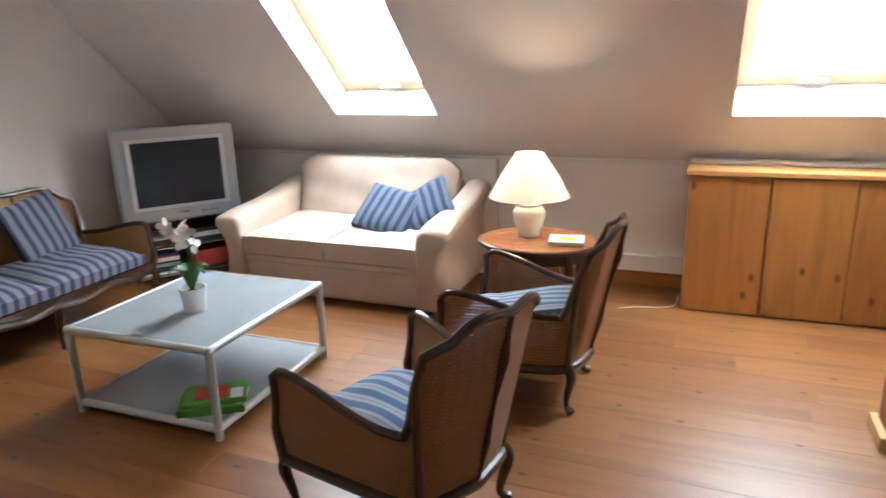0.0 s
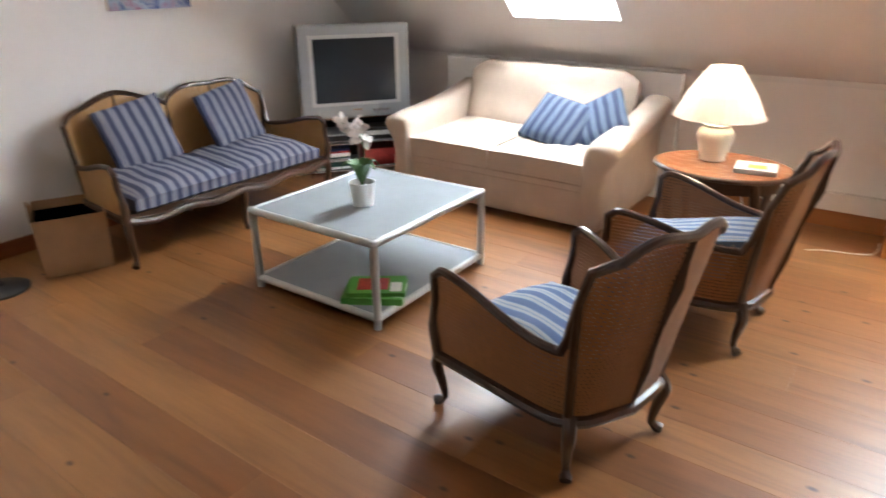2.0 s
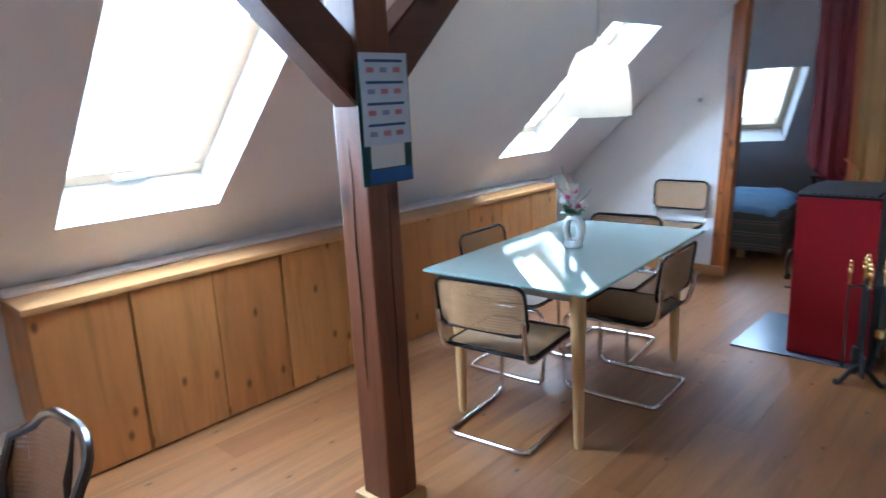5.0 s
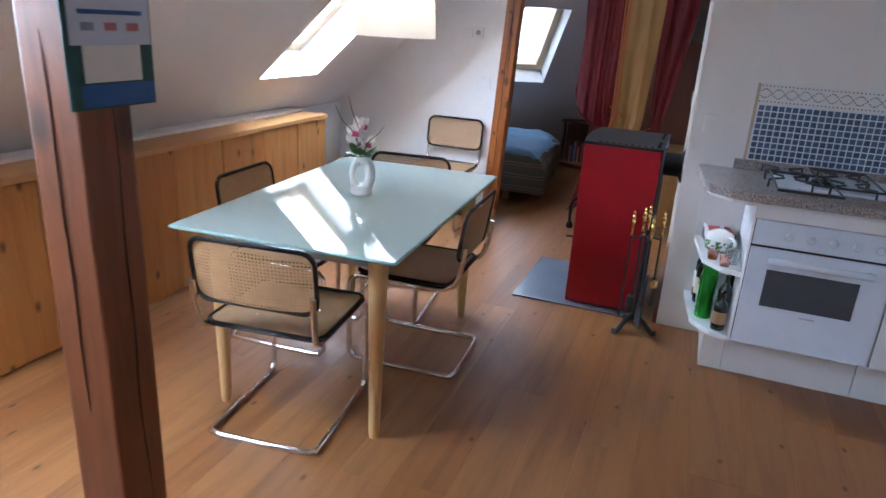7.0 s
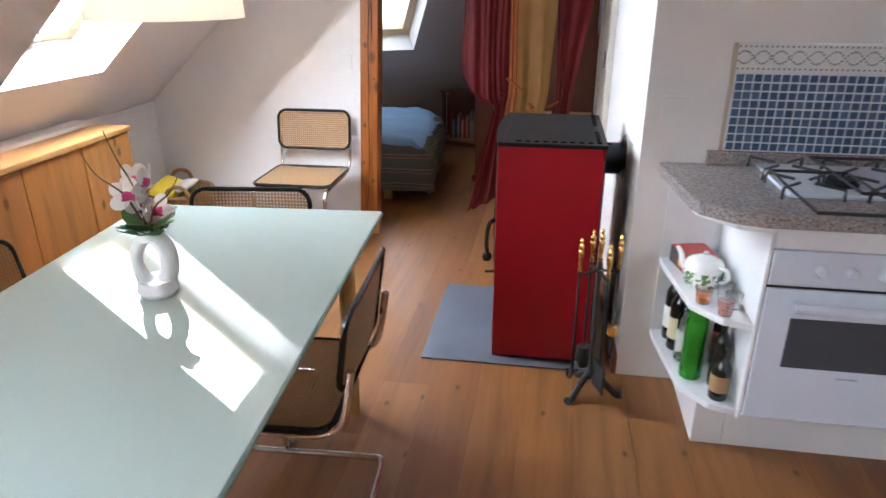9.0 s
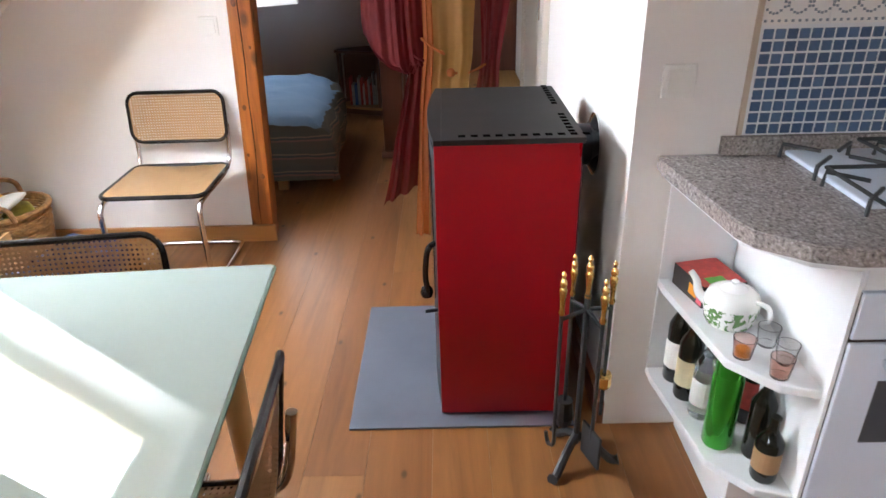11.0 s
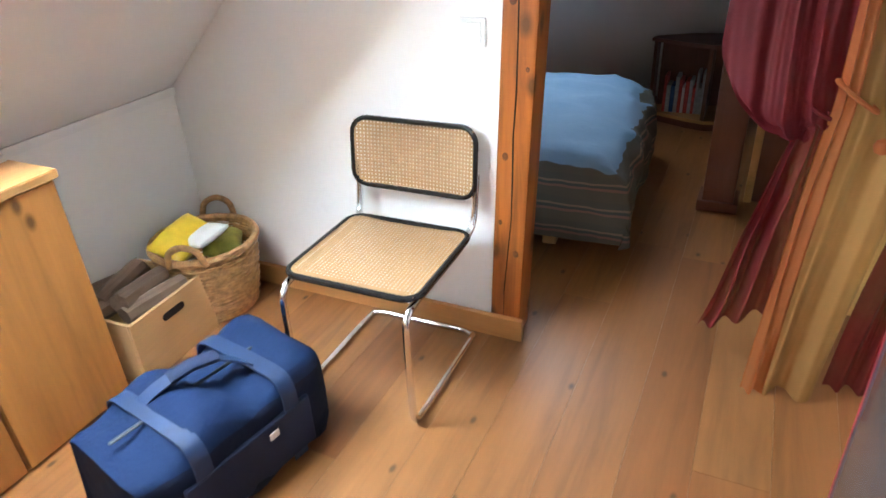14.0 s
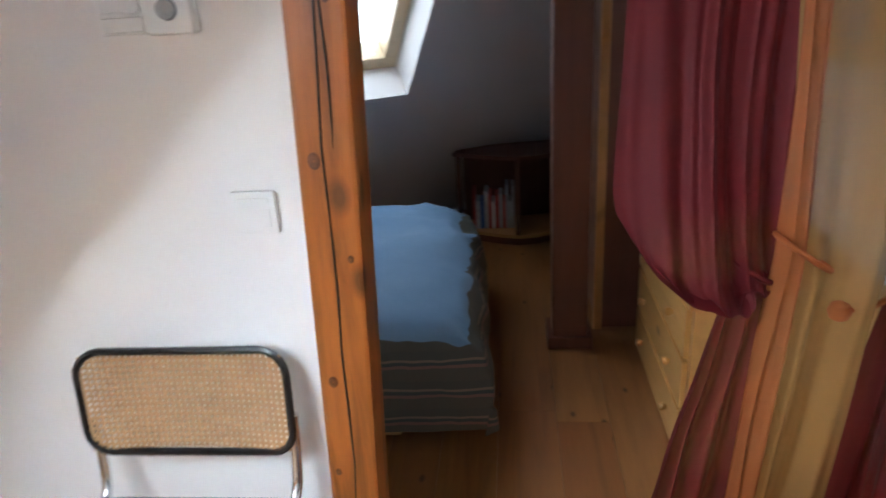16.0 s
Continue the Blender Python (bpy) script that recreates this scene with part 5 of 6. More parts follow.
# slots are thin black plates; the shade in them is their colour
for k in range(11):
    x = X0 + 0.022
    y = Y1 - 0.085 - 0.033 * k
    part("vent_slot", box(x, y, 0.9195, x + 0.020, y + 0.019, 0.9208), RECESS_BLACK, stove)
for k in range(17):
    if 5 < k < 9:
        continue
    x = X0 + 0.05 + 0.034 * k
    part("vent_slot", box(x, Y0 + 0.012, 0.9195, x + 0.020, Y0 + 0.030, 0.9208), RECESS_BLACK, stove)
part("flue_pipe", tube([(3.82, Y0 - 0.004, 0.79), (3.82, YW + 0.002, 0.79)], 0.065, 20), STOVE_BLACK, stove, "short black flue pipe", True)
part("wall_ring", moved(lathe([(0.066, 0), (0.098, 0.002), (0.098, 0.008), (0.068, 0.022)], 28, caps=False), Matrix.Translation((3.82, YW + 0.002, 0.79)) @ Matrix.Rotation(radians(-90), 4, "X")), CHROME, stove, "dull metal wall ring", True)
hearth = part("hearth_plate", box(3.41, 1.73, 0.0005, 4.145, 2.44, 0.008, 0.002), SLATE)
tagged(hearth, "grey metal hearth plate lying under the stove", "hearth")

# fire irons
fi = thing("fire_iron_stand", pose(3.275, 1.755, 0, 0, 0, 20), "black fire iron stand with brass-handled tools", "fire irons")
for k in range(3):
    a = 2 * math.pi * k / 3
    part("foot", tube(smooth_path([(0, 0, 0.09), (0.05 * math.cos(a), 0.05 * math.sin(a), 0.06), (0.10 * math.cos(a), 0.10 * math.sin(a), 0.012), (0.125 * math.cos(a), 0.125 * math.sin(a), 0.012)], 4), [0.013] * 12 + [0.017], 8), BLACK_MATT, fi, "", True)
part("stem", tube([(0, 0, 0.06), (0, 0, 0.56)], 0.009, 8), BLACK_MATT, fi, "", True)
part("hanger", tube([(-0.075, 0, 0.50), (0, 0, 0.515), (0.075, 0, 0.50)], 0.006, 6), BLACK_MATT, fi)
part("hanger", tube([(0, -0.075, 0.50), (0, 0, 0.515), (0, 0.075, 0.50)], 0.006, 6), BLACK_MATT, fi)
KNOB = [(0.007, 0), (0.010, 0.008), (0.006, 0.02), (0.008, 0.05), (0.0115, 0.075), (0.007, 0.083), (0.010, 0.09), (0.009, 0.10), (0.004, 0.107), (0.007, 0.118), (0.001, 0.128)]
part("brass_finial", lathe(KNOB, 14, None, (0, 0, 0.545)), BRASS, fi, "turned brass knob", True)
for k, (x, y) in enumerate(((-0.075, 0), (0.075, 0), (0, -0.075), (0, 0.075))):
    tool = part("tool_rod", tube([(x, y, 0.14), (x, y, 0.52)], 0.0055, 8), BLACK_MATT, fi, "", True)
    part("brass_handle", lathe(KNOB, 14, None, (x, y, 0.515)), BRASS, tool, "turned brass handle", True)
    if k == 0:
        part("shovel_blade", box(x - 0.045, y - 0.004, 0.06, x + 0.045, y + 0.004, 0.17, 0.003), BLACK_MATT, tool)
    elif k == 1:
        part("brush_head", lathe([(0.02, 0.07), (0.03, 0.10), (0.024, 0.16)], 12, None, (x, y, 0)), DARK_SHELF, tool)
    elif k == 2:
        part("tool_collar", lathe([(0.018, 0.24), (0.022, 0.25), (0.022, 0.28), (0.018, 0.29)], 12, None, (x, y, 0)), BRASS, tool)
    else:
        part("poker_hook", tube(smooth_path([(x, y, 0.14), (x, y, 0.08), (x + 0.03, y, 0.06), (x + 0.045, y, 0.09)], 4), 0.006, 6), BLACK_MATT, tool)

# ---- kitchen ----
KF, PL = 2.90, 3.03
for name, y0, y1 in (("oven_unit", 0.79, 1.32), ("base_cabinet", 0.19, 0.786), ("base_cabinet", -0.41, 0.186)):
    u = thing(name, Matrix(), "white kitchen base unit with a built-in oven" if name == "oven_unit" else "white laminate kitchen base cabinet", "oven" if name == "oven_unit" else "cabinet")
    part("carcass", box(KF + 0.022, y0, 0.205, XK - 0.005, y1, 0.838), KITCHEN_WHITE, u)
    if name == "oven_unit":
        part("top_panel", box(KF, y0 + 0.002, 0.775, KF + 0.02, y1 - 0.002, 0.838, 0.002), KITCHEN_WHITE, u)
        fp = part("control_panel", box(KF - 0.006, y0 + 0.002, 0.665, KF + 0.02, y1 - 0.002, 0.772, 0.003), OVEN_WHITE, u, "white enamel control panel")
        for k in range(5):
            yy = y0 + 0.07 + k * 0.082
            part("knob", moved(lathe([(0.017, 0), (0.016, 0.012), (0.012, 0.018)], 14), Matrix.Translation((KF - 0.006, yy, 0.715)) @ Matrix.Rotation(radians(-90), 4, "Y")), OVEN_WHITE, fp, "", True)
        dr = part("oven_door", box(KF - 0.008, y0 + 0.002, 0.215, KF + 0.02, y1 - 0.002, 0.655, 0.004), OVEN_WHITE, u, "white enamel oven door")
        part("door_window", box(KF - 0.0105, y0 + 0.105, 0.402, KF - 0.007, y1 - 0.08, 0.565, 0.001), OVEN_GLASS, dr, "dark grey oven window")
        part("door_bar", tube([(KF - 0.045, y0 + 0.07, 0.612), (KF - 0.045, y1 - 0.07, 0.612)], 0.012, 10, flat=1.3), OVEN_WHITE, dr, "white bar handle", True)
        for yy in (y0 + 0.085, y1 - 0.085):
            part("bar_bracket", box(KF - 0.045, yy - 0.008, 0.604, KF - 0.007, yy + 0.008, 0.620), OVEN_WHITE, dr)
        part("maker_badge", box(KF - 0.0095, y0 + 0.23, 0.372, KF - 0.0075, y0 + 0.29, 0.378), GREY_PAPER, dr)
        # dark strips fill the oven's seams, with the shade there as their colour
        part("door_gap", box(KF + 0.001, y0 + 0.002, 0.654, KF + 0.019, y1 - 0.002, 0.6655), CRACK, u)
        part("door_gap", box(KF + 0.001, y1 - 0.0025, 0.22, KF + 0.019, y1 - 0.0005, 0.77), CRACK, u)
    else:
        part("door", box(KF, y0 + 0.003, 0.21, KF + 0.02, y1 - 0.003, 0.835, 0.003), KITCHEN_WHITE, u)
        part("door_knob", lathe([(0.012, 0), (0.014, 0.01), (0.008, 0.02)], 12, None, (0, 0, 0)), KITCHEN_WHITE, u).matrix_local = pose(KF, y1 - 0.05, 0.75, 0, -90, 0)
    part("plinth", box(PL, y0, 0.0, PL + 0.02, y1, 0.205), KITCHEN_WHITE, u)
worktop = part("worktop", slab([(XK, -0.5), (XK, 1.572), (3.36, 1.572), (3.0, 1.54), (2.95, 1.52), (2.885, 1.44), (2.86, 1.36), (2.86, -0.5)], 0.845, 0.882, 0.004), GRANITE)
tagged(worktop, "grey-brown speckled granite worktop", "worktop")
splash = part("upstand", box(XK - 0.022, -0.5, 0.883, XK - 0.001, 1.42, 0.93, 0.003), GRANITE)
tagged(splash, "low granite upstand at the back of the worktop", "upstand", kind="structure")

# open end shelves
es = thing("end_shelf", Matrix(), "white open end shelf with angled boards", "shelf")
for nm, z, g in (("shelf", 0.20, 0.0), ("shelf", 0.503, 0.0)):
    part(nm, slab([(XK - 0.004, 1.323), (XK - 0.004, 1.53), (3.37, 1.53), (3.03, 1.49), (2.935, 1.41), (2.915, 1.345), (2.915, 1.323)], z, z + 0.022, 0.002), KITCHEN_WHITE, es)
part("top_board", slab([(XK - 0.004, 1.323), (XK - 0.004, 1.55), (3.37, 1.55), (3.01, 1.515), (2.91, 1.425), (2.89, 1.345), (2.89, 1.323)], 0.824, 0.843), KITCHEN_WHITE, es)
part("back_board", box(XK - 0.012, 1.331, 0.223, XK - 0.002, 1.528, 0.823), KITCHEN_WHITE, es)
part("side_board", box(KF + 0.0, 1.3215, 0.197, XK - 0.012, 1.3295, 0.823), KITCHEN_WHITE, es)
part("plinth", box(PL, 1.323, 0.0, XK - 0.01, 1.42, 0.20), KITCHEN_WHITE, es)

bx = thing("tea_box", pose(3.33, 1.425, 0.5255, 0, 0, 12) @ Matrix.Scale(0.72, 4), "dark red and black printed box on the shelf", "box")
part("carton", box(-0.10, -0.085, 0, 0.10, 0.085, 0.085, 0.002), DARK_SHELF, bx)
part("lid_print", box(-0.098, -0.083, 0.085, 0.098, 0.083, 0.0865), RED_INK, bx, "dark red printed lid")
part("lid_badge", box(-0.09, -0.02, 0.0865, -0.04, 0.05, 0.088), GREEN_INK, bx)
part("side_print", box(-0.06, 0.085, 0.02, -0.01, 0.0865, 0.06), plain("orange_print", (0.75, 0.30, 0.02), 0.5), bx)
part("side_print", box(-0.095, 0.085, 0.008, -0.065, 0.0865, 0.045), plain("pink_print", (0.70, 0.12, 0.16), 0.5), bx)
tp = thing("teapot", pose(3.185, 1.425, 0.5255, 0, 0, 40) @ Matrix.Scale(0.78, 4), "white porcelain teapot with a green leaf pattern", "teapot")
POT = Mat("leafy_porcelain", 0.15)
_v = POT.coords()
_n = POT.noise(_v, 55, 2, 0.5, 0.9)
_z = POT.t.nodes.new("ShaderNodeSeparateXYZ")
POT.link(_v, _z.inputs[0])
_band = POT.calc("LESS_THAN", _z.outputs[2], 0.075)
POT.colour(POT.mix(POT.calc("MULTIPLY", POT.ramp(_n, [(0.50, (0, 0, 0)), (0.54, (1, 1, 1))]), _band), (0.80, 0.80, 0.76), (0.12, 0.24, 0.08)))
part("body", lathe([(0.062, 0), (0.07, 0.005), (0.077, 0.02), (0.083, 0.055), (0.083, 0.085), (0.074, 0.108), (0.055, 0.12), (0.04, 0.123)], 28), POT.m, tp, "", True)
part("lid", lathe([(0.042, 0.1225), (0.03, 0.132), (0.01, 0.138), (0.012, 0.148), (0.001, 0.155)], 20, caps=False), PORCELAIN, tp, "", True)
part("spout", tube(smooth_path([(0.07, 0, 0.04), (0.11, 0, 0.06), (0.125, 0, 0.10), (0.15, 0, 0.125)], 5), [0.018 - 0.0006 * k for k in range(16)], 10), PORCELAIN, tp, "", True)
part("handle", tube(smooth_path([(-0.06, 0, 0.10), (-0.11, 0, 0.10), (-0.12, 0, 0.06), (-0.075, 0, 0.03)], 5), 0.008, 8), PORCELAIN, tp, "", True)
for k, (x, y, mt) in enumerate(((3.085, 1.375, CLEAR_GLASS), (3.04, 1.45, PINK_GLASS), (3.015, 1.365, CLEAR_GLASS), (2.965, 1.40, PINK_GLASS))):
    g = part("tea_light_glass", lathe([(0.001, 0), (0.02, 0.001), (0.026, 0.05), (0.024, 0.05), (0.018, 0.006), (0.001, 0.005)], 18, caps=False), mt, None, "", True)
    g.location = (x, y, 0.5255)
    tagged(g, "small clear glass tumbler on the shelf" if mt is CLEAR_GLASS else "small rose glass tumbler on the shelf", "glass", "small glasses")
    if k == 1:
        w = part("tea_light", lathe([(0.017, 0.0065), (0.017, 0.022), (0.001, 0.023)], 14), AMBER, None, "", True)
        w.location = (x, y, 0.5255)
        tagged(w, "amber tea light inside a small glass", "candle")


def bottle(x, y, r, h, mt, label, band=None, neck=0.32):
    r, h = r * 0.9, h * 0.9
    ob = thing("bottle", pose(x, y, 0.2225), label, "bottle", "bottles on the shelf")
    part("body", lathe([(r * 0.9, 0), (r, 0.008), (r, h * (1 - neck)), (r * 0.8, h * (1.06 - neck)), (r * 0.36, h * (1.18 - neck)), (r * 0.34, h * 0.97), (r * 0.4, h * 0.975), (r * 0.4, h)], 20), mt, ob, "", True)
    if band:
        part("label_band", lathe([(r + 0.0008, h * 0.18), (r + 0.0008, h * 0.5)], 20, caps=False), band, ob)
    return ob


bottle(3.36, 1.465, 0.036, 0.30, BOTTLE_DARK, "dark wine bottle with a pale label", PAPER)
bottle(3.28, 1.46, 0.036, 0.29, BOTTLE_DARK, "dark wine bottle with a cream label", CREAM_LABEL)
bottle(3.20, 1.445, 0.036, 0.27, CLEAR_GLASS, "clear glass bottle with a pale label", PAPER)
bottle(3.18, 1.332, 0.035, 0.30, BOTTLE_DARK, "tall dark bottle with a red label", RED_INK)
bottle(3.05, 1.365, 0.033, 0.26, BOTTLE_DARK, "dark oil bottle without a label")
bottle(2.975, 1.375, 0.034, 0.20, BOTTLE_DARK, "short dark bottle with an amber label", CARD, 0.38)
fk = thing("flask", pose(3.095, 1.44, 0.2225), "bright green metal thermos flask", "flask")
part("body", lathe([(0.034, 0), (0.037, 0.006), (0.037, 0.205), (0.033, 0.215)], 24), GREEN_METAL, fk, "", True)
part("cup", lathe([(0.034, 0.216), (0.034, 0.255), (0.028, 0.27), (0.001, 0.272)], 24, caps=False), GREEN_METAL, fk, "", True)

# gas hob
hob = thing("gas_hob", pose(3.165, 1.075, 0.8825), "white enamel gas hob with black pan supports", "hob")
part("plate", box(-0.225, -0.275, 0, 0.225, 0.275, 0.012, 0.005), OVEN_WHITE, hob, "white enamel plate")
for k, (x, y, r) in enumerate(((-0.10, 0.14, 0.05), (0.10, 0.14, 0.04), (-0.10, -0.09, 0.04), (0.10, -0.09, 0.05))):
    part("burner", lathe([(r, 0.012), (r, 0.02), (r * 0.8, 0.026), (r * 0.8, 0.032), (0.001, 0.033)], 20), BLACK_MATT, hob, "", True)
    hob.children[-1].location = (x, y, 0)
    for a in range(4):
        an = math.pi / 4 + a * math.pi / 2
        part("pan_support", tube([(x + 0.03 * math.cos(an), y + 0.03 * math.sin(an), 0.045), (x + 0.115 * math.cos(an), y + 0.115 * math.sin(an), 0.045), (x + 0.118 * math.cos(an), y + 0.118 * math.sin(an), 0.012)], 0.005, 6), BLACK_MATT, hob)
for y0 in (-0.20, 0.03):
    part("support_ring", tube([(-0.205, y0, 0.045), (0.205, y0, 0.045), (0.205, y0 + 0.225, 0.045), (-0.205, y0 + 0.225, 0.045)], 0.005, 6, True), BLACK_MATT, hob)
for k in range(4):
    part("knob", lathe([(0.018, 0.012), (0.016, 0.03), (0.001, 0.032)], 14), OVEN_WHITE, hob, "", True)
    hob.children[-1].location = (-0.195, -0.235 + 0.062 * k, 0)


def switch(m, label, rocker=True):
    ob = thing("light_switch", m, label, "switch")
    part("plate", box(-0.041, -0.041, 0, 0.041, 0.041, 0.009, 0.003), PLASTIC_WHITE, ob)
    part("rocker", box(-0.029, -0.029, 0.009, 0.029, 0.029, 0.013, 0.002), PLASTIC_WHITE, ob)
    return ob


FACE_W = Matrix(((0, 0, -1, 0), (-1, 0, 0, 0), (0, 1, 0, 0), (0, 0, 0, 1)))
switch(Matrix.Translation((XK - 0.0005, 1.545, 1.07)) @ FACE_W, "square white light switch on the kitchen wall")
switch(Matrix.Translation((XP - 0.0005, 3.155, 1.045)) @ FACE_W, "square white light switch beside the oak beam")
th = thing("thermostat", Matrix.Translation((XP - 0.0005, 3.235, 1.405)) @ FACE_W, "white room thermostat with a round dial", "thermostat")
part("case", box(-0.04, -0.04, 0, 0.04, 0.04, 0.028, 0.004), PLASTIC_WHITE, th)
part("dial", lathe([(0.018, 0.028), (0.016, 0.036), (0.001, 0.037)], 20), GREY_PAPER, th, "", True)
sk = thing("wall_socket", Matrix.Translation((XP - 0.0005, 3.325, 1.40)) @ FACE_W, "white double switch next to the thermostat", "switch")
part("plate", box(-0.042, -0.032, 0, 0.042, 0.032, 0.010, 0.003), PLASTIC_WHITE, sk)
part("rocker", box(-0.036, 0.004, 0.010, 0.036, 0.028, 0.014, 0.002), PLASTIC_WHITE, sk)
part("rocker", box(-0.036, -0.028, 0.010, 0.036, -0.004, 0.013, 0.002), PLASTIC_WHITE, sk)

# utensils on a rail over the hob
ur = thing("utensil_rail", Matrix(), "chrome rail with hanging kitchen tools", "rail")
part("bar", tube([(XK - 0.045, 0.2, 1.72), (XK - 0.045, 0.95, 1.72)], 0.006, 8), CHROME, ur, "", True)
for yy in (0.22, 0.93):
    part("bracket", tube([(XK, yy, 1.72), (XK - 0.045, yy, 1.72)], 0.006, 8), CHROME, ur)
ld = thing("ladle", pose(XK - 0.045, 0.70, 0), "steel ladle hanging from the rail", "ladle")
part("handle", tube([(0, 0, 1.36), (0, 0, 1.70), (0, 0, 1.713)], 0.005, 8), CHROME, ld, "", True)
part("bowl", lathe([(0.001, 1.29), (0.03, 1.30), (0.042, 1.34), (0.04, 1.37), (0.028, 1.305), (0.001, 1.295)], 18, caps=False), CHROME, ld, "", True)
b = cushion(0.15, 0.27, 0.035, 14, 0.6, 41)
for v in b.verts:
    low = min(1.0, max(0.0, (0.135 - v.co.y) / 0.27))
    v.co.x = v.co.x * (1.0 - 0.62 * low ** 2.2) + 0.035 * low ** 2
gl = part("oven_glove", b, DARK_SHELF, None, "", True)
gl.matrix_world = pose(XK - 0.04, 0.775, 1.565, 90, 0, 90)
tagged(gl, "black oven glove hanging from the rail", "glove")

# ---- painting and door on the stove wall ----
dr = thing("door_1", Matrix(), "closed cream painted door in the stove wall", "door", kind="structure")
part("door_leaf", box(4.97, YW + 0.001, 0.005, 5.62, YW + 0.02, 2.02, 0.003), DOOR_CREAM, dr)
for x in (4.88, 5.62):
    part("jamb", box(x, YW + 0.001, 0.0, x + 0.09, YW + 0.032, 2.11, 0.003), DOOR_CREAM, dr)
part("head_jamb", box(4.97, YW + 0.001, 2.02, 5.62, YW + 0.032, 2.11, 0.003), DOOR_CREAM, dr)
for z in (0.3, 1.02, 1.75):
    part("hinge", tube([(4.972, YW + 0.036, z), (4.972, YW + 0.036, z + 0.09)], 0.007, 8), CHROME, dr)
fp = thing("framed_picture", pose(5.75, YW + 0.002, 1.12), "dark framed picture hung on the white wall", "picture")
part("picture_frame", box(0, 0, 0, 0.42, 0.02, 0.55, 0.004), FRAME_BLACK, fp)
part("print", box(0.03, 0.0205, 0.03, 0.39, 0.0225, 0.52), GREY_PAPER, fp, "grey print")


# ---- curtains at the bedroom opening ----
def drape(name, mt, top, tie, foot, label, folds, amp, seed):
    """A hanging voile: (x, y, z, width) at the rod, at the tie and at the foot, with soft uneven folds."""
    ob = thing(name, Matrix(), label, "curtain", "curtains at the bedroom opening")
    rows = []
    for i in range(56):
        z = top[2] + (foot[2] - top[2]) * i / 55
        if z > tie[2]:
            u = (top[2] - z) / (top[2] - tie[2])
            a, c, g = top, tie, u * u * (3 - 2 * u) * 0.6 + u ** 3 * 0.4
        else:
            u = (tie[2] - z) / (tie[2] - foot[2])
            a, c, g = tie, foot, u ** 0.8
        cx, cy, w = (a[k] + (c[k] - a[k]) * g for k in (0, 1, 3))
        row = []
        for j in range(81):
            f = j / 80
            warp = f + 0.10 * noise.noise(Vector((f * 2.3, z * 0.7, seed)))
            fold = math.sin(2 * math.pi * folds * warp + seed + 0.5 * math.sin(z * 2.1 + seed))
            fold += 0.45 * math.sin(2 * math.pi * folds * 2.3 * warp + 1.7 * seed) * (0.6 + 0.4 * math.sin(z * 3.3))
            soft = noise.noise(Vector((f * 3, z * 1.6, seed + 7))) * 0.022
            hem = 0.014 * noise.noise(Vector((f * 7, seed, 1))) if i == 55 else 0.0
            row.append((cx + amp * fold + soft, cy + w * (f - 0.5) + soft * 0.5, z + hem))
        rows.append(row)
    part("cloth", surface(rows, 0.0), mt, ob, "", True)
    return ob


def tie_band(ob, mt, p, rx, ry, tilt):
    ring = [(p[0] + rx * math.cos(a), p[1] + ry * math.sin(a), p[2] + tilt * math.sin(a)) for a in (2 * math.pi * k / 24 for k in range(24))]
    part("tie_band", tube(ring, 0.006, 8, True), mt, ob, "", True)


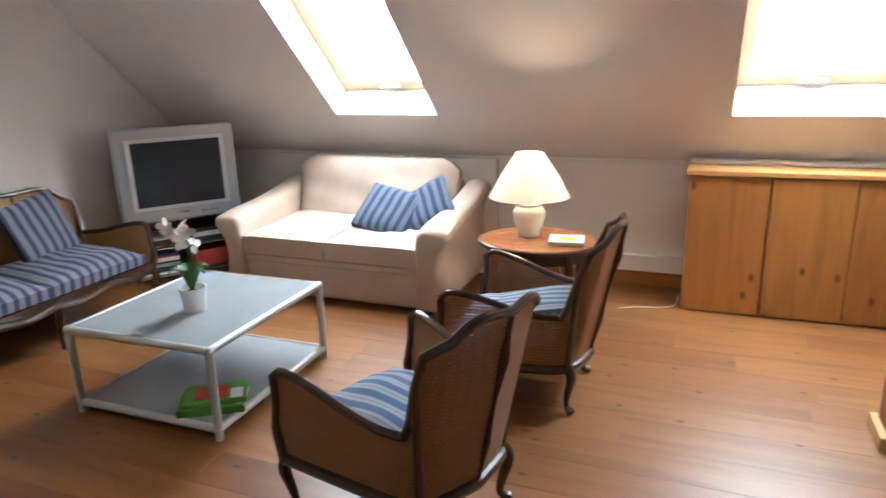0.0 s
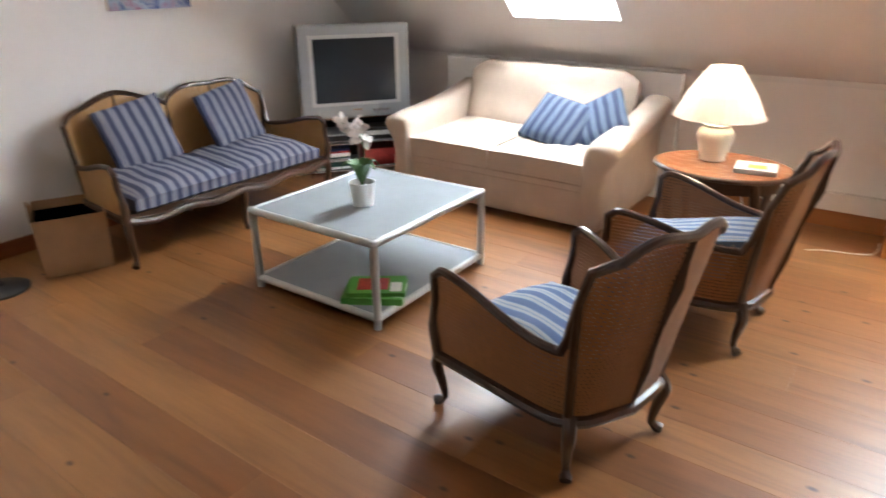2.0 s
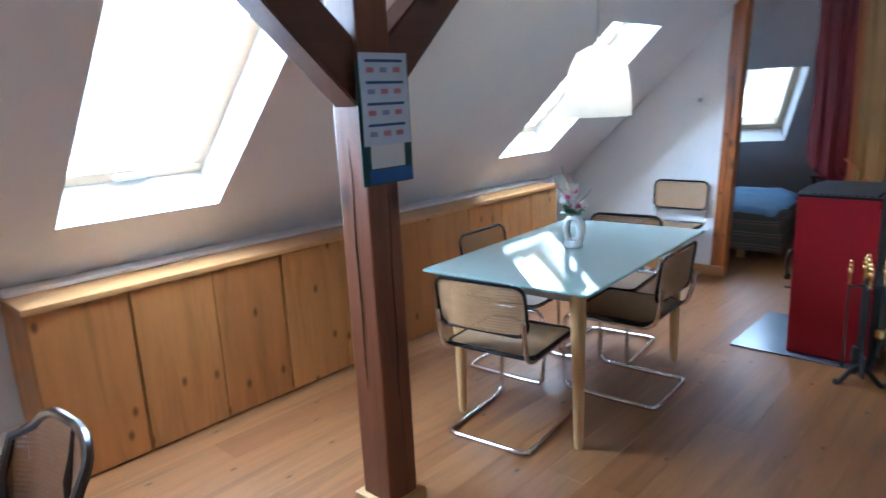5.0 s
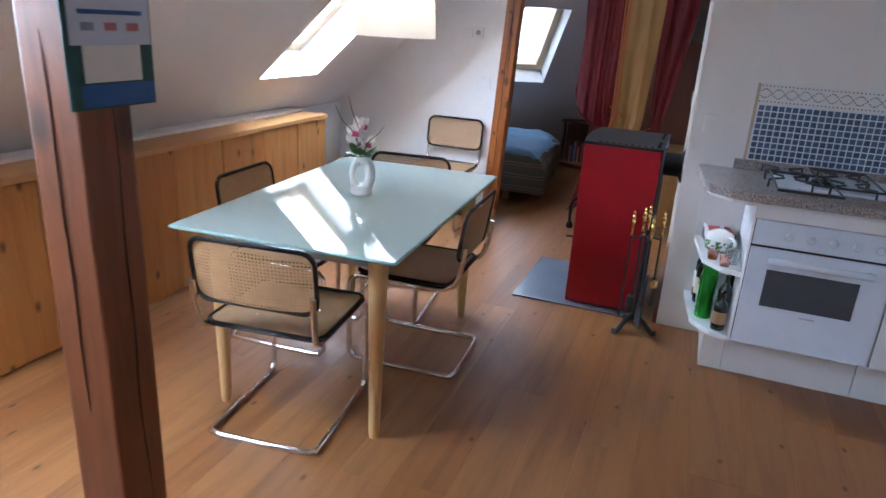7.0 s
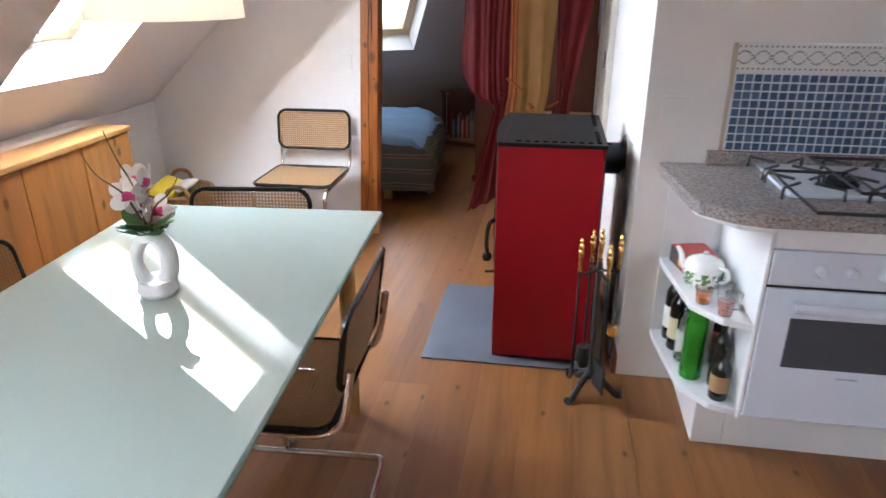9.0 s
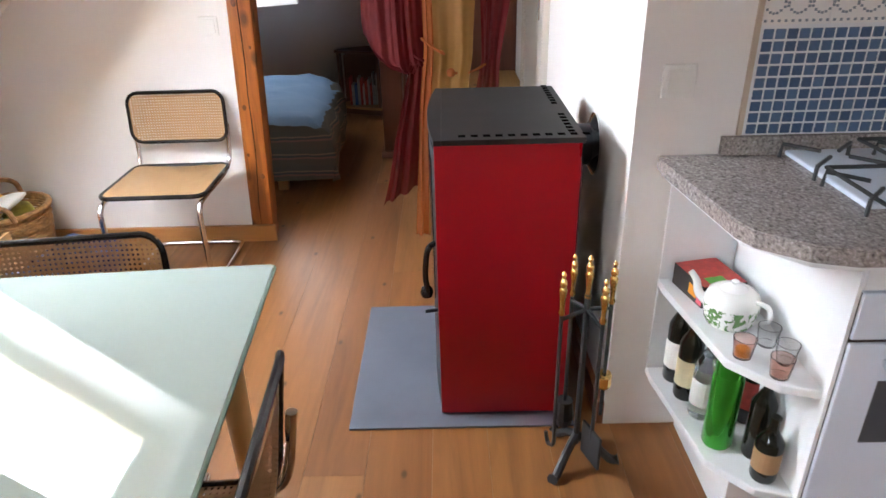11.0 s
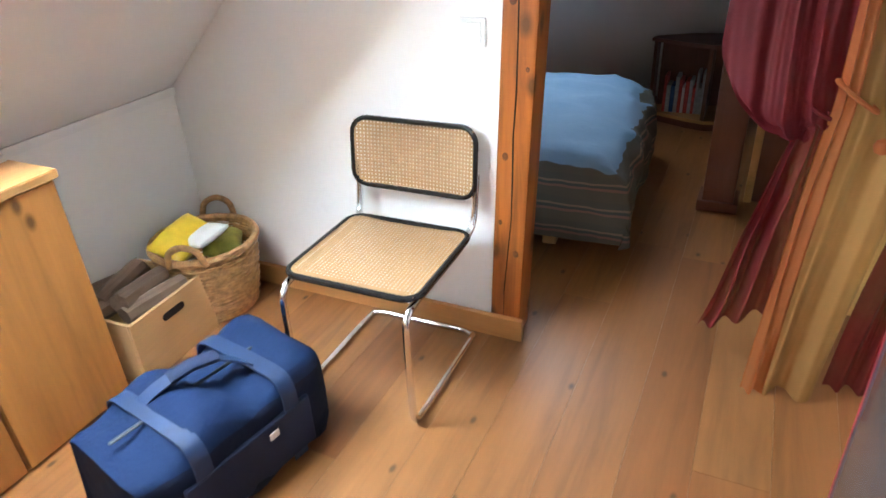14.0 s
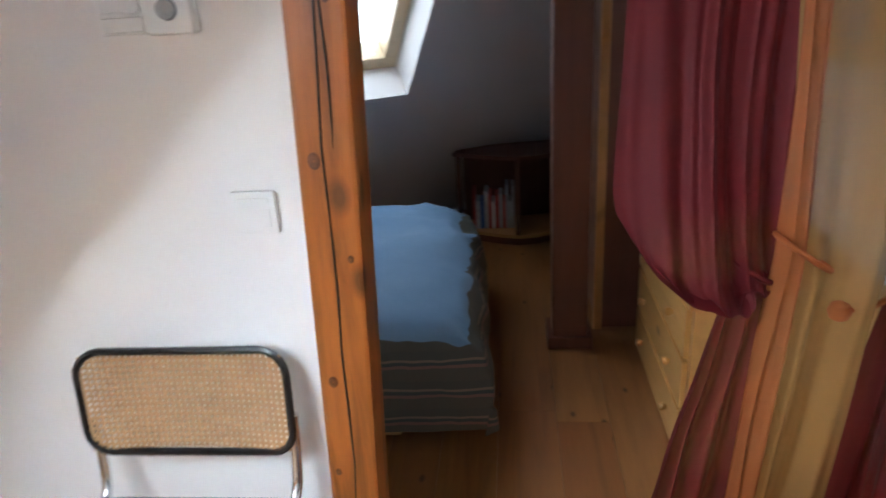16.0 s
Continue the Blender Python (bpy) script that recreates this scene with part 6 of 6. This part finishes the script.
def blouse(name, mt, y0, y1, x, top_z, low_z, tie, foot, label, seed):
    """A wide sheer that hangs straight, sags in a rounded pouch and is gathered sideways into its tie, with a flaring tail."""
    ob = thing(name, Matrix(), label, "curtain", "curtains at the bedroom opening")
    rows = []
    for i in range(56):
        row = []
        for j in range(73):
            f = j / 72
            y = y0 + (y1 - y0) * f
            zb = low_z + 0.075 - 0.10 * math.sin(math.pi * min(1.0, 0.12 + f * 0.8)) + 0.05 * f ** 4
            warp = f + 0.16 * noise.noise(Vector((f * 2.0, i * 0.035, seed)))
            fold = 0.013 * math.sin(2 * math.pi * 3.2 * warp + seed) + 0.006 * math.sin(2 * math.pi * 7.5 * warp + i * 0.03) + 0.022 * noise.noise(Vector((f * 3.2, i * 0.07, seed)))
            if i < 34:
                h = i / 34
                belly = 0.085 * max(0.0, (h - 0.45) / 0.55) ** 2 * math.sin(math.pi * (0.08 + 0.84 * f))
                row.append((x + fold * (0.7 + 0.6 * h) - belly, y + 0.012 * noise.noise(Vector((i * 0.12, f * 4, seed))) + 0.02 * h * h * (f - 0.4), top_z + (zb - top_z) * h))
            else:
                h = (i - 34) / 21
                g = h ** 1.35
                belly = 0.085 * math.sin(math.pi * (0.08 + 0.84 * f)) * (1 - g)
                crease = (0.016 * math.sin(2 * math.pi * 4.1 * f + 6 * h) + 0.02 * noise.noise(Vector((f * 6, h * 4, seed)))) * math.sin(math.pi * h)
                row.append((x - belly - 0.03 * math.sin(math.pi * h) + fold * (1.3 - h) + (tie[0] - x) * g + crease, y + 0.02 * (1 - g) * (f - 0.4) + (tie[1] - y) * g, zb + (tie[2] - zb) * g - 0.055 * math.sin(math.pi * h) ** 0.8 + crease * 0.6))
        rows.append(row)
    part("cloth", surface(rows, 0.0), mt, ob, "", True)
    rows = []
    for i in range(30):
        f = i / 29
        w = 0.045 + (foot[3] - 0.045) * f ** 0.75
        row = []
        for j in range(61):
            q = j / 60
            ph = 2 * math.pi * 3.4 * (q + 0.08 * noise.noise(Vector((q * 3, f * 1.4, seed + 3))))
            sway = 0.02 * noise.noise(Vector((f * 2.2, q * 1.5, seed + 9)))
            row.append((tie[0] + (foot[0] - tie[0]) * f + (0.010 + 0.022 * f) * math.sin(ph + seed) + sway,
                        tie[1] + (foot[1] - tie[1]) * f ** 1.15 + w * (q - 0.5) + sway,
                        tie[2] + (foot[2] - tie[2]) * f + foot[4] * f * (q - 0.5) + (0.012 * noise.noise(Vector((q * 6, seed, 4))) if i == 29 else 0.0)))
        rows.append(row)
    part("tail", surface(rows, 0.0), mt, ob, "", True)
    tie_band(ob, mt, tie, 0.035, 0.034, 0.02)
    return ob


blouse("curtain", RED_VOILE, 2.19, 2.475, 4.97, 2.10, 0.895, (4.92, 2.235, 0.88), (4.93, 2.325, 0.20, 0.235, -0.13), "sheer dark red curtain tied back in a bulging pouch", 1.3)
yc = drape("curtain", YELLOW_VOILE, (4.955, 2.075, 2.10, 0.27), (4.915, 2.085, 0.86, 0.21), (4.865, 2.165, 0.012, 0.17), "pale yellow sheer curtain falling to the floor", 1.8, 0.014, 2.1)
oc = drape("curtain", ORANGE_VOILE, (4.93, 2.195, 2.10, 0.05), (4.885, 2.185, 0.90, 0.035), (4.84, 2.245, 0.012, 0.06), "narrow orange sheer curtain edge tied with a band", 1.0, 0.010, 0.4)
tie_band(oc, ORANGE_VOILE, (4.885, 2.165, 0.93), 0.03, 0.05, 0.035)
drape("curtain", RED_VOILE, (5.0, 1.83, 2.10, 0.26), (4.985, 1.90, 0.84, 0.09), (4.955, 1.955, 0.012, 0.19), "dark red sheer curtain tied towards the wall", 2.4, 0.016, 5.2)
tassel = part("curtain_tassel", lathe([(0.001, -0.022), (0.016, -0.014), (0.021, 0), (0.016, 0.014), (0.001, 0.022)], 14, caps=False), ORANGE_VOILE, None, "", True)
tassel.location = (4.885, 2.085, 0.81)
tagged(tassel, "round orange curtain tie-back knob", "tassel")
cr = part("curtain_rod", tube([(4.98, 1.59, 2.11), (4.98, 2.60, 2.11)], 0.011, 10), BEAM_DARK, None, "", True)
tagged(cr, "dark wooden curtain rod above the opening", "curtain rod")
tc = part("tie_cord", tube(smooth_path([(4.885, 2.085, 0.81), (4.925, 2.0, 0.80), (4.965, 1.92, 0.83)], 5), 0.006, 6), ORANGE_VOILE)
tagged(tc, "thin orange tie-back cord", "cord")

# ---- bedroom ----
BEDM = pose(5.45, 3.40, 0, 0, 0, 4)
bed = thing("bed", BEDM, "single bed with a wooden leg, covered by a blue duvet", "bed")
part("mattress_base", box(0.03, -0.50, 0.15, 1.17, 0.42, 0.36, 0.03, 3), GREY_PAPER, bed)
for x in (0.10, 1.08):
    for y in (-0.30, 0.36):
        part("leg", box(x - 0.03, y - 0.03, 0, x + 0.03, y + 0.03, 0.16, 0.004), BEECH, bed, "short pale wooden leg")
DV = Mat("striped_duvet", 0.85)
_v = DV.coords()
_s = DV.t.nodes.new("ShaderNodeSeparateXYZ")
DV.link(_v, _s.inputs[0])
_f = DV.calc("FRACT", DV.calc("DIVIDE", DV.calc("ADD", _s.outputs[2], DV.calc("MULTIPLY", DV.noise(_v, 4, 3), 0.05)), 0.105))
_under = DV.ramp(_f, [(0.0, (0.085, 0.08, 0.06)), (0.42, (0.20, 0.11, 0.085)), (0.52, (0.055, 0.065, 0.06)), (0.64, (0.22, 0.155, 0.11)), (0.72, (0.075, 0.075, 0.06))], True)
_top = DV.mix(DV.noise(_v, 5, 4), (0.13, 0.23, 0.38), (0.21, 0.32, 0.46))
_edge = DV.calc("GREATER_THAN", DV.calc("ADD", _s.outputs[2], DV.calc("MULTIPLY", DV.noise(_v, 6, 2), 0.10)), 0.465)
DV.colour(DV.mix(_edge, _under, _top))
DV.bump(DV.noise(_v, 14, 5, 0.6), 0.5, 0.012)
rows = []
prof = [(-0.61, 0.08), (-0.635, 0.18), (-0.63, 0.29), (-0.605, 0.375), (-0.56, 0.43), (-0.46, 0.465), (-0.2, 0.485), (0.1, 0.48), (0.35, 0.46), (0.45, 0.42), (0.47, 0.3)]
xs2 = [-0.045, -0.05, -0.045, -0.035, -0.015, 0.03, 0.16, 0.35, 0.45, 0.55, 0.65, 0.75, 0.85, 0.95, 1.05, 1.13, 1.19, 1.23, 1.25]
for i, x in enumerate(xs2):
    row = []
    for j, (y, z) in enumerate(prof):
        cap = [0.10, 0.24, 0.36, 0.42, 0.45, 0.47][i] if i < 6 else 9
        if x > 1.0:
            cap = 0.49 - 0.30 * ((x - 1.0) / 0.25) ** 3
            y *= 1 - 0.12 * ((x - 1.0) / 0.25) ** 2
        zz = min(z, cap)
        wv = noise.noise(Vector((x * 6, y * 6, z * 5))) * 0.034 + noise.noise(Vector((x * 15, y * 9, z * 9))) * 0.012
        row.append((x + wv * 0.5, y + wv * (1 if j < 4 else 0.3), max(0.09, zz + (wv * 0.8 if zz > 0.4 else 0))))
    rows.append(row)
rows = [smooth_path(r, 4) for r in rows]
rows = [list(r) for r in zip(*[smooth_path(c, 4) for c in zip(*rows)])]
for r in rows:
    for p in r:
        crease = noise.noise(Vector((p.x * 5 + 3, p.y * 13, p.z * 9))) * 0.016 + abs(noise.noise(Vector((p.x * 11, p.y * 17 + p.x * 8, p.z * 12)))) * 0.018
        p.z += crease * (1 if p.z > 0.36 else 0.2)
        p.y -= crease * (0 if p.z > 0.42 else 0.9)
part("duvet", surface(rows, 0.008), DV.m, bed, "blue duvet hanging over grey-brown striped sides", True)

bc = thing("bookcase", pose(7.30, 2.70, 0), "low dark red-brown corner bookcase half filled with books", "bookcase")
D_SHAPE = [(0.06, 0.31), (0.01, 0.20), (-0.05, 0.06), (-0.08, -0.05), (-0.06, -0.15), (0.0, -0.26), (0.30, -0.26), (0.20, 0.27)]
part("bottom_board", slab(D_SHAPE, 0.045, 0.065), CAB_TOP, bc, "pale wooden bottom board")
part("top_board", slab([(x * 1.04 - 0.008, y * 1.04) for x, y in D_SHAPE], 0.50, 0.522, 0.003), BOOKCASE, bc)
part("plinth_board", slab([(x * 0.96 + 0.012, y * 0.96) for x, y in D_SHAPE], 0.0, 0.044), BOOKCASE, bc)
part("side_board", box(0.055, 0.285, 0.065, 0.19, 0.305, 0.50), BOOKCASE, bc)
part("divider", box(-0.072, -0.05, 0.065, 0.20, -0.028, 0.50), BOOKCASE, bc)
part("side_board", box(0.0, -0.258, 0.065, 0.28, -0.238, 0.50), BOOKCASE, bc)
b = slab([(0.20, 0.27), (0.30, -0.255), (0.315, -0.25), (0.215, 0.275)], 0.065, 0.50)
part("back_board", b, BOOKCASE, bc)
x = -0.02
rnd = random.Random(8)
for k in range(12):
    w, h = rnd.uniform(0.014, 0.026), rnd.uniform(0.16, 0.26)
    bk = part("book", box(0.05, x, 0.0655, 0.17, x + w - 0.002, 0.0655 + h, 0.001), rnd.choice([GREY_PAPER, GREY_PAPER, PAPER, RED_INK, BLUE_INK, DARK_SHELF]))
    bk.matrix_world = bc.matrix_world
    tagged(bk, "pale paperback standing in the bookcase", "book", "bookcase books")
    x += w

ds = thing("chest_of_drawers", pose(5.40, 1.66, 0), "low pine chest of drawers with round knobs", "chest of drawers")
part("body", box(0, 0, 0.0, 0.72, 0.53, 0.545, 0.003), DRAWER_PINE, ds)
part("top_board", box(-0.015, 0, 0.545, 0.735, 0.55, 0.566, 0.004), DRAWER_PINE, ds)
for k in range(3):
    z = 0.03 + 0.172 * k
    d2 = part("drawer", box(0.02, 0.531, z, 0.70, 0.548, z + 0.16, 0.004), DRAWER_PINE, ds)
    for xx in (0.16, 0.56):
        part("knob", moved(lathe([(0.008, 0), (0.015, 0.012), (0.012, 0.024), (0.001, 0.027)], 12), Matrix.Translation((xx, 0.548, z + 0.08)) @ Matrix.Rotation(radians(-90), 4, "X")), DRAWER_PINE, d2, "round wooden knob", True)
wd = thing("wardrobe", pose(6.28, 1.62, 0), "tall brown wooden wardrobe with a pale edge", "wardrobe")
part("body", box(0, 0, 0.0, 0.5, 0.72, 1.42, 0.004), BOOKCASE, wd)
part("edge_board", box(-0.022, 0.70, 0.0, 0.0, 0.735, 1.43, 0.003), CAB_TOP, wd, "pale wooden edge strip")

# ---- things by the partition ----
basket = thing("wicker_basket", pose(4.63, 4.185, 0), "round wicker basket holding kindling and packets", "basket")
BR = 0.185
b = bmesh.new()
for k in range(19):
    z = 0.012 + 0.0145 * k
    r = BR * (0.80 + 0.22 * (k / 18) ** 0.7)
    tube([(r * math.cos(a) * (1 + 0.014 * math.cos(18 * a + math.pi * k)), r * math.sin(a) * (1 + 0.014 * math.cos(18 * a + math.pi * k)), z + 0.003 * math.sin(a * 3 + k)) for a in (2 * math.pi * j / 72 for j in range(72))], 0.0078, 6, True, b)
weave = part("weave", b, WICKER, basket, "woven wicker side", True)
weave["kind"] = "stuff"
part("rim", tube([(BR * 1.04 * math.cos(2 * math.pi * k / 40), BR * 1.04 * math.sin(2 * math.pi * k / 40), 0.288 + 0.002 * (k % 2)) for k in range(40)], 0.014, 8, True), WICKER, basket, "thick plaited rim", True)
part("bottom", lathe([(0.001, 0.004), (BR * 0.82, 0.004), (BR * 0.82, 0.014), (0.001, 0.014)], 24, caps=False), WICKER, basket)
for a in (0.45, 0.45 + math.pi):
    c, s2 = math.cos(a), math.sin(a)
    part("handle", tube(smooth_path([(c * BR * 1.04 - s2 * 0.065, s2 * BR * 1.04 + c * 0.065, 0.28), (c * BR * 1.1 - s2 * 0.05, s2 * BR * 1.1 + c * 0.05, 0.34), (c * BR * 1.12, s2 * BR * 1.12, 0.365), (c * BR * 1.1 + s2 * 0.05, s2 * BR * 1.1 - c * 0.05, 0.34), (c * BR * 1.04 + s2 * 0.065, s2 * BR * 1.04 - c * 0.065, 0.28)], 5), 0.012, 8), WICKER, basket, "", True)
for k, (x, y, mt, lab, z) in enumerate(((4.57, 4.22, YELLOW_PACK, "crumpled yellow packet in the basket", 0.315), (4.70, 4.165, plain("olive_packet", (0.35, 0.33, 0.05), 0.5, vary=0.3, scale=20), "olive paper packet in the basket", 0.24), (4.60, 4.15, PAPER, "white crumpled paper in the basket", 0.325))):
    pk = part("packet", cushion((0.22, 0.17, 0.15)[k], 0.14, (0.09, 0.08, 0.05)[k], 10, 0.8, 60 + k), mt, None, "", True)
    pk.matrix_world = pose(x, y, z, 18 - 14 * k, 12 * k - 10, 40 * k)
    tagged(pk, lab, "packet", "packets in the basket")

crate = thing("wooden_crate", pose(4.145, 4.06, 0, 0, 0, 3), "open plywood crate heaped with split logs", "crate")
part("bottom", box(0.004, 0.004, 0.002, 0.356, 0.306, 0.012), PLY, crate)
part("side_board", box(0, 0, 0, 0.36, 0.012, 0.24, 0.002), PLY, crate)
part("side_board", box(0, 0.298, 0, 0.36, 0.31, 0.24, 0.002), PLY, crate)
for x in (0.0, 0.348):
    part("end_board", box(x, 0.013, 0, x + 0.012, 0.297, 0.24, 0.002), PLY, crate)
# the board is uncut: a dark plate paints the shade of its grip hole
part("grip_hole", slab([(0.13 + xx, zz) for xx, zz in rounded(0.05, 0.014, 0.0135)], 0, 0.002), CRACK, crate, "dark oval plate for the shade in the grip hole").matrix_local = Matrix(((1, 0, 0, 0.05), (0, 0, -1, -0.0005), (0, 1, 0, 0.185), (0, 0, 0, 1)))
rnd = random.Random(4)
for k in range(5):
    L, r = rnd.uniform(0.22, 0.30), rnd.uniform(0.03, 0.045)
    b = tube([(-L / 2, 0, 0), (-L / 4, 0.004, 0), (L / 4, -0.003, 0.003), (L / 2, 0, 0)], [r, r * 1.05, r, r * 0.95], 7)
    lg = part("log", b, LOG)
    lg.matrix_world = crate.matrix_world @ pose(0.18, 0.07 + 0.05 * k, 0.225 + 0.028 * (k % 2), 0, rnd.uniform(-6, 6), rnd.uniform(-14, 14))
    tagged(lg, "grey split firewood log in the crate", "log", "firewood logs")
bagm = pose(3.965, 3.58, 0, 0, 0, -10)
BAG_CLOTH = Mat("bag_canvas", 0.85, 0.0, Specular_IOR_Level=0.2)
_v = BAG_CLOTH.coords()
_s = BAG_CLOTH.t.nodes.new("ShaderNodeSeparateXYZ")
BAG_CLOTH.link(_v, _s.inputs[0])
_n = BAG_CLOTH.noise(_v, 9, 4)
_up = BAG_CLOTH.calc("GREATER_THAN", BAG_CLOTH.calc("ADD", _s.outputs[2], BAG_CLOTH.calc("MULTIPLY", _n, 0.03)), 0.272)
BAG_CLOTH.colour(BAG_CLOTH.mix(_up, BAG_CLOTH.mix(_n, (0.004, 0.007, 0.020), (0.007, 0.011, 0.030)), BAG_CLOTH.mix(_n, (0.005, 0.012, 0.040), (0.008, 0.020, 0.062))))
BAG_CLOTH.bump(BAG_CLOTH.noise(_v, 16, 5, 0.6), 0.6, 0.01)
bg = thing("duffel_bag", bagm, "navy blue canvas travel bag with straps", "bag")
b = bmesh.new()
rows = []
for i in range(21):
    f = i / 20
    x = -0.29 + 0.58 * f
    e = max(0.0, 1 - abs(2 * f - 1) ** 6) ** 0.5
    ring = []
    for k in range(25):
        a = 2 * math.pi * k / 24
        c, s2 = math.cos(a), math.sin(a)
        y = 0.175 * math.copysign(abs(c) ** 0.32, c) * (0.86 + 0.14 * e)
        z = 0.155 + 0.15 * math.copysign(abs(s2) ** 0.38, s2) * (0.90 + 0.10 * e) - 0.02 * math.sin(3 * x * 7) * (s2 > 0.3)
        wob = 0.022 * noise.noise(Vector((x * 7, y * 7, z * 7)))
        ring.append((x + wob, y + wob, max(0.004, z + wob * (s2 > -0.5))))
    rows.append(ring)
b = surface(rows, 0, False)
bmesh.ops.remove_doubles(b, verts=b.verts, dist=0.0004)
bmesh.ops.holes_fill(b, edges=b.edges[:])
part("bag_body", b, BAG_CLOTH.m, bg, "dark navy sides with a blue upper part", True)
for x in (-0.14, 0.14):
    pts = []
    for k in range(13):
        a = math.pi * k / 12
        pts.append((x, 0.184 * math.copysign(abs(math.cos(a)) ** 0.32, math.cos(a)), 0.155 + 0.162 * abs(math.sin(a)) ** 0.38))
    pts = [(x, 0.184, 0.03)] + pts + [(x, -0.184, 0.03)]
    part("strap", surface([[(q[0] - 0.024, q[1], q[2]), (q[0] + 0.024, q[1], q[2])] for q in pts], 0.004), NAVY_LIGHT, bg, "blue webbing strap", True)
part("zip", tube([(-0.25, 0.0, 0.312), (0.25, 0.0, 0.312)], 0.006, 6, flat=0.6), BLACK_MATT, bg)
part("carry_handle", surface([[(q.x, q.y - 0.022, q.z), (q.x, q.y + 0.022, q.z)] for q in smooth_path([(-0.14, 0.07, 0.305), (-0.09, 0.04, 0.345), (-0.03, 0.01, 0.372), (0.04, 0.0, 0.37), (0.10, -0.03, 0.34), (0.14, -0.06, 0.305)], 5)], 0.005), NAVY_LIGHT, bg, "", True)
part("handle_wrap", tube([(-0.06, 0.022, 0.362), (0.0, 0.004, 0.374), (0.065, -0.006, 0.362)], 0.025, 10, flat=0.6), NAVY, bg, "dark handle wrap", True)
part("end_pocket", box(-0.20, -0.186, 0.05, 0.20, -0.168, 0.21, 0.006), NAVY, bg)
part("tag_label", box(0.05, -0.190, 0.165, 0.08, -0.186, 0.185), PAPER, bg)

# ---- floorboards ----
rnd = random.Random(21)
rowy, n_rows, cache = YB, 0, {}
while rowy < KNEE_Y:
    w = (0.185, 0.17, 0.195, 0.18, 0.20)[n_rows % 5]
    w = min(w, KNEE_Y - rowy)
    x = XG - rnd.uniform(0.0, 1.5)
    while x < 7.95:
        L = rnd.choice((1.6, 2.0, 2.4, 2.8, 3.2))
        a, c = max(x, XG), min(x + L, 7.95)
        if c - a > 0.05:
            key = (round(c - a, 3), w)
            if key not in cache:
                cache[key] = finish(box(0.0002, 0.0003, -0.022, key[0] - 0.0002, w - 0.0003, 0.0, 0.0005, 1), FLOOR_WOOD)
            ob = new("floorboard", cache[key])
            ob.parent = floor
            ob.location = (a, rowy, -0.0003 * rnd.random())
        x += L
    rowy += w
    n_rows += 1

# ---- mosaic tiles over the worktop ----
wallk = bpy.data.objects["wall_kitchen"]
GROUT = plain("pale_grout", (0.74, 0.75, 0.77), 0.8, vary=0.04)
TILE = Mat("blue_mosaic", 0.14)
_i = TILE.t.nodes.new("ShaderNodeObjectInfo")
_g = TILE.t.nodes.new("ShaderNodeNewGeometry")
_v = TILE.coords()
_r = TILE.calc("FRACT", TILE.calc("ADD", _i.outputs["Random"], _g.outputs["Random Per Island"]))
TILE.colour(TILE.mix(TILE.calc("MULTIPLY", TILE.noise(_v, 160, 3), 0.4), TILE.ramp(_r, [(0.0, (0.028, 0.055, 0.13)), (0.5, (0.055, 0.10, 0.20)), (1.0, (0.10, 0.16, 0.28))]), (0.16, 0.23, 0.34)))
bed_grout = part("grout_bed", box(XK - 0.006, -0.5, 0.931, XK - 0.0005, 1.37, 1.285), GROUT, wallk)
PW, PH = 0.0285, 0.0285
tile_mesh = finish(box(-0.0045, -PW / 2 + 0.0028, -PH / 2 + 0.0028, 0.0, PW / 2 - 0.0028, PH / 2 - 0.0028, 0.001, 1), TILE.m)
far = bmesh.new()
made = 0
cols = int((1.365 + 0.5) / PW)
for c in range(cols):
    for r in range(9):
        y, z = 1.365 - PW * (c + 0.5), 0.933 + PH * (r + 0.5)
        if made < 297:
            ob = new("tile", tile_mesh)
            ob.parent = wallk
            ob.location = (XK - 0.006, y, z)
            made += 1
        else:
            box(XK - 0.0105, y - PW / 2 + 0.0028, z - PH / 2 + 0.0028, XK - 0.006, y + PW / 2 - 0.0028, z + PH / 2 - 0.0028, bm=far)
rest = part("tiles", far, TILE.m, wallk)
rest["kind"] = "stuff"
# border of pale tiles with a wavy pebble line
for k in range(12):
    y1 = 1.37 - 0.155 * k
    part("border_tile", box(XK - 0.0095, y1 - 0.153, 1.196, XK - 0.006, y1, 1.284, 0.001), WHITE_TRIM, wallk, "cream border tile")
dots = bmesh.new()
GREY_DOT = plain("grey_pebble", (0.20, 0.24, 0.28), 0.3)
for k in range(230):
    y = 1.365 - 0.008 * k
    for z in (1.199 + 0.006, 1.281 - 0.006):
        if k % 2 == 0:
            box(XK - 0.0115, y - 0.003, z - 0.003, XK - 0.009, y + 0.003, z + 0.003, bm=dots)
    for s in (-1, 1):
        z = 1.241 + s * 0.020 * math.sin(y * 2 * math.pi / 0.11)
        box(XK - 0.0115, y - 0.0028, z - 0.0028, XK - 0.009, y + 0.0028, z + 0.0028, bm=dots)
pb = part("pebble_pattern", dots, GREY_DOT, wallk)
pb["kind"] = "stuff"
part("tile_edge_strip", box(XK - 0.010, 1.371, 0.931, XK - 0.0005, 1.384, 1.285, 0.002), plain("beige_edge", (0.52, 0.42, 0.32), 0.5), wallk)
